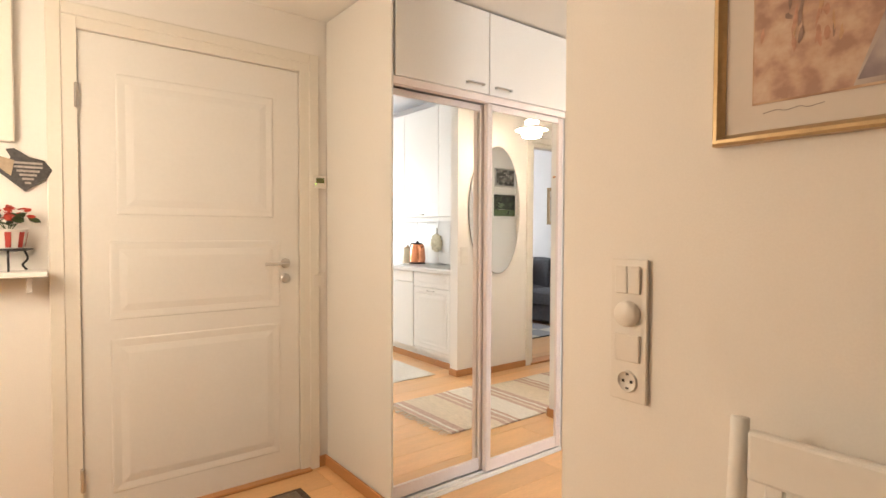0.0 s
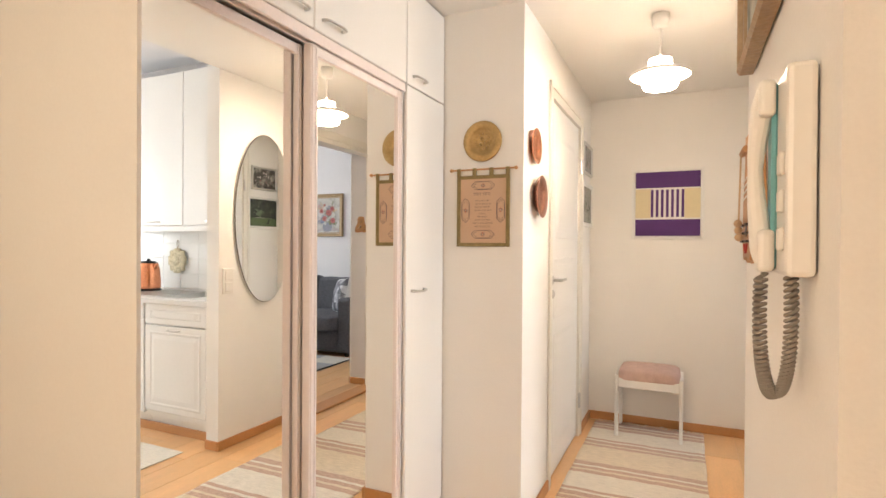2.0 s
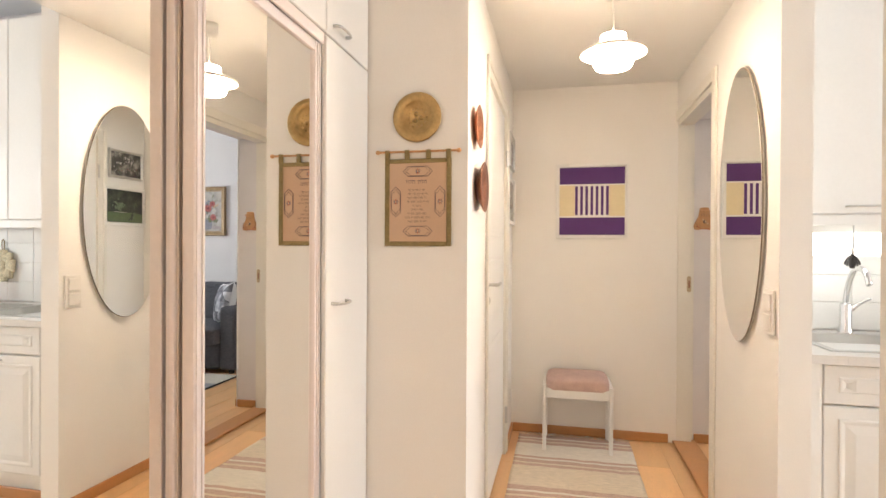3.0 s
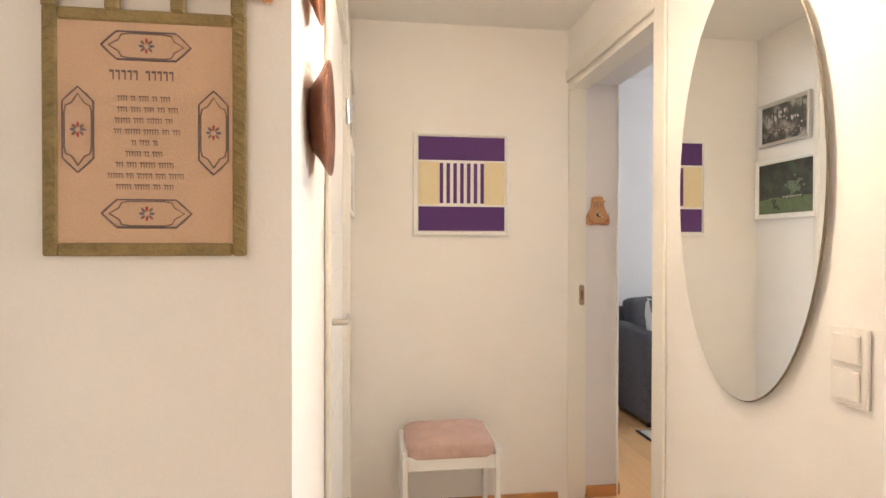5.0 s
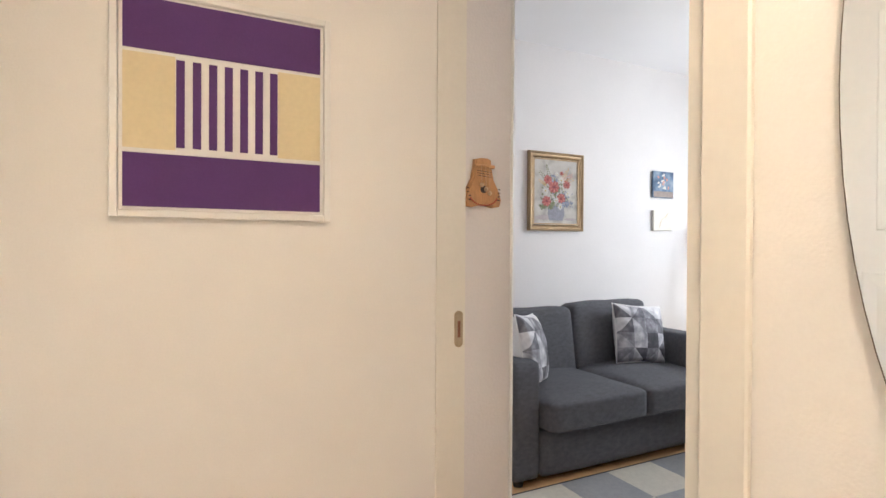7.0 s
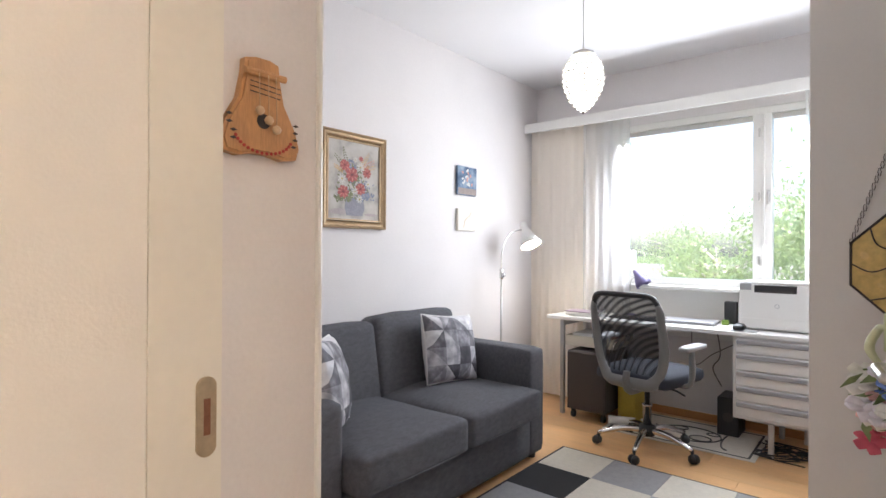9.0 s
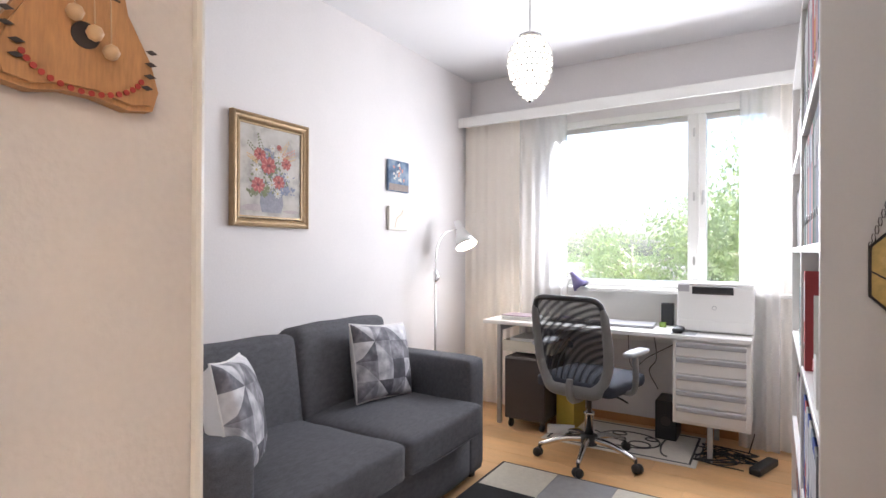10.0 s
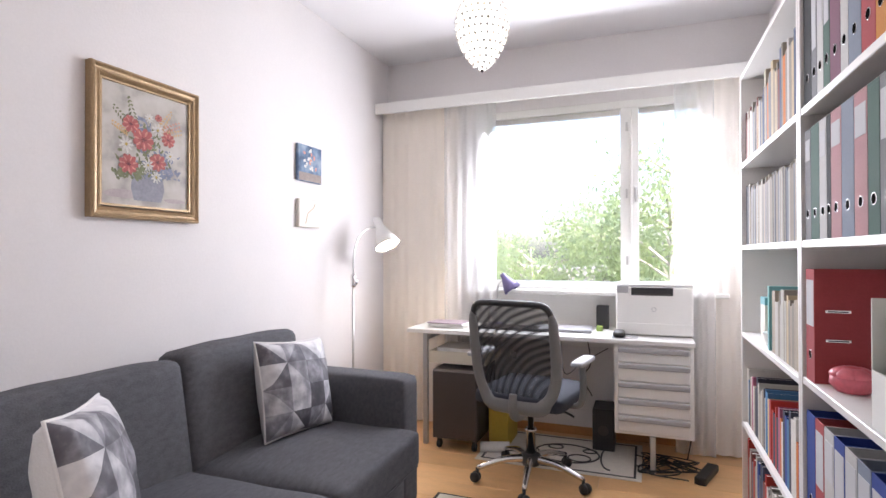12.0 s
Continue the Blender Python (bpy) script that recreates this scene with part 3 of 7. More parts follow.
for nm, lab, x, z, r, dep in (("copper_plate", "small pierced copper wall plate", 4.372, 1.712, 0.082, 0.022), ("copper_bowl", "deep polished copper bowl hung on the wall", 4.43, 1.487, 0.098, 0.034)):
    o = thing(nm, lab, "plate", m=pose(x, 2.262, z, 90, 0, 0))
    part("dish", lathe([(0.0, dep * 0.3), (r * 0.55, dep * 0.34), (r * 0.72, dep * 0.62), (r * 0.97, dep), (r, dep * 0.96), (r * 0.98, dep * 0.85), (r * 0.74, dep * 0.45), (r * 0.55, 0.002), (0.0, 0.001)], 48, False), M_COPPER if nm == "copper_plate" else M_OLDCOPPER, o, smooth=True)

art = thing("framed_print", "purple and cream striped textile print in a thin white frame", "picture", m=pose(5.999, 1.743, 1.556, 0, 0, -90))
part("backing", box(-0.215, 0.215, -0.012, 0, -0.228, 0.228), M_PAPER, art)
part("frame", boxes((-0.232, -0.216, -0.020, 0, -0.245, 0.245), (0.216, 0.232, -0.020, 0, -0.245, 0.245), (-0.216, 0.216, -0.020, 0, -0.245, -0.229), (-0.216, 0.216, -0.020, 0, 0.229, 0.245), bevel=0.002), M_WHITE, art, "thin white wooden frame")
part("purple_band", box(-0.207, 0.207, -0.0145, -0.0125, 0.112, 0.222), M_PURPLE, art)
part("purple_band", box(-0.207, 0.207, -0.0145, -0.0125, -0.222, -0.108), M_PURPLE, art)
for a, b in ((-0.207, -0.108), (0.108, 0.207)):
    part("cream_field", box(a, b, -0.0135, -0.0125, -0.098, 0.104), M_CREAM, art)
for i in range(7):
    x = -0.098 + i * 0.0327
    part("stripe", box(x - 0.0085, x + 0.0085, -0.0145, -0.0125, -0.092, 0.098), M_PURPLE, art)

# stool at the end wall
st = thing("stool", "small white stool with a dusty pink padded seat", "stool", (5.795, 1.835, 0), 0)
for y in (-0.205, 0.185):
    part("side_frame", boxes((-0.145, -0.115, y, y + 0.022, 0.013, 0.415), (0.115, 0.145, y, y + 0.022, 0.013, 0.415), (-0.115, 0.115, y, y + 0.022, 0.34, 0.415), bevel=0.003), M_WHITE, st)
part("front_rail", box(-0.14, -0.122, -0.183, 0.185, 0.335, 0.395, 0.003), M_WHITE, st)
part("back_rail", box(0.122, 0.14, -0.183, 0.185, 0.335, 0.395, 0.003), M_WHITE, st)
part("seat", moved(soft_box(0.29, 0.366, 0.085, 0.028, 0.014, 9), pose(0, 0.001, 0.372)), M_PINKCLOTH, st, "padded pink seat", True)


def rag_rug():
    """Runner along x: bands of cream, beige and brown weave with knotted fringe."""
    rug = thing("runner_rug", "cream and brown striped rag runner with fringed ends", "rug", (0, 0, 0))
    x0, x1, y0, y1 = 3.50, 5.93, 1.505, 2.205
    rnd = random.Random(3)
    pattern = [(0.05, 1), (0.02, 0), (0.035, 1), (0.02, 2), (0.04, 1), (0.20, 0), (0.028, 1), (0.02, 0), (0.045, 1), (0.018, 2), (0.035, 1), (0.26, 2)]
    mats = (M_RUGCREAM, M_RUGBROWN, M_RUGBEIGE)
    x, i = x1, 0
    while x > x0 + 0.01:
        w, k = pattern[i % len(pattern)]
        a = max(x - w, x0)
        bm = bmesh.new()
        nx, ny = max(1, int((x - a) / 0.02)), 36
        grid = [[bm.verts.new((a + (x - a) * p / nx, y0 + (y1 - y0) * q / ny + 0.010 * noise.noise(Vector(((a + (x - a) * p / nx) * 3, q // (ny + 1), 1.0 if q < ny / 2 else 5.0))), 0.007 + 0.004 * noise.noise(Vector(((a + (x - a) * p / nx) * 7, q * 0.3, 2.0))))) for q in range(ny + 1)] for p in range(nx + 1)]
        low = [[bm.verts.new((v.co.x, v.co.y, 0.0012)) for v in (r[0], r[-1])] for r in grid]
        for p in range(nx):
            for q in range(ny):
                bm.faces.new((grid[p][q], grid[p + 1][q], grid[p + 1][q + 1], grid[p][q + 1]))
            bm.faces.new((low[p][0], low[p + 1][0], grid[p + 1][0], grid[p][0]))
            bm.faces.new((grid[p][-1], grid[p + 1][-1], low[p + 1][1], low[p][1]))
        part("woven_band", bm, mats[k], rug, "", True)
        x, i = a, i + 1
    for xe, s in ((x0, -1), (x1, 1)):
        fr = []
        for k in range(46):
            y = y0 + 0.008 + (y1 - y0 - 0.016) * k / 45
            ln = rnd.uniform(0.03, 0.06)
            fr.append(tube([(xe - s * 0.004, y, 0.008), (xe + s * ln * 0.5, y + rnd.uniform(-0.012, 0.012), 0.007), (xe + s * ln, y + rnd.uniform(-0.02, 0.02), 0.004)], 0.0024, 4, True, 2))
        part("fringe", merge(*fr), M_RUGCREAM, rug)


rag_rug()

mat_k = thing("kitchen_mat", "flat white kitchen floor mat", "rug", (0, 0, 0))
part("mat", box(3.62, 4.25, -0.35, 1.05, 0.001, 0.007, 0.002), M_RUGCREAM, mat_k)
dm = thing("door_mat", "dark brown patterned doormat before the front door", "doormat", (0, 0, 0))
M_MATBROWN = mat("brown_coir", (0.10, 0.065, 0.045), 0.95, vary=0.4, size=30, fine=250, bump=0.8)
M_MATGREY = mat("grey_coir", (0.20, 0.155, 0.12), 0.95, vary=0.4, size=30, fine=250, bump=0.8)
part("base", box(1.72, 2.50, 2.62, 3.10, 0.001, 0.009, 0.003), M_MATBROWN, dm)
for i in range(6):
    for j in range(3):
        part("tuft_square", box(1.745 + i * 0.124, 1.845 + i * 0.124, 2.645 + j * 0.15, 2.775 + j * 0.15, 0.0085, 0.012), M_MATGREY if (i + j) % 2 else M_MATBROWN, dm)

# hall pendant: stacked shades
M_RING = glow("lit_opal_ring", WARM, 12.0)
M_LAMPWHITE = mat("white_lacquered_shade", (0.82, 0.80, 0.76), 0.4, vary=0.01, bump=0)
lamp = thing("ceiling_lamp", "white pendant lamp with stacked round shades, lit", "lamp", (4.605, 1.737, 0))
SHADES = pose(0, 0, 2.04 * 0.16) @ Matrix.Scale(0.84, 4)
part("canopy", lathe([(0.036, LOW - 0.001), (0.036, LOW - 0.05), (0.028, LOW - 0.062), (0.006, LOW - 0.066)], 24), M_LAMPWHITE, lamp, smooth=True)
part("cord", tube([(0, 0, LOW - 0.06), (0, 0, 2.12)], 0.004, 8), M_LAMPWHITE, lamp)
part("top_cap", moved(lathe([(0.010, 2.145), (0.022, 2.14), (0.030, 2.126), (0.060, 2.120), (0.058, 2.123)], 32, False), SHADES), M_LAMPWHITE, lamp, smooth=True)
part("upper_ring", moved(lathe([(0.060, 2.120), (0.062, 2.074), (0.059, 2.074), (0.057, 2.120)], 32, False), SHADES), M_RING, lamp, "glowing opal ring", True)
part("wide_shade", moved(lathe([(0.060, 2.076), (0.10, 2.068), (0.15, 2.044), (0.156, 2.030), (0.153, 2.031), (0.10, 2.060), (0.060, 2.070)], 48, False), SHADES), M_LAMPWHITE, lamp, "wide white shade", True)
part("lower_bowl", moved(lathe([(0.094, 2.026), (0.092, 1.985), (0.082, 1.968), (0.05, 1.962), (0.0, 1.960), (0.0, 1.965), (0.05, 1.967), (0.088, 2.024)], 40, False), SHADES), glow("lit_opal_bowl", WARM, 26.5), lamp, "glowing opal bowl", True)

# oval mirror
ov = thing("oval_mirror", "tall frameless oval wall mirror with a dark edge", "mirror", m=pose(4.735, 1.229, 1.428, 90, 0, 180))
n = 72
ell = [(0.264 * math.cos(2 * math.pi * i / n), 0.552 * math.sin(2 * math.pi * i / n)) for i in range(n)]


def disc(outline, z0, z1):
    bm = bmesh.new()
    a = [bm.verts.new((x, y, z0)) for x, y in outline]
    b = [bm.verts.new((x, y, z1)) for x, y in outline]
    bm.faces.new(list(reversed(a)))
    bm.faces.new(b)
    for i in range(len(a)):
        j = (i + 1) % len(a)
        bm.faces.new((a[i], a[j], b[j], b[i]))
    return bm


part("backing", disc([(x * 0.95, y * 0.97) for x, y in ell], -0.012, 0.0), M_SWITCH, ov)
part("mirror_pane", disc(ell, 0.0005, 0.005), M_MIRROR, ov, "bevelled mirror glass")
part("edge_strip", tube([(x * 1.002, y * 1.001, 0.001) for x, y in ell + ell[:1]], 0.0028, 6, False), mat("dark_bevel", (0.17, 0.14, 0.10), 0.3, vary=0.1), ov, "dark bevelled edge")


def switch_plate(name, label, m, rows):
    """A frame of modules stacked in z, facing -y; rows name each module."""
    s = thing(name, label, "switch", m=m)
    h = 0.071 * len(rows)
    part("plate", box(-0.0425, 0.0425, -0.009, 0, -h / 2 - 0.007, h / 2 + 0.007, 0.003, 2), M_SWITCH, s)
    for k, kind in enumerate(rows):
        z = h / 2 - 0.0355 - 0.071 * k
        if kind == "pair":
            part("rocker", moved(box(-0.029, -0.0006, -0.0155, -0.009, -0.029, 0.029, 0.002), pose(0, 0, z, 2.5)), M_SWITCH, s)
            part("rocker", moved(box(0.0006, 0.029, -0.0155, -0.009, -0.029, 0.029, 0.002), pose(0, 0, z, 2.5)), M_SWITCH, s)
        elif kind == "one":
            part("rocker", moved(box(-0.029, 0.029, -0.0155, -0.009, -0.029, 0.029, 0.002), pose(0, 0, z, 2.5)), M_SWITCH, s)
        elif kind == "dimmer":
            part("dimmer_knob", moved(lathe([(0.027, 0), (0.026, 0.012), (0.022, 0.016), (0.0, 0.017)], 28, False), pose(0, -0.009, z, 90)), M_SWITCH, s, "", True)
        else:
            part("socket", moved(lathe([(0.0235, 0.0), (0.0225, 0.005), (0.0200, 0.005), (0.0190, 0.0005), (0.0, 0.0005)], 28, False), pose(0, -0.009, z, 90)), M_SWITCH, s, "", True)
            part("socket_holes", boxes((-0.0125, -0.0065, -0.0108, -0.0092, z - 0.003, z + 0.003), (0.0065, 0.0125, -0.0108, -0.0092, z - 0.003, z + 0.003), (-0.003, 0.003, -0.0108, -0.0092, z + 0.013, z + 0.0165), (-0.003, 0.003, -0.0108, -0.0092, z - 0.0165, z - 0.013)), M_DARK, s)
    return s


switch_plate("switch_panel", "white panel of switches, dimmer and wall socket", pose(2.488, 1.336, 1.026, 0, 0, -90), ("pair", "dimmer", "one", "socket"))
switch_plate("light_switch", "white double light switch beside the oval mirror", pose(4.425, 1.217, 1.03, 0, 0, 180), ("one", "one"))
switch_plate("light_switch", "white single light switch beside the front door", pose(2.668, 3.278, 0.98, 0, 0, 0), ("one",))

th = thing("thermostat", "small white thermostat with a green display", "thermostat", m=pose(2.678, 3.279, 1.488))
part("body", box(-0.036, 0.036, -0.022, 0, -0.032, 0.03, 0.004, 2), M_SWITCH, th)
part("display", box(-0.022, 0.022, -0.0235, -0.0215, -0.006, 0.020), mat("grey_green_display", (0.10, 0.12, 0.05), 0.2), th)
part("status_light", box(-0.028, -0.022, -0.0235, -0.0215, -0.014, -0.010), glow("green_light", (0.5, 1.0, 0.1), 1.5), th)

# door phone
ph = thing("door_phone", "white wall door phone with a teal inset and coiled cord", "phone", m=pose(2.600, 1.517, 1.338, 0, 0, 180))
part("wall_plate", box(-0.043, 0.043, -0.024, 0, -0.105, 0.090, 0.005, 2), M_SWITCH, ph)
part("teal_inset", box(-0.040, -0.010, -0.029, -0.023, -0.100, 0.086, 0.003), M_TEAL, ph)
part("handset", merge(tube([(-0.022, -0.030, -0.096), (-0.022, -0.036, -0.075), (-0.022, -0.042, 0.0), (-0.022, -0.036, 0.062), (-0.022, -0.030, 0.084)], [0.010, 0.011, 0.007, 0.011, 0.010], 12), box(-0.040, -0.004, -0.041, -0.026, 0.052, 0.089, 0.005, 3), box(-0.040, -0.004, -0.041, -0.026, -0.103, -0.060, 0.005, 3)), M_SWITCH, ph, smooth=False)
for z in (-0.07, -0.035, 0.0):
    part("push_button", box(0.012, 0.034, -0.028, -0.023, z - 0.011, z + 0.011, 0.002), M_SWITCH, ph)
coil = []
for i in range(621):
    s = i / 620
    a = math.pi * s
    cx = -0.012 + 0.01 * s
    cz = -0.105 - 0.12 * math.sin(a)
    ph_a = 2 * math.pi * 62 * s
    coil.append((cx + 0.0050 * math.cos(ph_a), -0.025 - 0.012 * math.cos(a) * (1 + 0.45 * math.sin(a)) + 0.0050 * math.sin(ph_a), cz + 0.002 * math.sin(ph_a)))
part("coiled_cord", tube(coil, 0.0021, 5, False), M_GREYCORD, ph, "grey coiled cord")

# door-harps: a flat wooden body with strings and hanging beads


def harp(name, label, m, outline, depth, z_bar, bar, strings, z_beads, extra):
    o = thing(name, label, "door harp", m=m)
    body = prism(outline, -depth)
    bmesh.ops.bevel(body, geom=[e for e in body.edges if abs(e.verts[0].co.y - e.verts[1].co.y) < 1e-6 and e.verts[0].co.y < -depth / 2], offset=0.005, segments=2, affect="EDGES")
    part("body", body, M_WOOD, o)
    part("bar", tube([(-bar, -depth - 0.005, z_bar), (bar, -depth - 0.005, z_bar)], 0.006, 8), M_WOOD, o)
    part("sound_hole", moved(lathe([(0.012, 0), (0.012, 0.0008)], 20), pose(0, -depth - 0.0001, z_beads, 90)), M_DARK, o)
    for i, s in enumerate(strings):
        z = z_beads + (1 - i) * 0.013
        part("bead", merge(moved(lathe([(0.001, -0.0075), (0.0052, -0.0052), (0.0075, 0), (0.0052, 0.0052), (0.001, 0.0075)], 12), pose(s, -depth - 0.013, z)), tube([(s, -depth - 0.010, z_bar), (s, -depth - 0.013, z)], 0.0007, 4, False)), M_LIGHTWOOD, o, "pale wooden bead on a thread", True)
    extra(o)
    return o


def cat_extra(o):
    for s in (-1, 1):
        for k in range(3):
            part("whisker", box(s * 0.021 if s > 0 else -0.052, 0.052 if s > 0 else -0.021, -0.030, -0.0245, -0.052 - k * 0.015, -0.048 - k * 0.015), M_DARK, o)
    part("mouth", tube([(-0.022, -0.0255, -0.085), (-0.012, -0.0255, -0.097), (0, -0.0255, -0.101), (0.012, -0.0255, -0.097), (0.022, -0.0255, -0.085)], 0.002, 5), M_RED, o, "painted red smile")
    for k in range(4):
        part("string", tube([(-0.030, -0.027, 0.03 - k * 0.011), (0.030, -0.027, 0.034 - k * 0.011)], 0.0012, 4, False), M_PAPER, o)


cat_outline = [(-0.040, 0.115), (-0.034, 0.122), (-0.015, 0.118), (0.015, 0.118), (0.034, 0.122), (0.040, 0.115), (0.040, 0.075), (0.052, 0.035), (0.070, -0.005), (0.078, -0.045), (0.074, -0.09), (0.058, -0.118), (0.03, -0.120), (0.0, -0.112), (-0.03, -0.120), (-0.058, -0.118), (-0.074, -0.09), (-0.078, -0.045), (-0.070, -0.005), (-0.052, 0.035), (-0.040, 0.075)]
harp("door_harp", "cat-shaped pine door harp with whiskers and beads", pose(2.943, 1.517, 1.337, 0, 0, 180) @ Matrix.Scale(0.85, 4), cat_outline, 0.024, 0.085, 0.034, (-0.012, 0.0, 0.012), -0.06, cat_extra)


def bell_extra(o):
    rnd = random.Random(2)
    for a in [math.radians(200 + 140 * k / 15) for k in range(16)]:
        part("painted_dot", moved(lathe([(0.0028, 0), (0.0028, 0.001)], 8), pose(0.052 * math.cos(a), -0.0222, -0.032 + 0.034 * math.sin(a), 90)), M_RED, o)
    for s in (-1, 1):
        for k in range(4):
            part("painted_leaf", moved(prism([(-0.006, 0), (0, 0.0025), (0.006, 0), (0, -0.0025)], -0.001), pose(s * (0.052 + rnd.uniform(0, 0.008)), -0.0222, -0.012 - 0.012 * k, 0, 0, 0)), M_DARK, o)
    for k in range(3):
        part("string", tube([(-0.026, -0.024, 0.046 - k * 0.008), (0.028, -0.024, 0.042 - k * 0.008)], 0.0009, 4, False), M_DARK, o)


bell = [(-0.030, 0.083), (-0.010, 0.088), (0.015, 0.088), (0.030, 0.083), (0.032, 0.060), (0.040, 0.020), (0.062, -0.020), (0.070, -0.048), (0.064, -0.068), (0.040, -0.072), (0.010, -0.066), (-0.015, -0.066), (-0.040, -0.072), (-0.064, -0.068), (-0.070, -0.048), (-0.062, -0.020), (-0.040, 0.020), (-0.032, 0.060)]
harp("door_harp", "bell-shaped pine door harp painted with red dots", pose(6.044, 1.046, 1.431, 0, 0, -90) @ Matrix.Scale(0.9, 4), bell, 0.020, 0.060, 0.036, (-0.014, 0.002, 0.016), -0.014, bell_extra)

# ---- pictures ----


def moulded_frame(parent, w, h, profile, material, label):
    """A mitred picture frame; profile runs from the outer back edge inwards as (inset, height off the wall)."""
    bm = bmesh.new()
    loops = []
    for inset, out in profile:
        a, b = w / 2 - inset, h / 2 - inset
        loops.append([bm.verts.new(q) for q in ((-a, -out, -b), (a, -out, -b), (a, -out, b), (-a, -out, b))])
    for p0, p1 in zip(loops, loops[1:]):
        for i in range(4):
            bm.faces.new((p0[i], p0[(i + 1) % 4], p1[(i + 1) % 4], p1[i]))
    bmesh.ops.recalc_face_normals(bm, faces=bm.faces)
    part("frame", bm, material, parent, label)


def wash(name, a, b, c, scale=6.0, gloss=0.0):
    """A blotchy painted ground of three colours."""
    m = bpy.data.materials.new(name)
    m.use_nodes = True
    nd, l = m.node_tree.nodes, m.node_tree.links
    tc, no, cr = nd.new("ShaderNodeTexCoord"), nd.new("ShaderNodeTexNoise"), nd.new("ShaderNodeValToRGB")
    no.inputs["Scale"].default_value, no.inputs["Detail"].default_value = scale, 6
    l.new(tc.outputs["Object"], no.inputs["Vector"])
    l.new(no.outputs["Fac"], cr.inputs["Fac"])
    cr.color_ramp.elements[0].position, cr.color_ramp.elements[0].color = 0.36, (*a, 1)
    cr.color_ramp.elements[1].position, cr.color_ramp.elements[1].color = 0.66, (*c, 1)
    e = cr.color_ramp.elements.new(0.5)
    e.color = (*b, 1)
    l.new(cr.outputs["Color"], nd["Principled BSDF"].inputs["Base Color"])
    nd["Principled BSDF"].inputs["Roughness"].default_value = 0.7
    nd["Principled BSDF"].inputs["Coat Weight"].default_value = gloss
    return m


P_RED = mat("poppy_red", (0.36, 0.09, 0.085), 0.7, vary=0.35, size=40)
P_GREEN = mat("leaf_green_paint", (0.16, 0.17, 0.09), 0.7, vary=0.4, size=40)
P_BLUE = mat("dusty_blue_paint", (0.20, 0.22, 0.30), 0.7, vary=0.3, size=40)
P_WHITE = mat("daisy_white_paint", (0.58, 0.56, 0.53), 0.7, vary=0.2, size=40)
P_PINK = mat("rose_paint", (0.55, 0.24, 0.19), 0.7, vary=0.3, size=40)
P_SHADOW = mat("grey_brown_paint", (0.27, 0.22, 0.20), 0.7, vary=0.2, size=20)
P_OCHRE = mat("ochre_paint", (0.55, 0.36, 0.18), 0.7, vary=0.3, size=25)

# flower painting over the sofa
fl = thing("flower_painting", "oil painting of red poppies in a gilded frame", "painting", m=pose(7.764, -0.600, 1.640, 0, 0, -90))
part("canvas", box(-0.205, 0.205, -0.016, -0.002, -0.235, 0.235), wash("pale_canvas", (0.34, 0.31, 0.29), (0.47, 0.44, 0.40), (0.54, 0.51, 0.48), 12), fl)
moulded_frame(fl, 0.485, 0.56, [(0.0, 0.001), (0.0, 0.030), (0.003, 0.036), (0.009, 0.038), (0.013, 0.034), (0.017, 0.029), (0.026, 0.027), (0.031, 0.030), (0.035, 0.027), (0.040, 0.020), (0.043, 0.015)], M_GOLD, "gilded wooden frame with stepped moulding")
part("inner_slip", boxes((-0.204, -0.196, -0.024, -0.014, -0.234, 0.234), (0.196, 0.204, -0.024, -0.014, -0.234, 0.234), (-0.195, 0.195, -0.024, -0.014, -0.234, -0.226), (-0.195, 0.195, -0.024, -0.014, 0.226, 0.234)), M_GOLD, fl)
rnd = random.Random(11)


def soft(spread, most):
    return max(-most, min(most, rnd.gauss(0, spread)))


P_VASE = mat("slate_vase_paint", (0.25, 0.25, 0.29), 0.7, vary=0.25, size=30)
P_HAZE = mat("mauve_table_paint", (0.40, 0.34, 0.34), 0.7, vary=0.2, size=20)
P_DARKRED = mat("dark_poppy_heart", (0.13, 0.035, 0.04), 0.7, vary=0.3, size=40)
P_YELLOW = mat("daisy_heart", (0.48, 0.34, 0.08), 0.7, vary=0.2)
part("painted_shadow", dab(-0.10, -0.185, 0.17, 0.035, -0.0165, 0.0, 14, 0.15, rnd), P_HAZE, fl)
part("painted_shadow", dab(0.13, -0.195, 0.12, 0.018, -0.0165, 0.0, 12, 0.15, rnd), P_HAZE, fl)
part("painted_vase", prism([(-0.060, -0.205), (0.062, -0.205), (0.078, -0.16), (0.070, -0.10), (-0.066, -0.10), (-0.074, -0.16)], -0.0004), P_VASE, fl).location = (0, -0.0163, 0)
for q, (cx, cz, wx, wz, mt, n_) in enumerate(((-0.03, -0.085, 0.10, 0.035, P_GREEN, 60), (0.05, -0.04, 0.10, 0.07, P_BLUE, 70), (-0.10, -0.11, 0.05, 0.03, P_GREEN, 14), (0.10, -0.085, 0.04, 0.04, P_BLUE, 30), (-0.01, 0.02, 0.11, 0.08, P_GREEN, 75), (-0.04, 0.065, 0.06, 0.05, P_BLUE, 34))):
    part("painted_leaves", merge(*[dab(cx + soft(wx * 0.5, wx), cz + soft(wz * 0.5, wz), rnd.uniform(0.012, 0.034), rnd.uniform(0.006, 0.014), -0.0169 - 0.00008 * q - k * 0.000002, rnd.uniform(0, 3.1), 8, 0.35, rnd) for k in range(n_)]), mt, fl)
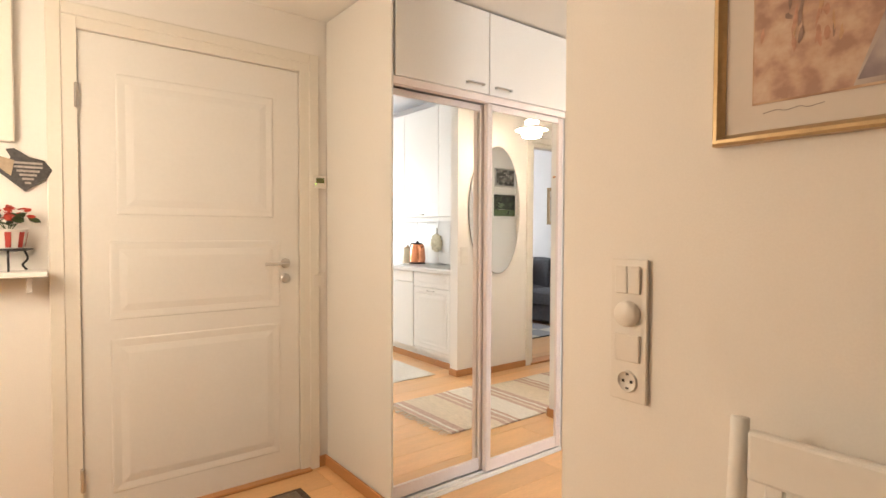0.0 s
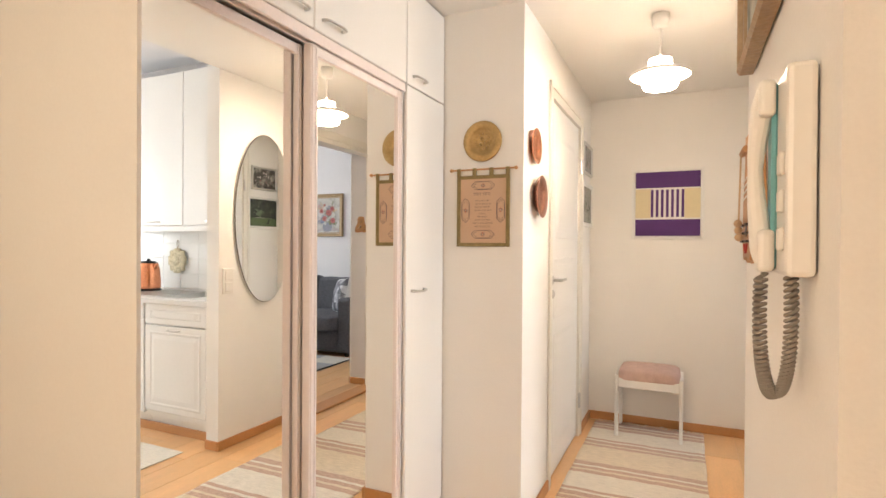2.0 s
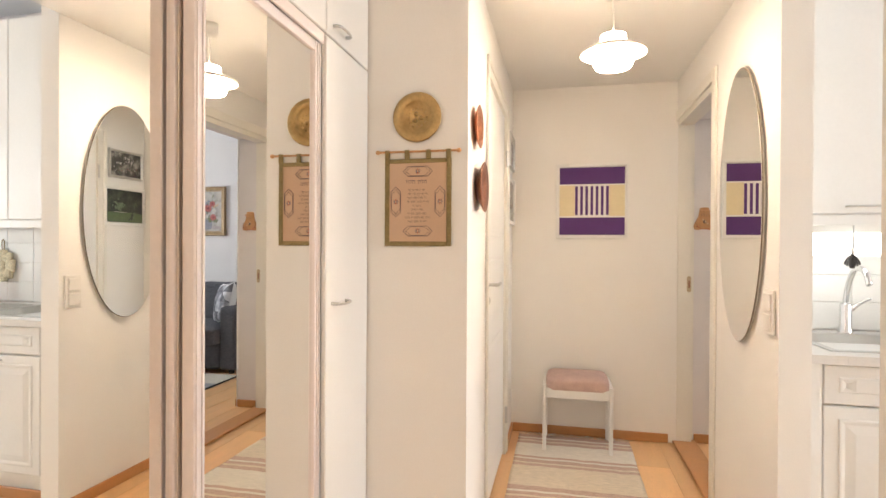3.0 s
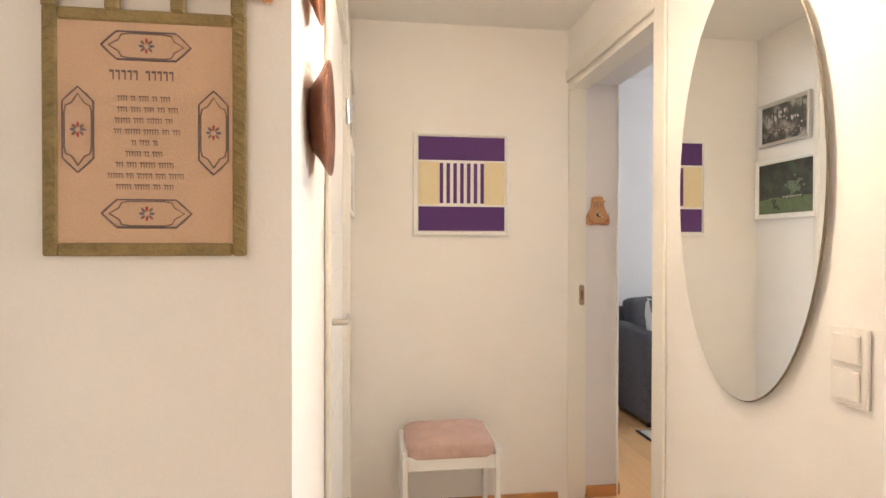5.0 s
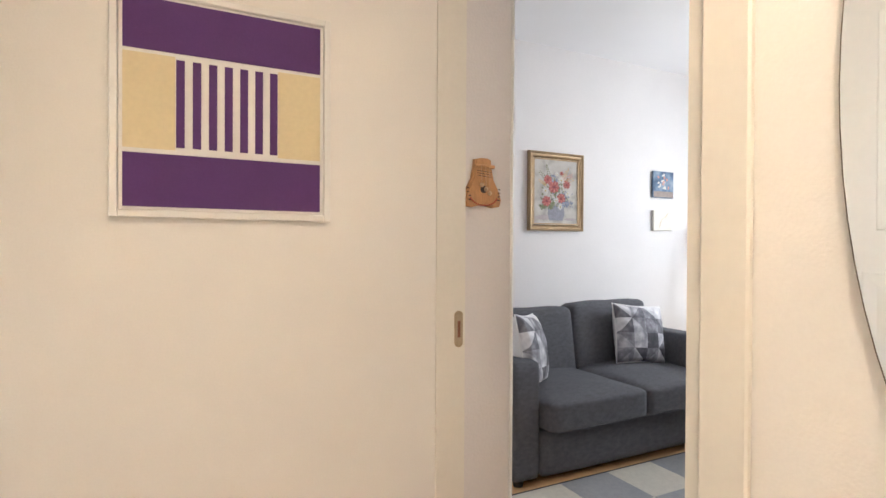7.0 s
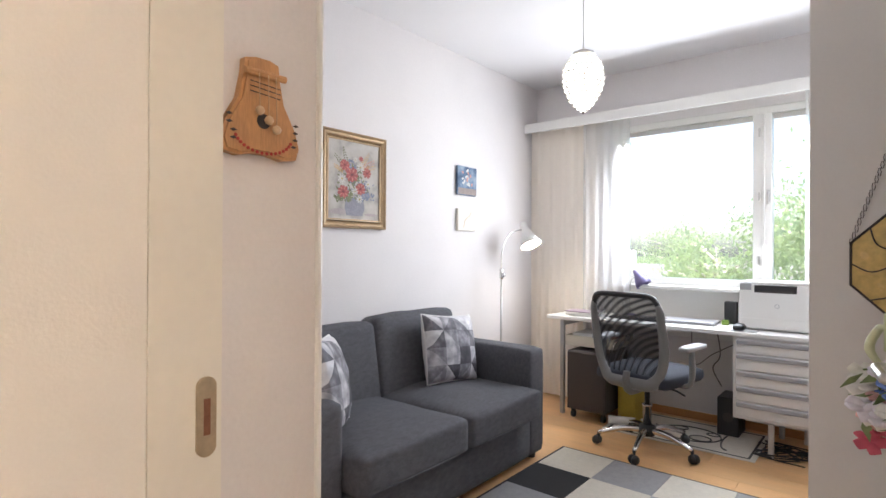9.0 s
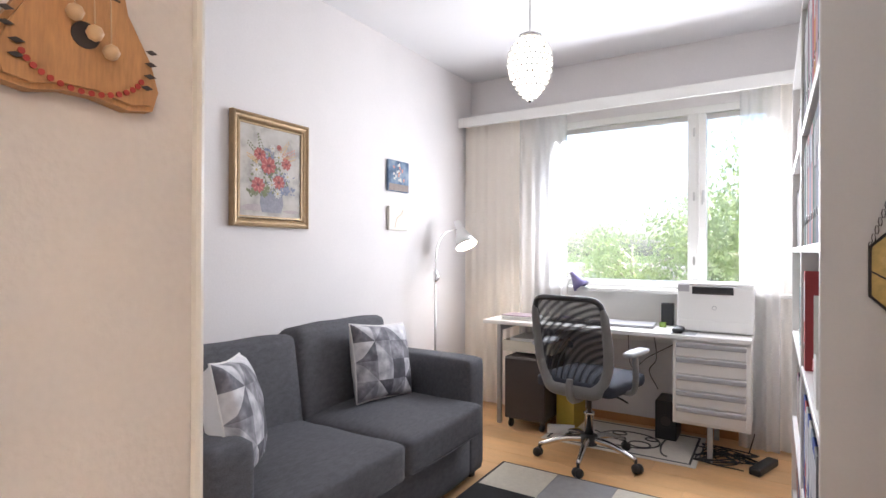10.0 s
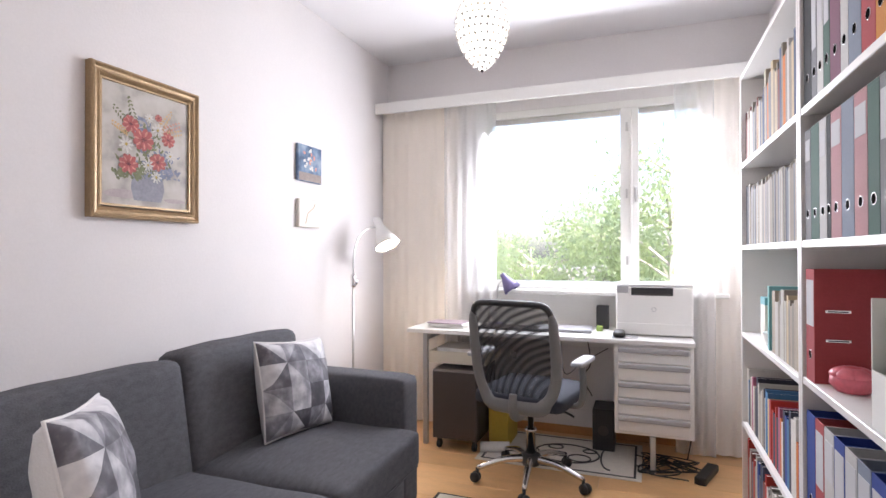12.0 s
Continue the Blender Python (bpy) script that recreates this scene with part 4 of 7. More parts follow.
for bx, bz, tx, tz, mt in ((-0.08, 0.08, -0.145, 0.135, P_GREEN), (-0.06, 0.10, -0.085, 0.185, P_GREEN), (-0.09, 0.05, -0.15, 0.075, P_OCHRE), (0.07, 0.09, 0.15, 0.13, P_PINK), (0.06, 0.10, 0.11, 0.17, P_OCHRE), (0.08, 0.07, 0.16, 0.10, P_OCHRE)):
    fern = []
    for k in range(7):
        u = k / 6
        for sd in (-1, 1):
            fern.append(dab(bx + (tx - bx) * u + sd * 0.010 * (1.2 - u) * (tz - bz) / 0.08, bz + (tz - bz) * u - sd * 0.008 * (tx - bx) / 0.08, 0.020 * (1.1 - 0.6 * u), 0.007, -0.0176 - 0.00001 * k, math.atan2(tz - bz, tx - bx) + sd * 0.8, 7, 0.2, rnd))
    part("painted_fern", merge(*fern), mt, fl)
for cx, cz, rr in ((-0.020, 0.035, 0.050), (-0.075, 0.085, 0.036), (0.095, 0.055, 0.034), (0.045, -0.045, 0.040), (-0.085, -0.070, 0.042), (0.048, 0.135, 0.017)):
    petals_ = []
    for k in range(9):
        a = k * 0.698 + rnd.uniform(-0.1, 0.1)
        petals_.append(dab(cx + rr * 0.55 * math.cos(a), cz + rr * 0.48 * math.sin(a), rr * 0.95, rr * 0.58, -0.0181 - 0.00002 * k, a, 9, 0.16, rnd))
    part("painted_poppy", merge(*petals_), P_RED, fl)
    part("painted_petal_light", merge(*[dab(cx + rr * 0.65 * math.cos(a), cz + rr * 0.55 * math.sin(a), rr * 0.5, rr * 0.16, -0.0184, a, 8, 0.25, rnd) for a in [k * 0.9 + 0.3 for k in range(7)]]), P_PINK, fl)
    part("painted_poppy_heart", merge(*[dab(cx + rr * 0.14 * math.cos(a), cz + rr * 0.12 * math.sin(a), rr * 0.26, rr * 0.10, -0.0186, a, 7, 0.3, rnd) for a in [k * 1.05 for k in range(6)]]), P_DARKRED, fl)
for cx, cz, rr in ((0.0, -0.062, 0.026), (0.038, -0.105, 0.027), (-0.095, 0.005, 0.032), (0.105, -0.01, 0.026), (0.045, 0.085, 0.030), (0.005, 0.125, 0.020)):
    part("painted_daisy", merge(*[dab(cx + rr * 0.6 * math.cos(a), cz + rr * 0.6 * math.sin(a), rr * 0.85, rr * 0.30, -0.0188 - 0.00001 * k, a, 7, 0.2, rnd) for k, a in enumerate([0.7 * q for q in range(9)])]), P_WHITE, fl)
    part("painted_daisy_heart", dab(cx, cz, rr * 0.4, rr * 0.36, -0.0191, 0.0, 8, 0.2, rnd), P_YELLOW, fl)

# watercolour of an alley beside the switch panel
al = thing("street_watercolour", "watercolour of an old alley behind a wide mat and gilt frame", "painting", m=pose(2.488, 0.829, 1.749, 0, 0, -90))
W_ALLEY = wash("alley_wash", (0.36, 0.22, 0.15), (0.52, 0.34, 0.22), (0.62, 0.47, 0.34), 14)
part("mat_board", box(-0.325, 0.325, -0.010, -0.002, -0.355, 0.355), mat("mat_board", (0.68, 0.62, 0.56), 0.8, vary=0.02), al)
part("painting_sheet", box(-0.272, 0.272, -0.012, -0.0105, -0.302, 0.302), W_ALLEY, al)
part("signature", tube([(-0.255 + 0.011 * k, -0.0104, -0.316 + 0.0016 * ((k * 7) % 3 - 1)) for k in range(9)], 0.0007, 4), P_SHADOW, al)
moulded_frame(al, 0.67, 0.73, [(0.0, 0.001), (0.0, 0.020), (0.004, 0.026), (0.010, 0.026), (0.015, 0.019), (0.019, 0.011)], M_GILT, "narrow gilt frame")


def patch(name, outline, depth, material):
    bm = bmesh.new()
    bm.faces.new([bm.verts.new((x, depth, z)) for x, z in outline])
    part(name, bm, material, al)


patch("painted_sky", [(-0.10, 0.16), (0.12, 0.12), (0.12, 0.295), (-0.10, 0.295)], -0.0122, wash("pale_sky_wash", (0.52, 0.44, 0.38), (0.62, 0.54, 0.46), (0.66, 0.60, 0.54), 12))
patch("painted_house", [(-0.270, -0.299), (-0.13, -0.299), (-0.085, -0.17), (-0.085, 0.05), (-0.12, 0.22), (-0.16, 0.298), (-0.270, 0.298)], -0.0124, wash("brick_wash", (0.40, 0.25, 0.19), (0.56, 0.38, 0.28), (0.66, 0.53, 0.42), 26))
patch("painted_gable", [(-0.118, -0.155), (-0.02, -0.09), (0.035, -0.09), (0.035, 0.12), (-0.03, 0.20), (-0.112, 0.14)], -0.0123, wash("ochre_house_wash", (0.36, 0.23, 0.13), (0.58, 0.39, 0.20), (0.64, 0.48, 0.28), 22))
patch("painted_far_wall", [(0.036, -0.09), (0.10, -0.12), (0.11, 0.10), (0.036, 0.11)], -0.0123, wash("lilac_house_wash", (0.28, 0.22, 0.22), (0.42, 0.33, 0.29), (0.52, 0.42, 0.35), 20))
patch("painted_wall", [(0.10, -0.125), (0.270, -0.22), (0.270, 0.298), (0.14, 0.29), (0.105, 0.16)], -0.0125, wash("rose_wall_wash", (0.42, 0.24, 0.17), (0.57, 0.37, 0.26), (0.62, 0.46, 0.35), 18))
patch("painted_street", [(-0.13, -0.298), (0.270, -0.298), (0.270, -0.222), (0.10, -0.128), (0.02, -0.088), (-0.03, -0.09), (-0.085, -0.17)], -0.0126, wash("street_wash", (0.30, 0.25, 0.25), (0.42, 0.35, 0.33), (0.53, 0.46, 0.42), 12))
patch("painted_arch", [(-0.075, -0.128), (-0.015, -0.088), (-0.012, 0.0), (-0.028, 0.035), (-0.055, 0.03), (-0.075, -0.01)], -0.0127, wash("arch_shade_wash", (0.12, 0.08, 0.08), (0.20, 0.13, 0.12), (0.32, 0.22, 0.18), 24))
patch("painted_door", [(0.175, -0.165), (0.215, -0.188), (0.215, -0.03), (0.175, -0.02)], -0.0128, wash("doorway_wash", (0.14, 0.10, 0.10), (0.24, 0.17, 0.15), (0.36, 0.27, 0.22), 22))
patch("painted_shade", [(-0.125, -0.290), (-0.080, -0.185), (0.05, -0.15), (0.00, -0.22), (-0.03, -0.290)], -0.0128, wash("mauve_shade_wash", (0.24, 0.20, 0.22), (0.32, 0.27, 0.28), (0.44, 0.37, 0.36), 16))
strokes = {}
P_DEEP = mat("deep_brown_wash", (0.30, 0.21, 0.175), 0.8, vary=0.3, size=30)
P_WARM = mat("warm_wall_wash", (0.54, 0.35, 0.22), 0.8, vary=0.25, size=30)
P_BRICK = mat("brick_red_wash", (0.50, 0.29, 0.21), 0.8, vary=0.35, size=30)
for x0, x1, z0, z1, kinds, k in ((-0.265, -0.13, -0.22, 0.28, (P_DEEP, P_BRICK, P_WARM), 70), (-0.11, 0.03, -0.08, 0.12, (P_DEEP, P_WARM, P_OCHRE), 34), (0.11, 0.26, -0.10, 0.28, (P_WARM, P_OCHRE, P_DEEP), 30), (0.04, 0.10, -0.08, 0.09, (P_DEEP, P_WARM), 12)):
    for _ in range(k):
        strokes.setdefault(rnd.choice(kinds), []).append(dab(rnd.uniform(x0, x1), rnd.uniform(z0, z1), rnd.uniform(0.003, 0.009), rnd.uniform(0.012, 0.040), -0.0130 - rnd.random() * 0.0006, rnd.uniform(-0.2, 0.2), 8, 0.4, rnd))
for mt, dabs in strokes.items():
    part("brush_strokes", merge(*dabs), mt, al)

# gilt-framed picture above the cat harp
gp = thing("gilt_picture", "small landscape picture in a deep gilt frame", "picture", m=pose(2.915, 1.517, 1.755, 0, 0, 180))
part("picture_sheet", box(-0.13, 0.13, -0.014, -0.002, -0.155, 0.155), wash("grey_green_wash", (0.16, 0.18, 0.15), (0.35, 0.36, 0.30), (0.55, 0.53, 0.46), 12), gp)
moulded_frame(gp, 0.32, 0.38, [(0.0, 0.001), (0.0, 0.022), (0.005, 0.027), (0.010, 0.026), (0.022, 0.019), (0.030, 0.018), (0.037, 0.012)], M_GOLD, "deep gilt frame")

# two framed photographs beside the inner door
F_LAWN = mat("photo_lawn", (0.075, 0.12, 0.045), 0.6, vary=0.3, size=40, coat=1.0)
F_BUSH = mat("photo_bush", (0.10, 0.145, 0.08), 0.6, vary=0.4, size=60, coat=1.0)
F_DEEP = mat("photo_deep_green", (0.012, 0.022, 0.014), 0.6, vary=0.5, size=50, coat=1.0)
F_MIST = mat("photo_mist", (0.52, 0.48, 0.46), 0.6, vary=0.3, size=60, coat=1.0)
F_ROSE = mat("photo_red_bloom", (0.34, 0.06, 0.05), 0.6, vary=0.3, size=60, coat=1.0)


def photo_scene(o, w, h):
    """Shapes of the photographed view: a lawn with bushes, or flowers before a dark wood."""
    r = random.Random(31)
    if h > 0.25:
        a, b = w / 2 - 0.028, h / 2 - 0.029
        part("photo_lawn", moved(prism([(-a, -b), (a, -b), (a, -0.055), (0.05, -0.045), (-0.05, -0.042), (-a, -0.048)], -0.0004), pose(0, -0.0101, 0)), F_LAWN, o)
        for cx, cz, rw, rh, m_, k in ((-0.055, 0.0, 0.075, 0.075, F_BUSH, 60), (0.055, -0.068, 0.06, 0.045, F_DEEP, 14), (0.075, -0.062, 0.06, 0.035, F_BUSH, 10), (0.02, -0.035, 0.12, 0.03, F_DEEP, 14), (-0.11, -0.03, 0.05, 0.04, F_DEEP, 8), (0.10, -0.02, 0.08, 0.05, F_DEEP, 8)):
            part("photo_foliage", merge(*[dab(cx + r.gauss(0, rw * 0.26), cz + r.gauss(0, rh * 0.26), r.uniform(0.010, 0.022), r.uniform(0.008, 0.018), -0.0108 - 0.00001 * q, r.uniform(0, 3), 8, 0.35, r) for q in range(k)]), m_, o)
        part("photo_path", merge(*[dab(-0.10 + 0.02 * q, -0.046 + r.uniform(-0.002, 0.002), 0.018, 0.004, -0.0118, 0.0, 7, 0.3, r) for q in range(6)]), F_MIST, o)
        return
    part("photo_mist", merge(*[dab(r.uniform(-0.09, 0.11), r.uniform(0.0, 0.055), r.uniform(0.006, 0.022), r.uniform(0.008, 0.022), -0.0106 - 0.00003 * q, r.uniform(-0.3, 0.3), 8, 0.4, r) for q in range(22)]), F_MIST, o)
    part("photo_trunks", merge(*[dab(-0.11 + 0.036 * q + r.uniform(-0.008, 0.008), 0.03, r.uniform(0.005, 0.011), r.uniform(0.07, 0.10), -0.0116, r.uniform(-0.08, 0.08), 8, 0.15, r) for q in range(7)]), F_DEEP, o)
    for m_, k in ((F_MIST, 22), (F_ROSE, 9), (F_BUSH, 18)):
        part("photo_flowers", merge(*[dab(r.uniform(-0.12, 0.12), r.uniform(-0.075, -0.02), r.uniform(0.004, 0.009), r.uniform(0.004, 0.009), -0.0118 - 0.00003 * q, r.uniform(0, 3), 7, 0.3, r) for q in range(k)]), m_, o)


for nm, lab, z, h, fm, cols, mw in (("framed_photo", "dark forest photograph in a silver frame", 1.862, 0.215, M_STEEL, ((0.02, 0.02, 0.018), (0.07, 0.065, 0.055), (0.40, 0.38, 0.34)), 0.020), ("framed_photo", "green garden photograph in a white frame", 1.545, 0.30, M_WHITE, ((0.006, 0.010, 0.007), (0.014, 0.024, 0.014), (0.045, 0.062, 0.036)), 0.026)):
    o = thing(nm, lab, "photograph", m=pose(5.812 if h < 0.25 else 5.803, 2.264, z, 0, 0, 0))
    w = 0.32 if h < 0.25 else 0.388
    part("photo_sheet", box(-w / 2 + 0.02, w / 2 - 0.02, -0.010, -0.002, -h / 2 + (0.018 if h < 0.25 else 0.028), h / 2 - (0.018 if h < 0.25 else 0.028)), wash("photo_print", *cols, scale=16, gloss=1.0), o)
    moulded_frame(o, w, h, [(0.0, 0.001), (0.0, 0.016), (0.003, 0.019), (mw * 0.5, 0.017), (mw * 0.8, 0.014), (mw, 0.010)], fm, "slim frame")
    photo_scene(o, w, h)

# two small pictures near the corner of the study
o = thing("small_picture", "small square picture of white blossoms on blue", "picture", m=pose(7.764, -1.688, 1.752, 0, 0, -90))
part("print_block", box(-0.117, 0.117, -0.022, -0.001, -0.106, 0.106, 0.004), wash("blue_ground", (0.05, 0.09, 0.16), (0.13, 0.20, 0.30), (0.26, 0.32, 0.40), 14), o)
for k in range(9):
    part("painted_blossom", merge(*[dab(rnd.gauss(0, 0.035), rnd.gauss(0, 0.035), 0.026, 0.018, -0.0226 - q * 0.0002, rnd.uniform(0, 3), 8, 0.25, rnd) for q in range(2)]), P_WHITE if k % 3 else P_PINK, o)
part("lower_strip", box(-0.11, 0.11, -0.0225, -0.0215, -0.102, -0.055), P_SHADOW, o)
o = thing("small_tile", "pale ceramic tile with a faint drawing", "tile", m=pose(7.764, -1.684, 1.462, 0, 0, -90))
part("tile_body", box(-0.106, 0.106, -0.022, -0.001, -0.082, 0.082, 0.004), mat("ivory_glaze", (0.66, 0.62, 0.55), 0.5, vary=0.05), o)
part("drawn_line", tube([(-0.04, -0.0225, -0.06), (-0.02, -0.0225, 0.0), (0.03, -0.0225, 0.03), (0.05, -0.0225, 0.06)], 0.0016, 4), P_OCHRE, o)

# ---- beside the front door ----
sh = thing("wall_shelf", "small white wall shelf beside the front door", "shelf")
part("board", box(1.17, 1.545, 3.12, 3.277, 1.062, 1.082, 0.003), M_WHITE, sh)
for x in (1.22, 1.49):
    part("bracket", box(x - 0.01, x + 0.01, 3.19, 3.277, 1.0, 1.061, 0.003), M_WHITE, sh)
pt = thing("potted_plant", "red flowering plant in a red and white striped pot", "plant", (1.432, 3.20, 1.083))
part("stand", merge(lathe([(0.055, 0.075), (0.072, 0.079), (0.07, 0.083), (0.05, 0.082)], 24, False), *[tube([(0.05 * math.cos(a), 0.05 * math.sin(a), 0.077), (0.062 * math.cos(a), 0.062 * math.sin(a), 0.045), (0.045 * math.cos(a), 0.045 * math.sin(a), 0.022), (0.058 * math.cos(a), 0.058 * math.sin(a), 0.003)], 0.004, 6) for a in (0.5, 2.6, 4.7)]), M_BLACK, pt, "black wrought iron stand", True)
part("pot", lathe([(0.044, 0.084), (0.056, 0.15), (0.06, 0.152), (0.057, 0.155), (0.05, 0.14), (0.04, 0.10)], 32, False), M_PAPER, pt, "white pot", True)
for k in range(8):
    a = k * math.pi / 4
    part("pot_stripe", moved(prism([(-0.008, 0.0), (0.008, 0.0), (0.0095, 0.056), (-0.0095, 0.056)], -0.0015), pose(0, 0, 0, 0, 0, math.degrees(a)) @ pose(0, -0.0463, 0.088, 10.5)), M_RED, pt, "red stripe")
part("soil", lathe([(0.0, 0.142), (0.053, 0.142)], 20, False), M_DARK, pt)
rnd = random.Random(8)
leafs, petals = [], []
for k in range(16):
    a, r, z = rnd.uniform(0, 6.28), rnd.uniform(0.02, 0.085), rnd.uniform(0.165, 0.215)
    leafs.append(moved(prism([(-0.022, 0), (-0.008, 0.011), (0.012, 0.010), (0.026, 0), (0.012, -0.010), (-0.008, -0.011)], 0.001), pose(r * math.cos(a), r * math.sin(a), z, 60 + rnd.uniform(-30, 30), rnd.uniform(-25, 25), math.degrees(a))))
for k in range(26):
    a, r, z = rnd.uniform(0, 6.28), rnd.uniform(0.0, 0.075), rnd.uniform(0.19, 0.235)
    petals.append(moved(prism([(-0.014, 0), (-0.005, 0.008), (0.008, 0.007), (0.016, 0), (0.008, -0.007), (-0.005, -0.008)], 0.001), pose(r * math.cos(a), r * math.sin(a), z, 60 + rnd.uniform(-40, 40), rnd.uniform(-35, 35), rnd.uniform(0, 360))))
part("leaves", merge(*leafs), mat("dark_leaf", (0.05, 0.08, 0.03), 0.5, vary=0.3), pt)
part("petals", merge(*petals), mat("scarlet_petal", (0.50, 0.05, 0.03), 0.6, vary=0.25), pt)
part("stems", merge(*[tube([(0, 0, 0.14), (0.03 * math.cos(a), 0.03 * math.sin(a), 0.18), (0.05 * math.cos(a), 0.05 * math.sin(a), 0.205)], 0.002, 4) for a in (0.2, 1.5, 2.8, 4.0, 5.2)]), mat("stem_green", (0.07, 0.10, 0.04), 0.6), pt)
fi = thing("wall_plaque", "dark fish-shaped wall plaque with pale scales", "plaque", m=pose(1.482, 3.277, 1.465))
part("plaque_body", prism([(-0.085, -0.01), (-0.055, -0.035), (0.0, -0.085), (0.07, -0.03), (0.085, 0.0), (0.06, 0.035), (0.015, 0.045), (-0.03, 0.075), (-0.055, 0.07), (-0.04, 0.04), (-0.06, 0.015)], -0.014), mat("charred_ceramic", (0.055, 0.05, 0.05), 0.45, vary=0.5, size=40, fine=120, bump=0.4), fi)
for k in range(6):
    z = 0.022 - k * 0.015
    part("scale_row", box(-0.04 + 0.008 * k, 0.055 - 0.009 * max(0, k - 1), -0.0165, -0.0135, z - 0.004, z + 0.004, 0.001), mat("pale_scale", (0.38, 0.34, 0.31), 0.5, vary=0.3, size=60), fi)
part("tail_fin", prism([(-0.085, 0.045), (-0.03, 0.03), (-0.04, -0.03), (-0.075, 0.0)], -0.018), mat("tan_fin", (0.42, 0.32, 0.22), 0.6, vary=0.2), fi)
vs = thing("wall_pipe", "cream painted pipe casing beside the front door", "pipe")
part("casing", box(1.405, 1.455, 3.235, 3.279, 1.56, LOW - 0.002, 0.006, 2), M_CASING, vs)

# ---- dining chair against the near wall, back to the wall ----
ch = thing("dining_chair", "white painted wooden chair with a slatted back", "chair", (2.20, 0.875, 0), 0)
for y in (-0.205, 0.205):
    part("back_post", tube([(0.17, y, 0.001), (0.175, y, 0.45), (0.205, y, 0.93)], [0.017, 0.018, 0.015], 8), M_WHITE, ch, "", True)
    part("front_leg", tube([(-0.20, y, 0.001), (-0.20, y, 0.43)], [0.014, 0.019], 8), M_WHITE, ch, "", True)
part("top_rail", merge(box(0.192, 0.214, -0.19, 0.19, 0.835, 0.915, 0.006, 2)), M_WHITE, ch)
part("lower_rail", box(0.176, 0.194, -0.19, 0.19, 0.55, 0.59, 0.005), M_WHITE, ch)
for k in range(6):
    y = -0.15 + k * 0.06
    part("slat", moved(box(-0.006, 0.006, y - 0.014, y + 0.014, 0, 0.26, 0.003), pose(0.187, 0, 0.585, 0, 3.3)), M_WHITE, ch)
part("seat", box(-0.22, 0.18, -0.215, 0.215, 0.43, 0.455, 0.008, 2), M_WHITE, ch)
for y in (-0.205, 0.205):
    part("stretcher", tube([(-0.20, y, 0.2), (0.172, y, 0.2)], 0.010, 8), M_WHITE, ch)

# ---- kitchen ----
M_COUNTER = mat("pale_counter_laminate", (0.72, 0.70, 0.67), 0.35, vary=0.05, size=40, fine=200, bump=0)


def shaker_front(parent, name, y0, y1, z0, z1, x, handle=True, hz=None):
    """A panelled cabinet front facing -x."""
    d = part(name, merge(box(x, x + 0.019, y0, y1, z0, z1, 0.004), moved(panel_relief(-(y1 - y0) / 2 + 0.045, (y1 - y0) / 2 - 0.045, z0 + 0.04, z1 - 0.04, 0, 0.006, 0.02), pose(x, (y0 + y1) / 2, 0, 0, 0, -90))), M_WHITE, parent)
    if handle:
        hy, hz = (y0 + y1) / 2, hz or z1 - 0.025
        part("handle", tube([(x, hy - 0.05, hz), (x - 0.022, hy - 0.045, hz), (x - 0.026, hy, hz), (x - 0.022, hy + 0.045, hz), (x, hy + 0.05, hz)], 0.0045, 6), M_STEEL, d, "chrome bow handle", True)
    return d


base = thing("sink_cabinet", "white panelled base cabinet with a drawer front", "cabinet")
part("body", box(4.42, 5.0, 0.50, 1.105, 0.11, 0.862), M_WHITE, base)
shaker_front(base, "drawer_front", 0.502, 1.062, 0.725, 0.86, 4.40, False)
shaker_front(base, "door", 0.502, 1.062, 0.15, 0.718, 4.40)
part("filler", box(4.402, 4.419, 1.065, 1.108, 0.11, 0.862), M_WHITE, base)
part("plinth", box(4.455, 4.47, 0.50, 1.108, 0.002, 0.108), M_WHITE, base)
dw = thing("dishwasher", "white dishwasher under the counter", "dishwasher")
part("body", box(4.425, 5.0, -0.105, 0.495, 0.11, 0.862), M_WHITE, dw)
part("door", box(4.40, 4.424, -0.10, 0.492, 0.125, 0.75, 0.006, 2), M_WHITE, dw)
part("control_strip", box(4.398, 4.424, -0.10, 0.492, 0.755, 0.86, 0.005), M_WHITE, dw)
part("plinth", box(4.455, 4.47, -0.105, 0.495, 0.002, 0.108), M_WHITE, dw)
for y0 in (-0.70, -1.30):
    b2 = thing("base_cabinet", "white panelled kitchen base cabinet", "cabinet", group="kitchen base cabinets")
    part("body", box(4.42, 5.0, y0, y0 + 0.59, 0.11, 0.862), M_WHITE, b2)
    shaker_front(b2, "drawer_front", y0 + 0.003, y0 + 0.587, 0.725, 0.86, 4.40)
    shaker_front(b2, "door", y0 + 0.003, y0 + 0.587, 0.15, 0.718, 4.40)
ct = thing("worktop", "pale speckled laminate kitchen worktop", "worktop")
part("slab", boxes((4.375, 5.008, -1.31, 0.52, 0.864, 0.895), (4.375, 5.008, 1.0, 1.112, 0.864, 0.895), (4.375, 4.47, 0.5205, 0.9995, 0.864, 0.895), (4.87, 5.008, 0.5205, 0.9995, 0.864, 0.895)), M_COUNTER, ct)
sk = thing("sink", "stainless steel kitchen sink with a drainer", "sink")
part("bowl", merge(boxes((4.472, 4.868, 0.523, 0.53, 0.72, 0.898), (4.472, 4.868, 0.99, 0.997, 0.72, 0.898), (4.472, 4.479, 0.531, 0.989, 0.72, 0.898), (4.861, 4.868, 0.531, 0.989, 0.72, 0.898), (4.48, 4.86, 0.531, 0.989, 0.72, 0.726))), M_STEEL, sk)
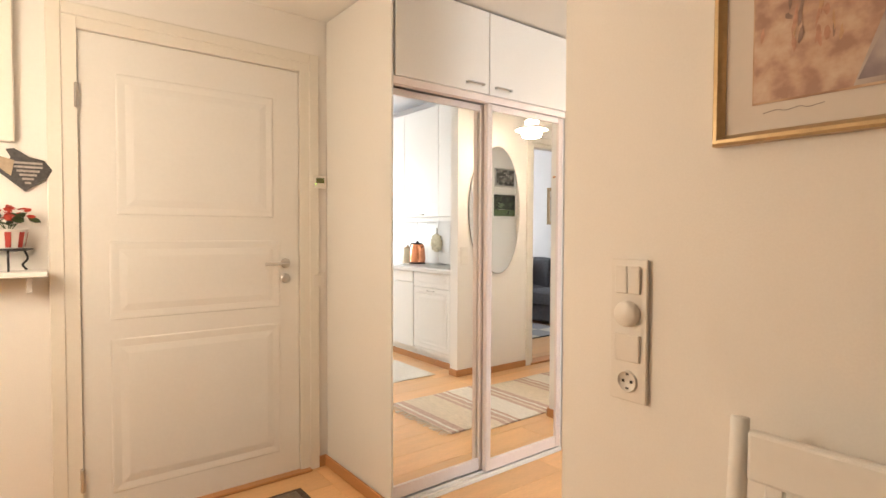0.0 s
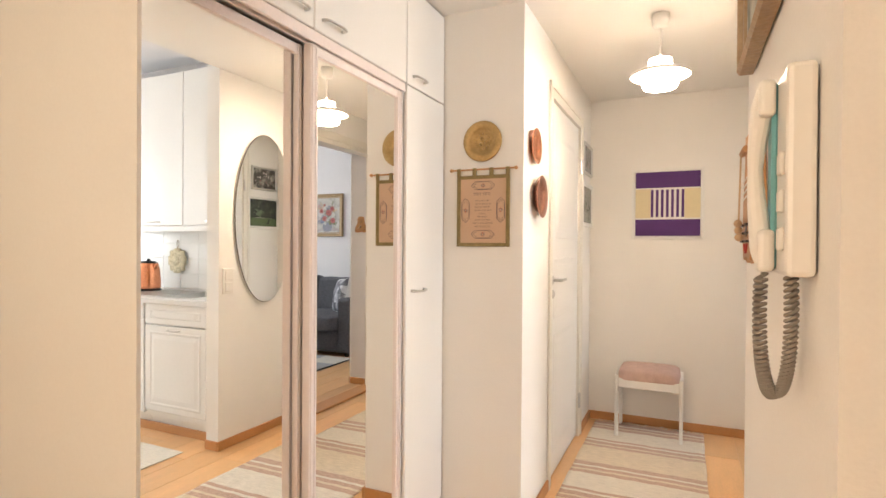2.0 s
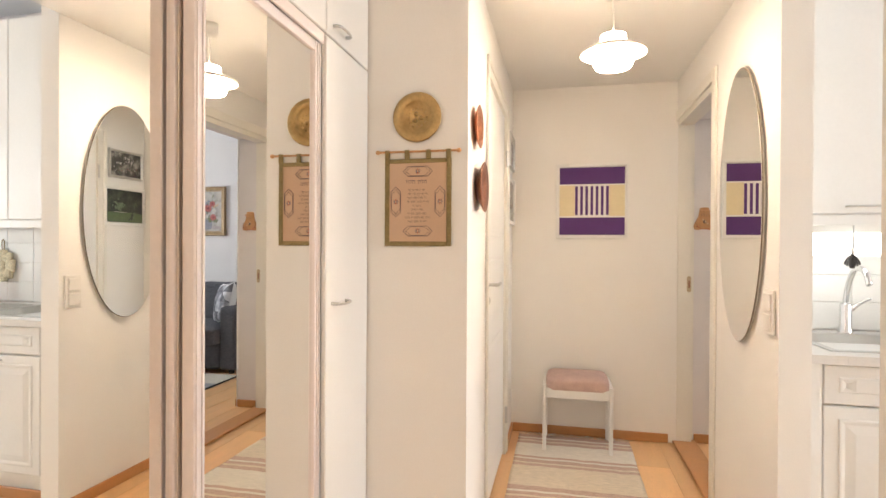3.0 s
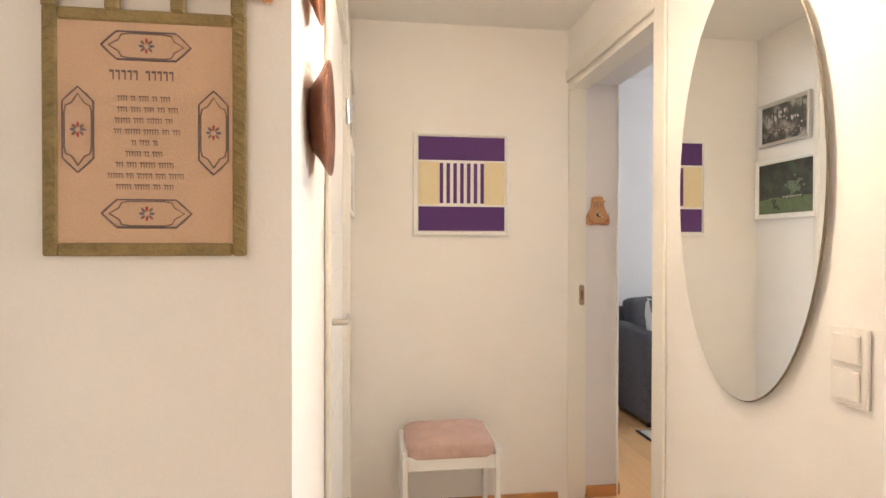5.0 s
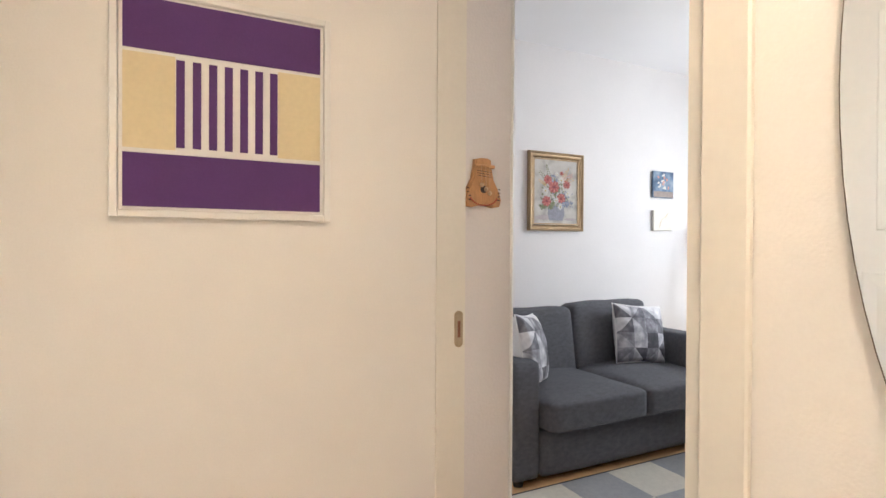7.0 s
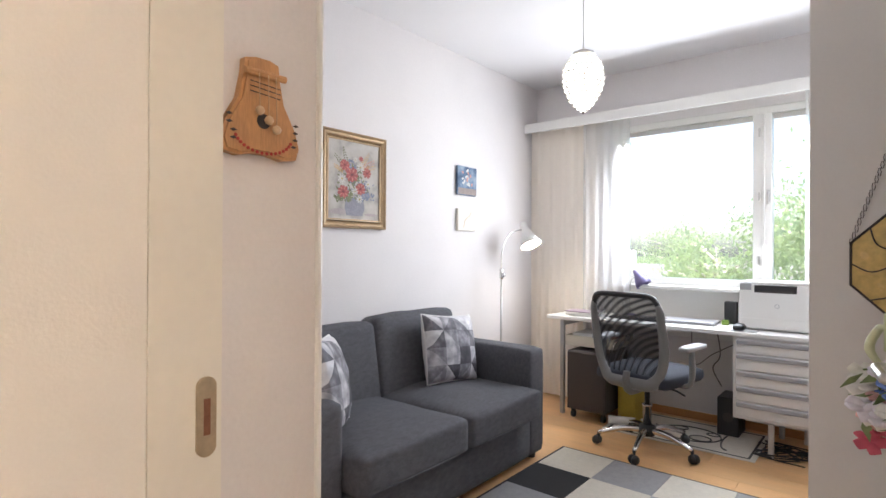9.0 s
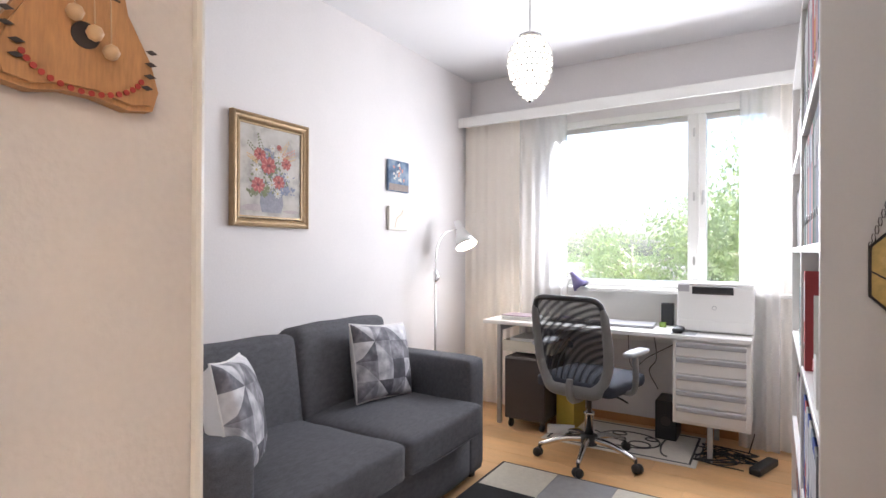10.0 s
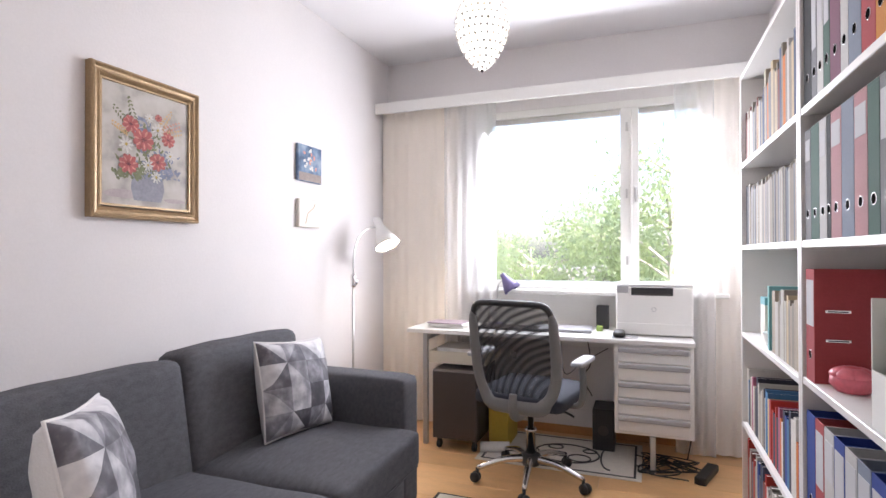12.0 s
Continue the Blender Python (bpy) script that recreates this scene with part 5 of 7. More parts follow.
part("rim", boxes((4.45, 4.90, 0.50, 0.5225, 0.8955, 0.900), (4.45, 4.90, 0.9975, 1.02, 0.8955, 0.900), (4.45, 4.4715, 0.5226, 0.9974, 0.8955, 0.900), (4.8685, 4.90, 0.5226, 0.9974, 0.8955, 0.900)), M_STEEL, sk)
part("drainer", boxes((4.45, 4.90, 0.10, 0.495, 0.8955, 0.899), *[(4.48, 4.87, 0.14 + 0.05 * k, 0.158 + 0.05 * k, 0.8992, 0.903) for k in range(7)]), M_STEEL, sk)
fa = thing("faucet", "chrome kitchen faucet with a curved spout", "faucet", (4.925, 0.76, 0.8955))
part("body", lathe([(0.028, 0), (0.026, 0.012), (0.022, 0.03), (0.022, 0.12), (0.018, 0.128), (0.0, 0.13)], 20, False), M_CHROME, fa, "", True)
part("spout", tube([(0, 0, 0.10), (-0.02, 0, 0.20), (-0.08, 0, 0.275), (-0.15, 0, 0.265), (-0.18, 0, 0.215)], 0.011, 10), M_CHROME, fa, "", True)
part("lever", tube([(0, -0.02, 0.10), (0, -0.05, 0.125), (-0.01, -0.09, 0.15)], [0.012, 0.008, 0.006], 8), M_CHROME, fa, "", True)
for k, y0 in enumerate((0.510, -0.090, -0.690, -1.290)):
    up = thing("wall_cabinet", "tall white kitchen wall cabinet", "cabinet", group="kitchen wall cabinets")
    part("body", box(4.705, 5.015, y0, y0 + 0.599, 1.385, 2.49), M_WHITE, up)
    part("light_pelmet", box(4.70, 4.715, y0, y0 + 0.598, 1.345, 1.384), M_WHITE, up)
    d = part("door", merge(box(4.685, 4.704, y0 + 0.0006, y0 + 0.5986, 1.388, 2.488, 0.004)), M_WHITE, up)
    part("handle", tube([(4.685, y0 + 0.24, 1.415), (4.662, y0 + 0.25, 1.415), (4.658, y0 + 0.3, 1.415), (4.662, y0 + 0.35, 1.415), (4.685, y0 + 0.36, 1.415)], 0.0045, 6), M_STEEL, d, "chrome bow handle", True)
ul = thing("under_cabinet_lamp", "lit strip lamp under the wall cabinet", "lamp")
part("housing", box(4.765, 4.80, 0.66, 1.0, 1.315, 1.384, 0.003), M_WHITE, ul)
part("tube_cover", box(4.760, 4.805, 0.70, 0.95, 1.225, 1.3145, 0.006, 2), glow("lit_strip", (1.0, 0.97, 0.9), 1.6), ul, "glowing diffuser")
kt = thing("kettle", "polished copper electric kettle on its base", "kettle", m=pose(4.735, 0.085, 0.896) @ Matrix.Scale(1.12, 4))
part("base", lathe([(0.078, 0), (0.08, 0.008), (0.07, 0.018), (0.0, 0.02)], 28, False), M_BLACK, kt, "", True)
part("body", lathe([(0.074, 0.021), (0.076, 0.06), (0.068, 0.15), (0.058, 0.185), (0.056, 0.19), (0.0, 0.192)], 32, False), M_COPPER, kt, "", True)
part("lid", lathe([(0.054, 0.1925), (0.04, 0.202), (0.012, 0.205), (0.01, 0.217), (0.0, 0.219)], 24, False), M_BLACK, kt, "", True)
part("handle", tube([(0.0, -0.055, 0.185), (0.0, -0.09, 0.19), (0.0, -0.11, 0.15), (0.0, -0.11, 0.09), (0.0, -0.10, 0.06)], [0.011, 0.012, 0.011, 0.010, 0.008], 8), M_BLACK, kt, "", True)
part("spout", tube([(0.0, 0.05, 0.155), (0.0, 0.075, 0.175), (0.0, 0.085, 0.185)], [0.018, 0.013, 0.009], 8), M_COPPER, kt, "", True)
jr = thing("canister", "pale ceramic canister on the worktop", "canister", (4.80, -0.20, 0.896))
part("jar", lathe([(0.05, 0), (0.055, 0.01), (0.055, 0.15), (0.048, 0.16)], 24), mat("cream_glaze", (0.68, 0.60, 0.42), 0.3), jr, "", True)
part("lid", lathe([(0.05, 0.161), (0.045, 0.172), (0.012, 0.178), (0.012, 0.192), (0.0, 0.195)], 24, False), M_LIGHTWOOD, jr, "", True)
po = thing("pot_holder", "quilted flower-shaped pot holder on the tiles", "pot holder", m=pose(5.002, 0.08, 1.12, 0, 0, -90) @ Matrix.Scale(1.3, 4))
part("padded_cloth", merge(*[moved(soft_box(0.06, 0.06, 0.014, 0.006, 0.003, 3), pose(0.045 * math.cos(a), -0.003, 0.045 * math.sin(a), 90)) for a in [k * math.pi / 4 for k in range(8)]], moved(soft_box(0.06, 0.06, 0.018, 0.007, 0.003, 3), pose(0, -0.003, 0, 90))), mat("olive_print_cotton", (0.62, 0.55, 0.38), 0.9, vary=0.4, size=40, fine=120), po, "", True)
part("loop", tube([(-0.005, -0.006, 0.07), (-0.008, -0.006, 0.11), (0.0, -0.006, 0.125), (0.008, -0.006, 0.11), (0.005, -0.006, 0.07)], 0.002, 5), M_OLIVE, po)
br = thing("dish_brush", "dark dish brush hanging under the wall cabinet", "brush", (4.735, 0.82, 1.20))
part("handle", tube([(0, 0, 0.145), (0, 0, 0.10), (0, 0.004, 0.03)], [0.004, 0.005, 0.006], 6), M_STEEL, br, "", True)
part("bristles", merge(*[tube([(0, 0.004, 0.035), (0.02 * math.cos(a) * k, 0.004 + 0.02 * math.sin(a) * k, 0.0 + 0.01 * k), (0.026 * math.cos(a) * k, 0.004 + 0.026 * math.sin(a) * k, -0.03 + 0.02 * k)], 0.0016, 4, True, 2) for k in (0.3, 0.7, 1.0) for a in [j * 0.52 for j in range(12)]]), M_DARK, br)
tiles = structure("backsplash", boxes((5.0105, 5.0195, -1.31, 1.112, 0.8955, 1.44)), M_WALL, "white tiled backsplash", "tiles")

# ---- study ----
M_DESK = mat("white_desk_laminate", (0.78, 0.77, 0.75), 0.35, vary=0.02, size=5, fine=150, bump=0)
M_GREYSTEEL = mat("grey_painted_steel", (0.42, 0.41, 0.40), 0.45, 0.3, vary=0.04)
M_SILVER = mat("silver_plastic", (0.40, 0.40, 0.42), 0.4, 0.4, vary=0.03)
M_CHAIRGREY = mat("grey_moulded_plastic", (0.18, 0.175, 0.17), 0.5, vary=0.06)
M_SEATBLACK = mat("black_seat_fabric", (0.030, 0.034, 0.048), 0.85, vary=0.2, fine=250, bump=0.3)

# sofa
so = thing("sofa", "charcoal grey woven two-seat sofa with loose cushions", "sofa", (0, 0, 0))


def arm(y0, y1):
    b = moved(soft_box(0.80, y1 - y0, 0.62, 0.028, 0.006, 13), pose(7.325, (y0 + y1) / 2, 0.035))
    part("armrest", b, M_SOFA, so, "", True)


arm(0.145, 0.315)
arm(-1.395, -1.225)
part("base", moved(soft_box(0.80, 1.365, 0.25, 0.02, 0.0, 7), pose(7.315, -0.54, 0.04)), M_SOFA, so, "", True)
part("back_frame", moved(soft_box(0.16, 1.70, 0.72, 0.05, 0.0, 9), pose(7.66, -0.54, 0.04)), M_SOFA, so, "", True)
for y0, y1 in ((-1.218, -0.545), (-0.535, 0.138)):
    cy = (y0 + y1) / 2
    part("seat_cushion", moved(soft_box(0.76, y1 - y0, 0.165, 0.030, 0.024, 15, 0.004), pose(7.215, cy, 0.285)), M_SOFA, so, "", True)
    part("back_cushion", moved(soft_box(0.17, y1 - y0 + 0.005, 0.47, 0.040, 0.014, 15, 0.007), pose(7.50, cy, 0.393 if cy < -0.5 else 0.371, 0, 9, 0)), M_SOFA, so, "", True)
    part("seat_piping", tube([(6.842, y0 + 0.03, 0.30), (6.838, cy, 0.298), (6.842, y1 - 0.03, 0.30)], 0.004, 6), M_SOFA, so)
for x in (6.98, 7.66):
    for y in (-1.33, 0.25):
        part("foot", lathe([(0.025, 0.001), (0.03, 0.04)], 12), M_BLACK, so).location = (x, y, 0)


M_FACETS = [wash("grey_print_facet", *c, 13) for c in (((0.035, 0.033, 0.042), (0.06, 0.056, 0.068), (0.16, 0.155, 0.175)), ((0.07, 0.066, 0.08), (0.12, 0.115, 0.135), (0.30, 0.29, 0.32)), ((0.12, 0.115, 0.135), (0.24, 0.235, 0.26), (0.48, 0.47, 0.50)), ((0.20, 0.195, 0.22), (0.40, 0.39, 0.42), (0.66, 0.65, 0.67)), ((0.34, 0.33, 0.36), (0.58, 0.57, 0.59), (0.74, 0.73, 0.74)))]
M_PILLOWWHITE = mat("white_pillow_back", (0.74, 0.73, 0.72), 0.9, vary=0.05, fine=200, bump=0.2)


def pillow_half(s, front):
    bm = bmesh.new()
    n = 20
    g = []
    for i in range(n + 1):
        row = []
        for j in range(n + 1):
            u, v = 2 * i / n - 1, 2 * j / n - 1
            k = (1 - u * u) * (1 - v * v)
            pinch = 1 - 0.07 * (1 - abs(u) ** 2) * abs(v) ** 3 - 0.0
            pinch2 = 1 - 0.07 * (1 - abs(v) ** 2) * abs(u) ** 3
            d = (0.012 + 0.075 * k ** 0.45) * (1 if front else -1) if 0 < i < n and 0 < j < n else 0
            d += 0.006 * noise.noise(Vector((u * 3, v * 3, 2.0))) * (k > 0)
            row.append(bm.verts.new((u * s / 2 * pinch2, -d, v * s / 2 * pinch)))
        g.append(row)
    pick = random.Random(17)
    tones = {}
    for i in range(n):
        for j in range(n):
            a, b, c, d = g[i][j], g[i + 1][j], g[i + 1][j + 1], g[i][j + 1]
            if not front:
                bm.faces.new((a, b, c, d))
                continue
            ci, cj, u, v = i // 5, j // 5, i % 5, j % 5
            up = (ci + cj) % 2 == 0
            w = v if up else 4 - v
            for tri, low in ((((a, b, c) if up else (a, b, d)), True), (((a, c, d) if up else (b, c, d)), False)):
                side = u > w or (u == w and low == up) if up else u > w or (u == w and not low)
                key = (ci, cj, side)
                tones.setdefault(key, pick.choice((0, 1, 1, 2, 3, 3, 4)))
                bm.faces.new(tri).material_index = tones[key]
    bmesh.ops.recalc_face_normals(bm, faces=bm.faces)
    return bm


def pillow(m, label):
    p = thing("throw_pillow", label, "pillow", m=m, group="sofa pillows")
    f = part("printed_front", pillow_half(0.40, True), M_FACETS[0], p, "grey geometric print", True)
    for k in M_FACETS[1:]:
        f.data.materials.append(k)
    part("piping", tube([(u * 0.2, -0.001, v * 0.2) for u, v in ((-1, -1), (-0.5, -0.95), (0, -0.93), (0.5, -0.95), (1, -1), (0.95, -0.5), (0.93, 0), (0.95, 0.5), (1, 1), (0.5, 0.95), (0, 0.93), (-0.5, 0.95), (-1, 1), (-0.95, 0.5), (-0.93, 0), (-0.95, -0.5), (-1, -1))], 0.0045, 6, False), M_PILLOWWHITE, p, "white piped seam", True)
    part("plain_back", pillow_half(0.40, False), M_PILLOWWHITE, p, "plain white back", True)


pillow(pose(7.33, -0.98, 0.655, -14, 5, -97), "square pillow with grey geometric print on the sofa")
pillow(pose(7.145, 0.06, 0.668, -12, 6, -50), "square pillow with grey print and white back on the sofa")

# checked rug
M_CHK = [mat("cream_pile", (0.62, 0.58, 0.50), 0.95, vary=0.1, size=40, fine=300, bump=0.5), mat("light_grey_pile", (0.33, 0.33, 0.34), 0.95, vary=0.12, size=40, fine=300, bump=0.5), mat("black_pile", (0.03, 0.03, 0.032), 0.95, vary=0.2, size=40, fine=300, bump=0.5)]
rg = thing("checked_rug", "low rug with cream, grey and black squares", "rug")
part("border", box(5.575, 6.905, -1.595, 0.395, 0.001, 0.008, 0.003), M_CHK[2], rg, "black bound edge")
cw, cl = 1.29 / 4, 1.95 / 6
tone = ((0, 1, 0, 1), (2, 0, 1, 2), (1, 2, 0, 1), (0, 1, 2, 0), (1, 0, 1, 2), (0, 1, 0, 1))
for i in range(4):
    for j in range(6):
        x0, y0 = 5.595 + i * cw, -1.575 + j * cl
        part("square", box(x0 + 0.0008, x0 + cw - 0.0008, y0 + 0.0008, y0 + cl - 0.0008, 0.0075, 0.0115), M_CHK[tone[j][3 - i]], rg)

# small rug under the desk
sr = thing("desk_rug", "small cream rug with a black outline drawing", "rug")
M_RUGIVORY = mat("ivory_cotton", (0.76, 0.72, 0.65), 0.95, vary=0.1, size=30, fine=300, bump=0.4)
part("mat", box(5.93, 6.865, -2.66, -2.09, 0.001, 0.008, 0.003), M_RUGIVORY, sr)
part("outline_border", boxes((5.96, 6.835, -2.635, -2.622, 0.0078, 0.0092), (5.96, 6.835, -2.128, -2.115, 0.0078, 0.0092), (5.96, 5.973, -2.621, -2.129, 0.0078, 0.0092), (6.822, 6.835, -2.621, -2.129, 0.0078, 0.0092)), M_BLACK, sr)


def ring(cx, cy, a, b, t0=0.0, t1=6.2832, w=0.006):
    return tube([(cx + a * math.cos(t0 + (t1 - t0) * k / 28), cy + b * math.sin(t0 + (t1 - t0) * k / 28), 0.0075) for k in range(29)], w, 5, False)


for r in ((6.36, -2.36, 0.19, 0.15), (6.28, -2.30, 0.065, 0.055), (6.23, -2.43, 0.04, 0.03), (6.44, -2.45, 0.045, 0.035), (6.62, -2.30, 0.10, 0.12, 0.5, 4.5), (6.10, -2.38, 0.06, 0.20, -1.2, 1.6)):
    part("drawn_curve", ring(*r), M_BLACK, sr)

# desk
dk = thing("desk", "white desk with grey steel legs", "desk")
part("tabletop", box(5.655, 7.362, -2.735, -2.208, 0.715, 0.742, 0.003), M_DESK, dk)
for x, y in ((7.24, -2.24), (7.24, -2.68), (5.872, -2.25), (5.872, -2.68)):
    part("leg", box(x - 0.015, x + 0.015, y - 0.015, y + 0.015, 0.001, 0.714 if x > 7 else 0.205, 0.003), M_GREYSTEEL, dk)
part("side_rail", boxes((7.228, 7.252, -2.664, -2.256, 0.67, 0.70)), M_GREYSTEEL, dk)
part("shelf_tray", boxes((6.84, 7.22, -2.62, -2.24, 0.525, 0.54), (6.84, 7.22, -2.252, -2.24, 0.541, 0.60), (6.84, 6.852, -2.62, -2.253, 0.541, 0.60), (7.208, 7.22, -2.62, -2.253, 0.541, 0.60)), mat("cream_tray", (0.68, 0.62, 0.50), 0.5, vary=0.03), dk, "cream tray shelf")
dr = thing("drawer_unit", "white steel drawer unit with grey grip strips", "drawers")
part("body", box(5.662, 6.075, -2.70, -2.235, 0.207, 0.714), M_DESK, dr)
zs = (0.225, 0.32, 0.415, 0.51, 0.615, 0.705)
for k in range(5):
    d = part("drawer", box(5.682, 6.055, -2.234, -2.218, zs[k], zs[k + 1] - 0.006, 0.003), M_DESK, dr)
    part("grip_strip", box(5.684, 6.053, -2.217, -2.205, zs[k + 1] - 0.036, zs[k + 1] - 0.010, 0.004), M_SILVER, d, "grey moulded grip")
part("lock", moved(lathe([(0.009, 0), (0.009, 0.006), (0.0, 0.007)], 14, False), pose(5.73, -2.218, 0.575, 90)), M_STEEL, dr)
pd = thing("pedestal", "black mobile pedestal on castors under the desk", "pedestal")
part("body", box(6.87, 7.165, -2.62, -2.17, 0.07, 0.50, 0.004), M_DARK, pd)
part("front_panel", box(6.875, 7.16, -2.168, -2.155, 0.075, 0.495, 0.004), M_DARK, pd)
for x, y in ((6.90, -2.20), (7.13, -2.20), (6.90, -2.58), (7.13, -2.58)):
    part("castor", merge(moved(lathe([(0.001, -0.012), (0.024, -0.012), (0.028, 0), (0.024, 0.012), (0.001, 0.012)], 14), pose(x, y, 0.030, 0, 90)), box(x - 0.012, x + 0.012, y - 0.012, y + 0.012, 0.045, 0.069)), M_BLACK, pd)
fo = thing("folder", "red folder lying in the tray", "folder")
part("cover", box(6.86, 7.06, -2.58, -2.30, 0.545, 0.585, 0.004), mat("red_card", (0.36, 0.03, 0.035), 0.5), fo)
ps = thing("paper_stack", "stack of papers in the tray", "paper")
part("sheets", boxes(*[(6.90 + 0.004 * (k % 3), 7.18 + 0.005 * (k % 2), -2.56, -2.29, 0.590 + 0.006 * k, 0.5955 + 0.006 * k) for k in range(4)]), M_PAPER, ps)
yb = thing("magazine_box", "yellow box standing by the pedestal", "box")
part("carton", box(6.72, 6.845, -2.60, -2.33, 0.001, 0.30, 0.003), mat("ochre_card", (0.50, 0.36, 0.05), 0.6, vary=0.1), yb)
pr = thing("paper_roll", "white paper roll lying on the floor", "roll")
part("roll", moved(lathe([(0.012, -0.09), (0.032, -0.09), (0.032, 0.09), (0.012, 0.09)], 18), pose(6.78, -2.24, 0.0335, 0, 90, 20)), M_PAPER, pr, "", True)
sw = thing("subwoofer", "black speaker box under the desk", "speaker")
part("cabinet", box(6.09, 6.22, -2.70, -2.48, 0.002, 0.26, 0.005), M_BLACK, sw)
part("cone", moved(lathe([(0.045, 0), (0.04, 0.004), (0.015, -0.006), (0.0, 0.0)], 20, False), pose(6.155, -2.479, 0.13, 90)), M_DARK, sw, "", True)

# printer
pn = thing("printer", "white laser printer with a dark paper slot", "printer", (5.862, -2.525, 0.743))
part("body", box(-0.21, 0.21, -0.15, 0.145, 0.004, 0.285, 0.010, 2), M_DESK, pn)
part("lid", box(-0.212, 0.205, -0.152, 0.135, 0.286, 0.305, 0.006, 2), M_DESK, pn)
part("output_slot", box(-0.105, 0.125, 0.120, 0.1465, 0.235, 0.283, 0.003), M_BLACK, pn, "black output slot")
part("tray_lip", box(-0.09, 0.11, 0.130, 0.150, 0.237, 0.246, 0.002), M_DARK, pn)
part("control_panel", box(0.14, 0.205, 0.125, 0.1475, 0.25, 0.292, 0.002), M_SILVER, pn, "grey control panel")
part("paper_drawer", box(-0.205, 0.205, 0.1455, 0.1495, 0.01, 0.075, 0.003), M_DESK, pn)
part("round_badge", moved(lathe([(0.013, 0), (0.013, 0.001), (0.010, 0.001), (0.010, 0)], 20, False), pose(0.0, 0.1455, 0.155, -90)), M_SILVER, pn)
for x in (-0.17, 0.17):
    part("foot", box(x - 0.02, x + 0.02, -0.12, 0.11, 0.0, 0.0038), M_BLACK, pn)

# desk clutter
lp = thing("laptop", "closed silver laptop on the desk", "laptop", (6.39, -2.47, 0.7425), 4)
part("base", box(-0.17, 0.17, -0.12, 0.12, 0.002, 0.012, 0.004), M_SILVER, lp)
part("lid", box(-0.17, 0.17, -0.12, 0.12, 0.0125, 0.020, 0.003), M_SILVER, lp)
kb = thing("keyboard", "dark keyboard on the desk", "keyboard", (6.72, -2.40, 0.7425), -3)
part("case", box(-0.20, 0.20, -0.065, 0.065, 0.001, 0.016, 0.004), M_BLACK, kb)
for r in range(4):
    for c in range(13):
        part("key", box(-0.19 + c * 0.0292, -0.165 + c * 0.0292, -0.055 + r * 0.0275, -0.031 + r * 0.0275, 0.0155, 0.021, 0.002), M_DARK, kb)
ms = thing("computer_mouse", "dark computer mouse on a pad", "mouse", (6.03, -2.285, 0.7425))
part("pad", box(-0.08, 0.06, -0.06, 0.055, 0.001, 0.004), M_SILVER, ms)
part("shell", moved(soft_box(0.065, 0.105, 0.034, 0.016, 0.006, 5), pose(0.02, 0, 0.004)), M_BLACK, ms, "", True)
sp = thing("desk_speaker", "small black speaker on the desk", "speaker", (6.165, -2.62, 0.7425))
part("box_body", box(-0.038, 0.038, -0.03, 0.03, 0.0, 0.15, 0.006, 2), M_BLACK, sp)
gt = thing("glass_cube", "tiny green glowing desk gadget", "gadget", (6.175, -2.50, 0.7425))
part("cube", box(-0.02, 0.02, -0.018, 0.018, 0, 0.035, 0.004), mat("green_glass", (0.20, 0.30, 0.05), 0.2), gt)
bk = thing("paper_pile", "pile of magazines and papers on the desk", "papers", (7.10, -2.36, 0.7425))
for k in range(6):
    part("magazine", moved(box(-0.12, 0.12, -0.085, 0.085, 0.001 + 0.006 * k, 0.0065 + 0.006 * k), pose(0.012 * (k % 3), 0.006 * (k % 2), 0, 0, 0, 5 * (k % 4) - 6)), M_PAPER if k != 5 else mat("mauve_cover", (0.33, 0.26, 0.30), 0.5), bk)
b3 = thing("paper_pile", "loose printed sheets on the desk", "papers", (6.93, -2.52, 0.7425))
for k in range(3):
    part("sheet", moved(box(-0.11, 0.11, -0.15, 0.15, 0.001 + 0.002 * k, 0.0026 + 0.002 * k), pose(0, 0, 0, 0, 0, 80 + 9 * k)), M_PAPER if k else mat("grey_print", (0.25, 0.23, 0.25), 0.6, vary=0.4, size=30), b3)
dl = thing("desk_lamp", "small purple-grey desk lamp", "lamp", (6.86, -2.60, 0.7425))
M_VIOLET = mat("violet_enamel", (0.13, 0.11, 0.24), 0.35, vary=0.05)
part("foot", lathe([(0.06, 0), (0.06, 0.008), (0.02, 0.016), (0.0, 0.017)], 24, False), M_VIOLET, dl, "", True)
part("stem", tube([(0, 0, 0.01), (0.0, 0, 0.16), (-0.01, 0.01, 0.26), (-0.05, 0.02, 0.31)], 0.006, 8), M_STEEL, dl, "", True)
part("shade", moved(lathe([(0.016, 0.0), (0.022, 0.03), (0.05, 0.09), (0.062, 0.13), (0.058, 0.13), (0.046, 0.09), (0.016, 0.03)], 28, False), pose(-0.04, 0.02, 0.345, 0, 215)), M_VIOLET, dl, "violet enamel shade", True)

# cables on the floor
cb = thing("power_cables", "tangled black power cables on the floor", "cable")
rnd = random.Random(4)
for k in range(6):
    pts = [(5.72 + rnd.uniform(-0.1, 0.25), -2.35 + rnd.uniform(-0.15, 0.2), 0.006 + 0.006 * k) for q in range(7)]
    part("cable", tube(pts, 0.004, 5), M_BLACK, cb, "", True)
part("cable", tube([(5.69, -2.70, 0.73), (5.66, -2.66, 0.55), (5.68, -2.62, 0.35), (5.65, -2.6, 0.15), (5.68, -2.5, 0.01)], 0.004, 6), M_BLACK, cb, "", True)
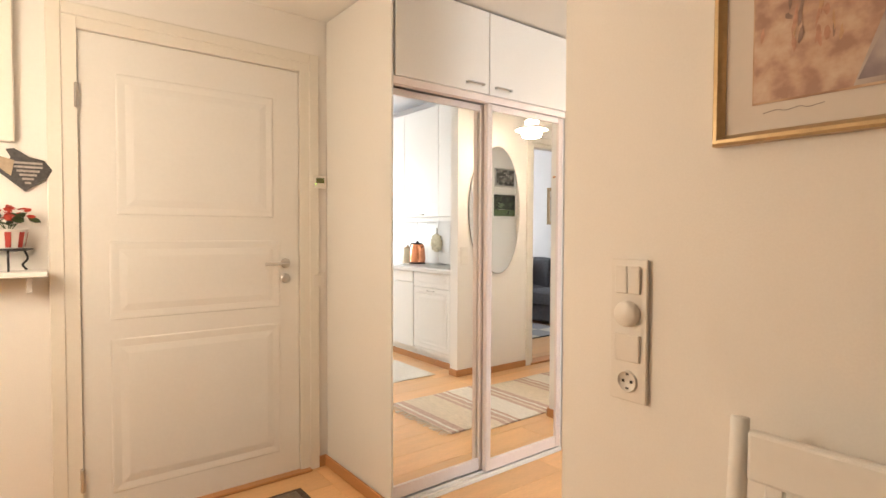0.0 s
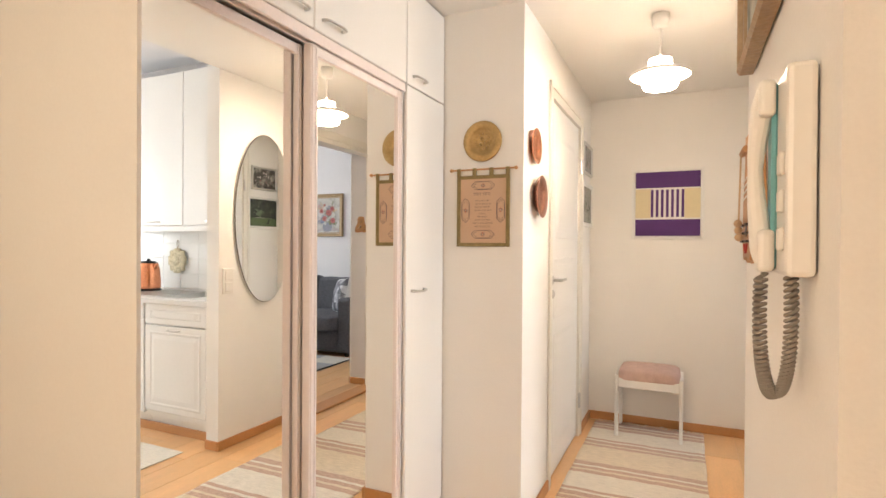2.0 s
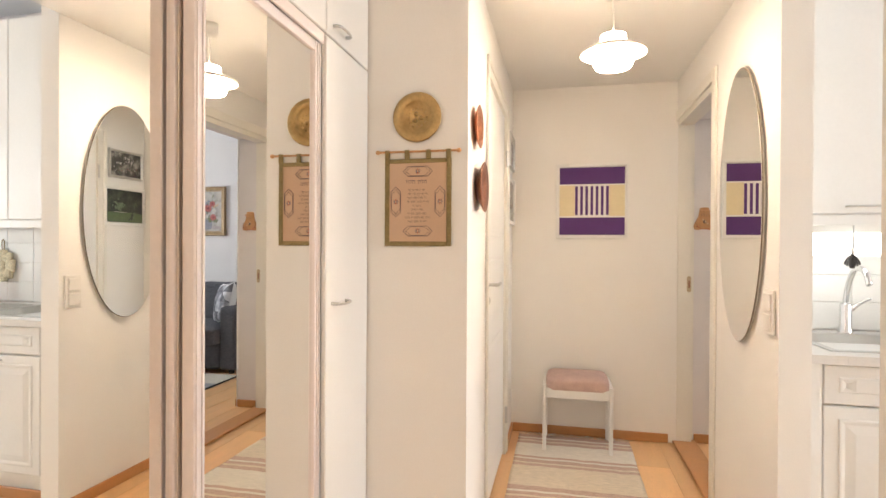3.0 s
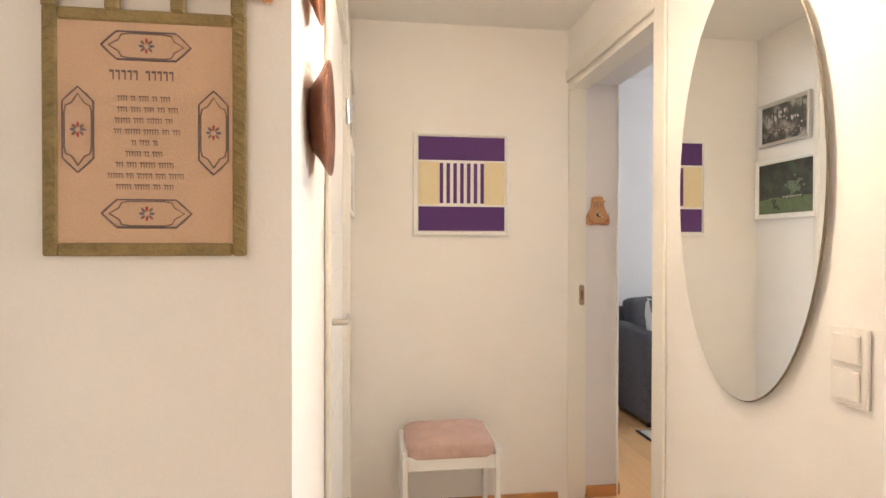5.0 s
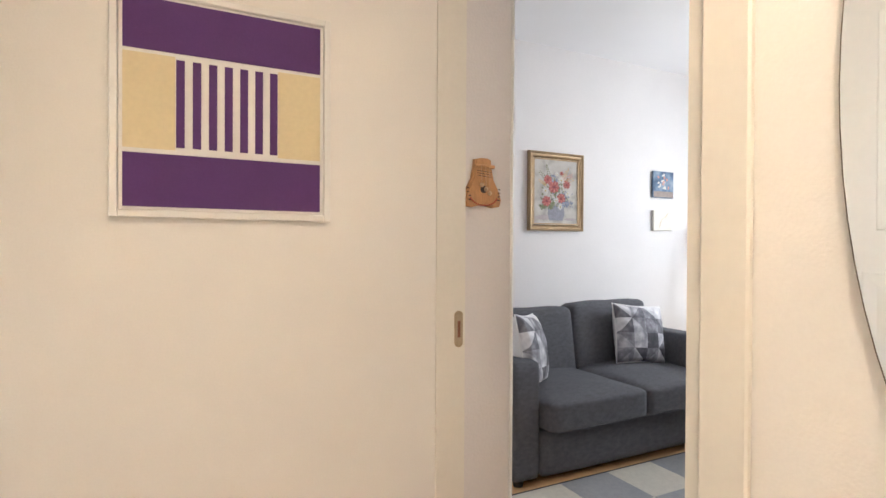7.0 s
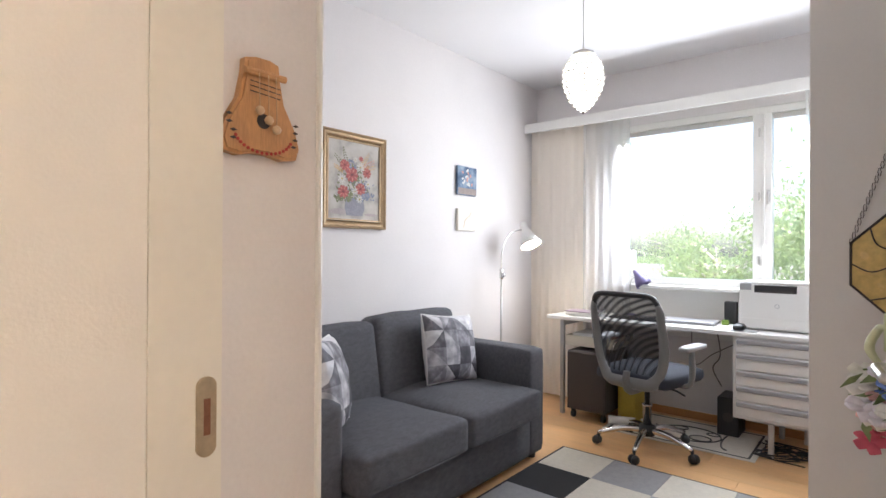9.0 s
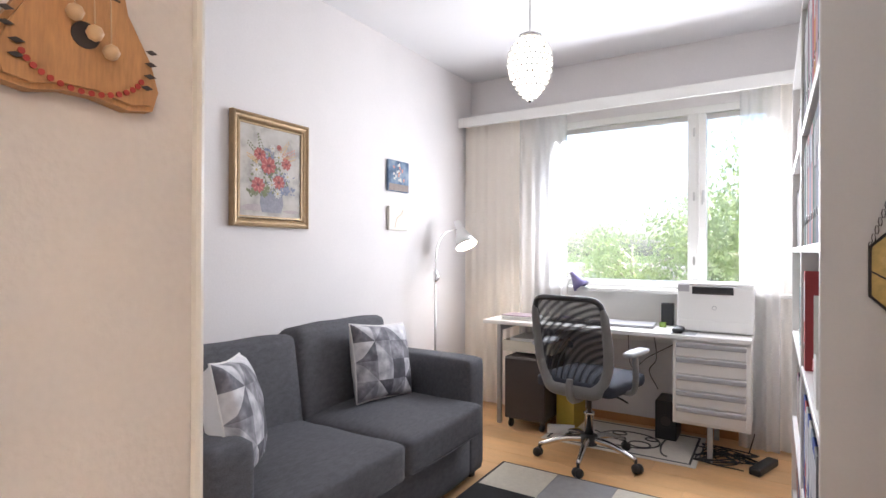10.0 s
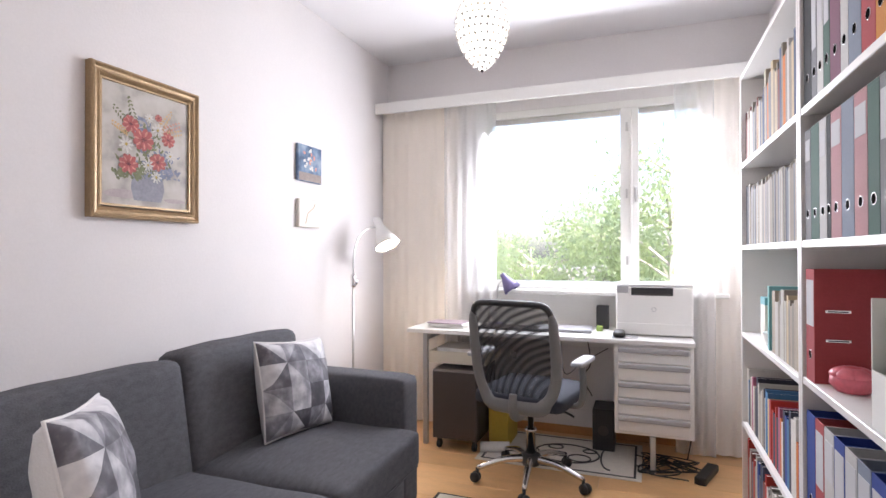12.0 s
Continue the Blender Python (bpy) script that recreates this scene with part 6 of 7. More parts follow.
part("cable", tube([(6.28, -2.72, 0.70), (6.25, -2.70, 0.5), (6.30, -2.71, 0.4), (6.24, -2.70, 0.28)], 0.004, 6), M_BLACK, cb, "", True)
part("cable", tube([(6.45, -2.72, 0.70), (6.42, -2.70, 0.42), (6.30, -2.71, 0.50), (6.14, -2.72, 0.60)], 0.003, 6), M_BLACK, cb, "", True)
pw = thing("power_strip", "black power strip on the floor", "power strip", (5.60, -2.28, 0.0), 70)
part("case", box(-0.13, 0.13, -0.03, 0.03, 0.001, 0.042, 0.008, 2), M_BLACK, pw)

# ---- office chair ----


def office_chair():
    c = thing("office_chair", "black mesh-back office chair on a chrome star base", "office chair", (6.49, -1.91, 0), -10)
    for k in range(5):
        a = math.radians(105 + 72 * k)
        ex, ey = math.cos(a), math.sin(a)
        leg_ob = part("base_leg", tube([(0.03 * ex, 0.03 * ey, 0.125), (0.15 * ex, 0.15 * ey, 0.118), (0.29 * ex, 0.29 * ey, 0.075)], [0.022, 0.018, 0.013], 10), M_CHROME, c, "polished chrome leg", True)
        part("castor", merge(moved(lathe([(0.001, -0.026), (0.022, -0.025), (0.027, -0.014), (0.027, -0.004), (0.012, -0.003), (0.012, 0.003), (0.027, 0.004), (0.027, 0.014), (0.022, 0.025), (0.001, 0.026)], 16), pose(0.30 * ex, 0.30 * ey, 0.029, 0, 90, math.degrees(a) + 60)), tube([(0.29 * ex, 0.29 * ey, 0.078), (0.29 * ex, 0.29 * ey, 0.045)], 0.009, 8)), M_BLACK, leg_ob, "black twin castor", True)
    part("hub", lathe([(0.045, 0.09), (0.052, 0.10), (0.052, 0.145), (0.035, 0.155)], 24), M_BLACK, c, "", True)
    part("gas_lift", lathe([(0.026, 0.15), (0.026, 0.27), (0.032, 0.272), (0.032, 0.285), (0.016, 0.287), (0.016, 0.42)], 20), M_CHROME, c, "chrome gas lift", True)
    part("mechanism", box(-0.09, 0.09, -0.12, 0.13, 0.39, 0.43, 0.012, 2), M_BLACK, c)
    part("tilt_lever", tube([(-0.08, 0.0, 0.41), (-0.18, 0.0, 0.40), (-0.24, 0.0, 0.38)], 0.006, 6), M_BLACK, c)
    part("seat", moved(soft_box(0.49, 0.47, 0.085, 0.035, 0.02, 9), pose(0, -0.03, 0.43)), M_SEATBLACK, c, "black padded seat", True)
    # backrest: a rounded frame with mesh; the back leans towards +y
    n = 44

    def outline(k, s=1.0):
        a = 2 * math.pi * k / n
        ca, sa = math.cos(a), math.sin(a)
        e = 0.24
        x = math.copysign(abs(ca) ** e, ca) * (0.216 - 0.010 * max(sa, 0) - 0.04 * max(-sa, 0) ** 2) * s
        z = math.copysign(abs(sa) ** (e if sa > 0 else 0.8), sa) * 0.265 * s
        return x, z

    def place(x, z):
        return (x, 0.245 + 0.05 * (z / 0.265) + 0.10 * (x * x) * -3.0 + 0.03 * (1 - (z / 0.265) ** 2) * -0.6, 0.715 + z)

    pts = [place(*outline(k)) for k in range(n + 1)]
    upper = [p for p in pts]
    part("back_frame", tube(upper, [0.016 if p[2] > 0.72 else 0.021 for p in upper], 10, False), M_BLACK, c, "", True)
    low = [place(*outline(k, 1.01)) for k in range(n // 2 - 3, n + 4)]
    low = [(x, y + 0.004, z) for x, y, z in low]
    part("lower_shell", tube(low, [0.012] + [0.028] * 3 + [0.040] * 3 + [0.028] * 3 + [0.012], 10, False), M_CHAIRGREY, c, "grey moulded lower frame", True)
    mesh_bm = bmesh.new()
    grid = []
    for i in range(15):
        row = []
        for j in range(n):
            x, z = outline(j, i / 14)
            row.append(mesh_bm.verts.new(place(x, z)))
        grid.append(row)
    for a, b in zip(grid[1:], grid[2:]):
        for j in range(n):
            mesh_bm.faces.new((a[j], a[(j + 1) % n], b[(j + 1) % n], b[j]))
    mesh_bm.faces.new(grid[1])
    part("mesh", mesh_bm, M_MESH, c, "black see-through mesh", True)
    part("spine", tube([(0, 0.08, 0.40), (0, 0.20, 0.40), (0, 0.245, 0.46), (0, 0.235, 0.52)], [0.03, 0.028, 0.024, 0.02], 8), M_CHAIRGREY, c, "", True)
    for s in (-1, 1):
        part("armrest_post", tube([(s * 0.20, 0.02, 0.44), (s * 0.27, 0.02, 0.45), (s * 0.295, 0.03, 0.52), (s * 0.29, 0.03, 0.66)], [0.014, 0.016, 0.018, 0.018], 8), M_CHAIRGREY, c, "", True)
        part("armrest_pad", moved(soft_box(0.065, 0.24, 0.03, 0.013, 0.004, 5), pose(s * 0.29, 0.01, 0.66)), M_SILVERPAD, c, "pale grey armrest pad", True)


def mesh_cloth():
    m = bpy.data.materials.new("black_mesh_net")
    m.use_nodes = True
    nd, l = m.node_tree.nodes, m.node_tree.links
    b = nd["Principled BSDF"]
    b.inputs["Base Color"].default_value, b.inputs["Roughness"].default_value = (0.02, 0.02, 0.024, 1), 0.6
    tr, mx, wv, tc = nd.new("ShaderNodeBsdfTransparent"), nd.new("ShaderNodeMixShader"), nd.new("ShaderNodeTexWave"), nd.new("ShaderNodeTexCoord")
    wv.inputs["Scale"].default_value, wv.inputs["Distortion"].default_value, wv.inputs["Detail"].default_value = 9.0, 2.0, 0.5
    wv.inputs["Detail Scale"].default_value = 0.7
    wv.wave_type, wv.rings_direction = "RINGS", "SPHERICAL"
    mp = nd.new("ShaderNodeMapping")
    mp.inputs["Location"].default_value = (0.28, -0.3, -0.42)
    l.new(tc.outputs["Object"], mp.inputs["Vector"])
    l.new(mp.outputs["Vector"], wv.inputs["Vector"])
    r = nd.new("ShaderNodeMapRange")
    r.inputs["To Min"].default_value, r.inputs["To Max"].default_value = 0.10, 0.36
    l.new(wv.outputs["Fac"], r.inputs["Value"])
    l.new(r.outputs[0], mx.inputs[0])
    l.new(b.outputs[0], mx.inputs[1])
    l.new(tr.outputs[0], mx.inputs[2])
    l.new(mx.outputs[0], nd["Material Output"].inputs["Surface"])
    return m


M_MESH = mesh_cloth()
M_SILVERPAD = mat("pale_grey_pad", (0.42, 0.42, 0.44), 0.5, vary=0.04)
office_chair()

# ---- floor lamp ----
fp = thing("floor_lamp", "brushed steel floor lamp with a bent neck, lit", "floor lamp", (7.60, -1.935, 0))
part("foot", lathe([(0.125, 0.001), (0.125, 0.014), (0.03, 0.024), (0.012, 0.04)], 32), M_STEEL, fp, "", True)
part("pole", tube([(0, 0, 0.03), (0, 0, 1.08)], 0.008, 10), M_STEEL, fp, "", True)
part("joint", merge(lathe([(0.014, 1.02), (0.016, 1.03), (0.016, 1.09), (0.012, 1.10)], 14), box(-0.03, -0.01, -0.012, 0.012, 1.035, 1.065, 0.003)), M_CHROME, fp, "", True)
part("neck", tube([(0, 0, 1.08), (0, -0.005, 1.22), (-0.01, -0.05, 1.33), (-0.02, -0.14, 1.385), (-0.03, -0.24, 1.40)], 0.006, 8), M_CHROME, fp, "", True)
shade_m = look((-0.033, -0.265, 1.435), (-0.033 - 0.147, -0.265 + 0.054, 1.435 - 0.255)) @ Matrix.Scale(1.1, 4)
part("shade", moved(lathe([(0.018, 0.03), (0.024, 0.02), (0.026, -0.03), (0.030, -0.04), (0.052, -0.10), (0.080, -0.17), (0.077, -0.17), (0.048, -0.10), (0.02, -0.045)], 36, False), shade_m), mat("pale_brushed_steel", (0.74, 0.73, 0.71), 0.3, 0.7, vary=0.05, fine=160, bump=0.03), fp, "brushed steel bell shade", True)
part("bulb", moved(lathe([(0.0, -0.165), (0.026, -0.15), (0.034, -0.125), (0.026, -0.09), (0.012, -0.06), (0.0, -0.055)], 16, False), shade_m), glow("lit_bulb", (1.0, 0.9, 0.75), 3.0), fp, "lit bulb", True)
part("light_disc", moved(lathe([(0.0, -0.158), (0.074, -0.160), (0.074, -0.158), (0.0, -0.156)], 28, False), shade_m), glow("lit_shade_mouth", (1.0, 0.88, 0.70), 10.0), fp, "glowing shade opening", True)

# ---- study pendant: a strawberry of glass beads ----
pe = thing("pendant_lamp", "white lit pendant lamp made of glass beads", "lamp", (6.47, -0.94, 0))
M_BEAD = mat("opal_glass_bead", (0.82, 0.82, 0.80), 0.15, vary=0.02, bump=0)
part("cord", tube([(0, 0, HIGH - 0.005), (0, 0, 2.185)], 0.003, 6), M_STEEL, pe)
part("ceiling_cup", lathe([(0.05, HIGH - 0.001), (0.045, HIGH - 0.03), (0.01, HIGH - 0.045)], 20), M_LAMPWHITE, pe, "", True)
rows_b = [(0.87 * r, z) for r, z in [(0.046, 2.185), (0.05, 2.172), (0.075, 2.158), (0.093, 2.138), (0.104, 2.115), (0.109, 2.09), (0.110, 2.065), (0.106, 2.04), (0.098, 2.015), (0.086, 1.99), (0.071, 1.967), (0.054, 1.946), (0.036, 1.928), (0.018, 1.915)]]
part("inner_glow", lathe([(0.03, 2.165)] + [(r * 0.74, z - 0.004) for r, z in rows_b[2:]] + [(0.0, 1.91)], 28, False), glow("lit_core", (1.0, 0.91, 0.78), 4.5), pe, "", True)
beads = []
bead_src = lathe([(0.001, -0.008), (0.006, -0.0055), (0.0082, 0), (0.006, 0.0055), (0.001, 0.008)], 8)
bead_me = bpy.data.meshes.new("bead")
bead_src.to_mesh(bead_me)
bead_me.materials.append(M_BEAD)
for i, (r, z) in enumerate(rows_b):
    k = max(5, int(2 * math.pi * r / 0.0215))
    for j in range(k):
        a = 2 * math.pi * (j + 0.5 * (i % 2)) / k
        b = new("bead", bead_me)
        b.parent = pe
        b.location = (r * math.cos(a), r * math.sin(a), z)
part("tip", lathe([(0.004, 1.912), (0.007, 1.906), (0.003, 1.898)], 10), M_DARK, pe)
# opaque cap added to keep the glowing core off the ceiling
part("upward_light_cap", lathe([(0.004, 2.215), (0.022, 2.208), (0.034, 2.196), (0.056, 2.182), (0.060, 2.176), (0.054, 2.174), (0.004, 2.180)], 24), M_LAMPWHITE, pe, "white cap added to block upward light", True)
part("crown", lathe([(0.042, 2.188), (0.05, 2.194), (0.046, 2.196), (0.02, 2.19)], 20, False), M_CHROME, pe, "", True)

# ---- curtains and valance ----
va = thing("curtain_valance", "white boxed curtain valance board", "valance")
part("front_board", box(5.23, 7.755, -2.530, -2.512, 2.245, 2.325, 0.003), M_WHITE, va)
part("top_board", box(5.23, 7.755, -2.748, -2.531, 2.307, 2.323), M_WHITE, va)


def sheer(name, color, clear, through_light=0.62):
    m = bpy.data.materials.new(name)
    m.use_nodes = True
    nd, l = m.node_tree.nodes, m.node_tree.links
    b = nd["Principled BSDF"]
    b.inputs["Base Color"].default_value, b.inputs["Roughness"].default_value = (*color, 1), 0.9
    tl, tr = nd.new("ShaderNodeBsdfTranslucent"), nd.new("ShaderNodeBsdfTransparent")
    tl.inputs["Color"].default_value = (*color, 1)
    a, c = nd.new("ShaderNodeMixShader"), nd.new("ShaderNodeMixShader")
    tc, no, r = nd.new("ShaderNodeTexCoord"), nd.new("ShaderNodeTexNoise"), nd.new("ShaderNodeMapRange")
    no.inputs["Scale"].default_value = 240
    l.new(tc.outputs["Object"], no.inputs["Vector"])
    r.inputs["To Min"].default_value, r.inputs["To Max"].default_value = clear - 0.1, clear + 0.1
    l.new(no.outputs["Fac"], r.inputs["Value"])
    a.inputs[0].default_value = through_light
    l.new(b.outputs[0], a.inputs[1])
    l.new(tl.outputs[0], a.inputs[2])
    l.new(r.outputs[0], c.inputs[0])
    l.new(a.outputs[0], c.inputs[1])
    l.new(tr.outputs[0], c.inputs[2])
    l.new(c.outputs[0], nd["Material Output"].inputs["Surface"])
    return m


def curtain(label, x0, x1, y, folds, amp, material, seed):
    o = thing("curtain", label, "curtain", group="window curtains")
    bm = bmesh.new()
    n, rows_n = folds * 16, 10
    g = []
    for k in range(rows_n + 1):
        v = k / rows_n
        row = []
        for i in range(n + 1):
            u = i / n
            w = u * folds * 2 * math.pi + 0.8 * noise.noise(Vector((u * folds * 0.7, seed, v * 0.6)))
            d = amp * (0.35 + 0.65 * v) * (math.sin(w) + 0.2 * math.sin(1.7 * w + seed))
            row.append(bm.verts.new((x0 + (x1 - x0) * u + 0.006 * noise.noise(Vector((u * 9, v * 2, seed))), y + d, 2.30 - v * 2.285)))
        g.append(row)
    for a, b in zip(g, g[1:]):
        for i in range(n):
            bm.faces.new((a[i], a[i + 1], b[i + 1], b[i]))
    part("cloth", bm, material, o, "", True)


curtain("long cream curtain hanging beside the study window", 7.13, 7.745, -2.62, 8, 0.0065, sheer("cream_curtain", (0.95, 0.88, 0.79), 0.03, 0.18), 1)
curtain("sheer white net curtain drawn to the window's side", 6.86, 7.24, -2.585, 5, 0.010, sheer("white_net", (0.88, 0.88, 0.88), 0.36), 4)
curtain("sheer white net curtain beside the bookshelf", 5.52, 5.74, -2.585, 4, 0.009, sheer("white_net_b", (0.88, 0.88, 0.88), 0.36), 7)
curtain("long cream curtain beside the bookshelf", 5.25, 5.60, -2.63, 5, 0.0065, sheer("cream_curtain_b", (0.95, 0.90, 0.84), 0.06, 0.3), 3)

# ---- bookshelf ----
M_SHELF = mat("white_shelf_laminate", (0.76, 0.74, 0.72), 0.4, vary=0.02, size=5, fine=150, bump=0)
LEVELS = (0.05, 0.42, 0.848, 1.264, 1.655)
NEAR = (0.05, 0.45, 0.862, 1.264, 1.655)


def bookcase(y0, y1, label, levels):
    b = thing("bookcase", label, "bookshelf", group="study bookcases")
    part("side", box(5.212, 5.475, y0, y0 + 0.02, 0.001, 2.08, 0.002), M_SHELF, b)
    part("side", box(5.212, 5.475, y1 - 0.02, y1, 0.001, 2.08, 0.002), M_SHELF, b)
    part("top", box(5.212, 5.473, y0 + 0.0205, y1 - 0.0205, 2.058, 2.079), M_SHELF, b)
    part("back", box(5.203, 5.211, y0, y1, 0.002, 2.078), M_SHELF, b)
    for z in levels:
        part("shelf_board", box(5.212, 5.473, y0 + 0.0205, y1 - 0.0205, z - 0.022, z, 0.002), M_SHELF, b)


bookcase(-1.97, -0.922, "white bookcase filled with books and binders", LEVELS)
bookcase(-0.920, -0.028, "white bookcase filled with lever arch files", NEAR)

BOOK_COL = [(0.44, 0.42, 0.38), (0.36, 0.31, 0.25), (0.28, 0.24, 0.20), (0.05, 0.05, 0.06), (0.16, 0.17, 0.20), (0.48, 0.38, 0.25), (0.20, 0.07, 0.06), (0.52, 0.50, 0.47), (0.26, 0.23, 0.20), (0.08, 0.10, 0.16)]
BRIGHT = [(0.03, 0.06, 0.24), (0.42, 0.04, 0.03), (0.55, 0.16, 0.04), (0.05, 0.05, 0.07), (0.60, 0.57, 0.52), (0.06, 0.16, 0.30), (0.34, 0.10, 0.16), (0.58, 0.42, 0.20)]
book_mats = {c: mat("book_cover", c, 0.9, vary=0.1, size=25, fine=150, bump=0.03) for c in BOOK_COL + BRIGHT}


def u_shell(d, w, t, h):
    """A cover folded round a spine: two boards and the back at +x, in one piece."""
    a, b = w / 2, w / 2 - t
    return moved(prism([(-d, -a), (d, -a), (d, a), (-d, a), (-d, b), (d - t, b), (d - t, -b), (-d, -b)], h), pose(0, 0, 0.0005, 90, 0, 0))


def book(y, z, w, h, d, color, lean=0.0):
    o = thing("book", "book standing on the shelf", "book", m=pose(5.455 - d / 2, y + w / 2, z, lean, 0, 0), group="shelf books")
    c = book_mats[color]
    part("cover", u_shell(d / 2, w, 0.002, h), c, o)
    part("pages", box(-d / 2 + 0.004, d / 2 - 0.003, -w / 2 + 0.0025, w / 2 - 0.0025, 0.003, h - 0.004), M_PAPER, o)


def book_row(y0, y1, z, hmin, hmax, wmin, wmax, colors, seed, dmin=0.16, dmax=0.22):
    r = random.Random(seed)
    y = y0
    while y < y1:
        w = r.uniform(wmin, wmax)
        if y + w > y1:
            break
        book(y, z, w, r.uniform(hmin, hmax), r.uniform(dmin, dmax), r.choice(colors))
        y += w + 0.0012


L = LEVELS
book_row(-1.945, -1.52, L[4], 0.19, 0.25, 0.010, 0.026, BOOK_COL, 1)
book_row(-1.515, -0.955, L[4], 0.22, 0.31, 0.012, 0.034, BOOK_COL + [(0.55, 0.16, 0.04)], 2)
book_row(-1.94, -1.83, L[3], 0.27, 0.29, 0.02, 0.03, [(0.28, 0.24, 0.20), (0.05, 0.05, 0.06)], 3)
book_row(-1.825, -0.965, L[3], 0.24, 0.27, 0.007, 0.016, [(0.44, 0.42, 0.38), (0.36, 0.31, 0.25), (0.26, 0.23, 0.20), (0.28, 0.24, 0.20), (0.16, 0.17, 0.20), (0.05, 0.05, 0.06)], 4)
book_row(-1.40, -0.97, L[2], 0.19, 0.25, 0.008, 0.03, [(0.36, 0.31, 0.25), (0.44, 0.42, 0.38), (0.48, 0.38, 0.25), (0.26, 0.23, 0.20)], 5)
book_row(-1.94, -1.43, L[1], 0.20, 0.27, 0.014, 0.034, BRIGHT + BOOK_COL[:3], 6)
book_row(-1.42, -0.965, L[1], 0.19, 0.28, 0.016, 0.038, BRIGHT, 7)
book_row(-1.94, -0.965, L[0], 0.20, 0.30, 0.02, 0.05, BOOK_COL + BRIGHT[:3], 8)

FILE_COL = {"black": (0.02, 0.02, 0.022), "green": (0.07, 0.13, 0.105), "grey": (0.20, 0.20, 0.21), "red": (0.36, 0.06, 0.065), "rose": (0.44, 0.24, 0.25), "blue": (0.025, 0.055, 0.25), "slate": (0.21, 0.24, 0.30), "white": (0.50, 0.49, 0.48), "orange": (0.50, 0.20, 0.04), "plum": (0.20, 0.09, 0.13)}
file_mats = {k: mat("file_board_" + k, c, 0.9, vary=0.08, size=12, fine=160, bump=0.04) for k, c in FILE_COL.items()}
# glossless black for the shade inside the files' finger holes
M_HOLESHADE = mat("file_hole_shade", (0.012, 0.012, 0.012), 0.95, vary=0.05, bump=0)
M_HOLESHADE.node_tree.nodes["Principled BSDF"].inputs["Specular IOR Level"].default_value = 0.0
M_LABEL = mat("white_file_label", (0.50, 0.50, 0.52), 0.9, vary=0.02)


def lever_file(y, z, w, color, label_h=0.13, m=None, lab="lever arch file with a label and finger hole"):
    o = thing("lever_arch_file", color + " " + lab, "binder", m=m if m is not None else pose(5.355, y + w / 2, z), group="lever arch files")
    c = file_mats[color]
    d, h = 0.112, 0.318
    part("cover", u_shell(d, w, 0.003, h), c, o)
    part("pages", box(-d + 0.006, d - 0.06, -w / 2 + 0.006, w / 2 - 0.012, 0.008, h - 0.02), M_PAPER, o)
    if label_h:
        part("spine_label", box(d, d + 0.0008, -w / 2 + 0.006, w / 2 - 0.006, h - 0.03 - label_h, h - 0.03), M_LABEL, o, "white spine label")
    part("finger_ring", moved(lathe([(0.0110, 0), (0.0112, 0.0007), (0.0126, 0.0007), (0.0128, 0)], 18, False), pose(d, 0, 0.075, 0, 90)), M_CHROME, o, "metal finger ring", True)
    # flat disc on the spine, its black stands in for the hole's shade
    part("finger_hole_shade", moved(lathe([(0.0, 0.0009), (0.0114, 0.0009)], 18, False), pose(d, 0, 0.075, 0, 90)), M_HOLESHADE, o)
    return o


y = -0.892
for col, w, lh in (("black", 0.075, 0), ("grey", 0.05, 0.15), ("white", 0.052, 0.10), ("green", 0.05, 0.12), ("plum", 0.075, 0.0), ("white", 0.05, 0.08), ("slate", 0.075, 0.06), ("red", 0.075, 0), ("orange", 0.05, 0.12), ("rose", 0.075, 0.1), ("slate", 0.075, 0.12), ("blue", 0.05, 0.1)):
    if y + w < -0.075:
        lever_file(y, L[4], w, col, lh)
        y += w + 0.003
y = -0.885
for col, w, lh in (("grey", 0.055, 0.06), ("green", 0.075, 0), ("white", 0.06, 0.07), ("black", 0.03, 0), ("rose", 0.075, 0.06), ("slate", 0.08, 0), ("rose", 0.075, 0.07), ("green", 0.06, 0), ("grey", 0.075, 0.1), ("slate", 0.075, 0.06), ("rose", 0.075, 0.1)):
    if y + w < -0.075:
        lever_file(y, L[3], w, col, lh)
        y += w + 0.003
y = -0.888
for col, w, lh in (("blue", 0.08, 0.0), ("red", 0.075, 0.15), ("white", 0.075, 0.1), ("blue", 0.075, 0.16), ("white", 0.075, 0.1), ("slate", 0.075, 0.13), ("blue", 0.075, 0.12), ("grey", 0.075, 0.12)):
    if y + w < -0.075:
        lever_file(y, NEAR[1], w, col, lh)
        y += w + 0.004
# the large red file turned with its side to the room
rf = lever_file(0, 0, 0.08, "red", 0.13, pose(5.355, -0.846, NEAR[2]), "lever arch file with slotted side on the shelf")
for z in (0.117, 0.198):
    part("side_slot", box(0.026, 0.086, 0.0395, 0.0415, z, z + 0.008, 0.0005), M_CHROME, rf, "metal slot plate")
    part("slot_gap", box(0.032, 0.080, 0.0412, 0.0420, z + 0.0025, z + 0.0055), M_BLACK, rf)
mh = thing("magazine_holder", "white card magazine holder with a green folder", "magazine holder", (5.35, -0.36, NEAR[2]))
for y_ in (-0.05, 0.046):
    part("side_panel", box(-0.115, 0.115, y_, y_ + 0.004, 0.001, 0.27), M_PAPER, mh)
part("front_panel", box(0.111, 0.115, -0.0455, 0.0455, 0.001, 0.12), M_PAPER, mh)
part("bottom_panel", box(-0.115, 0.110, -0.0455, 0.0455, 0.001, 0.005), M_PAPER, mh)
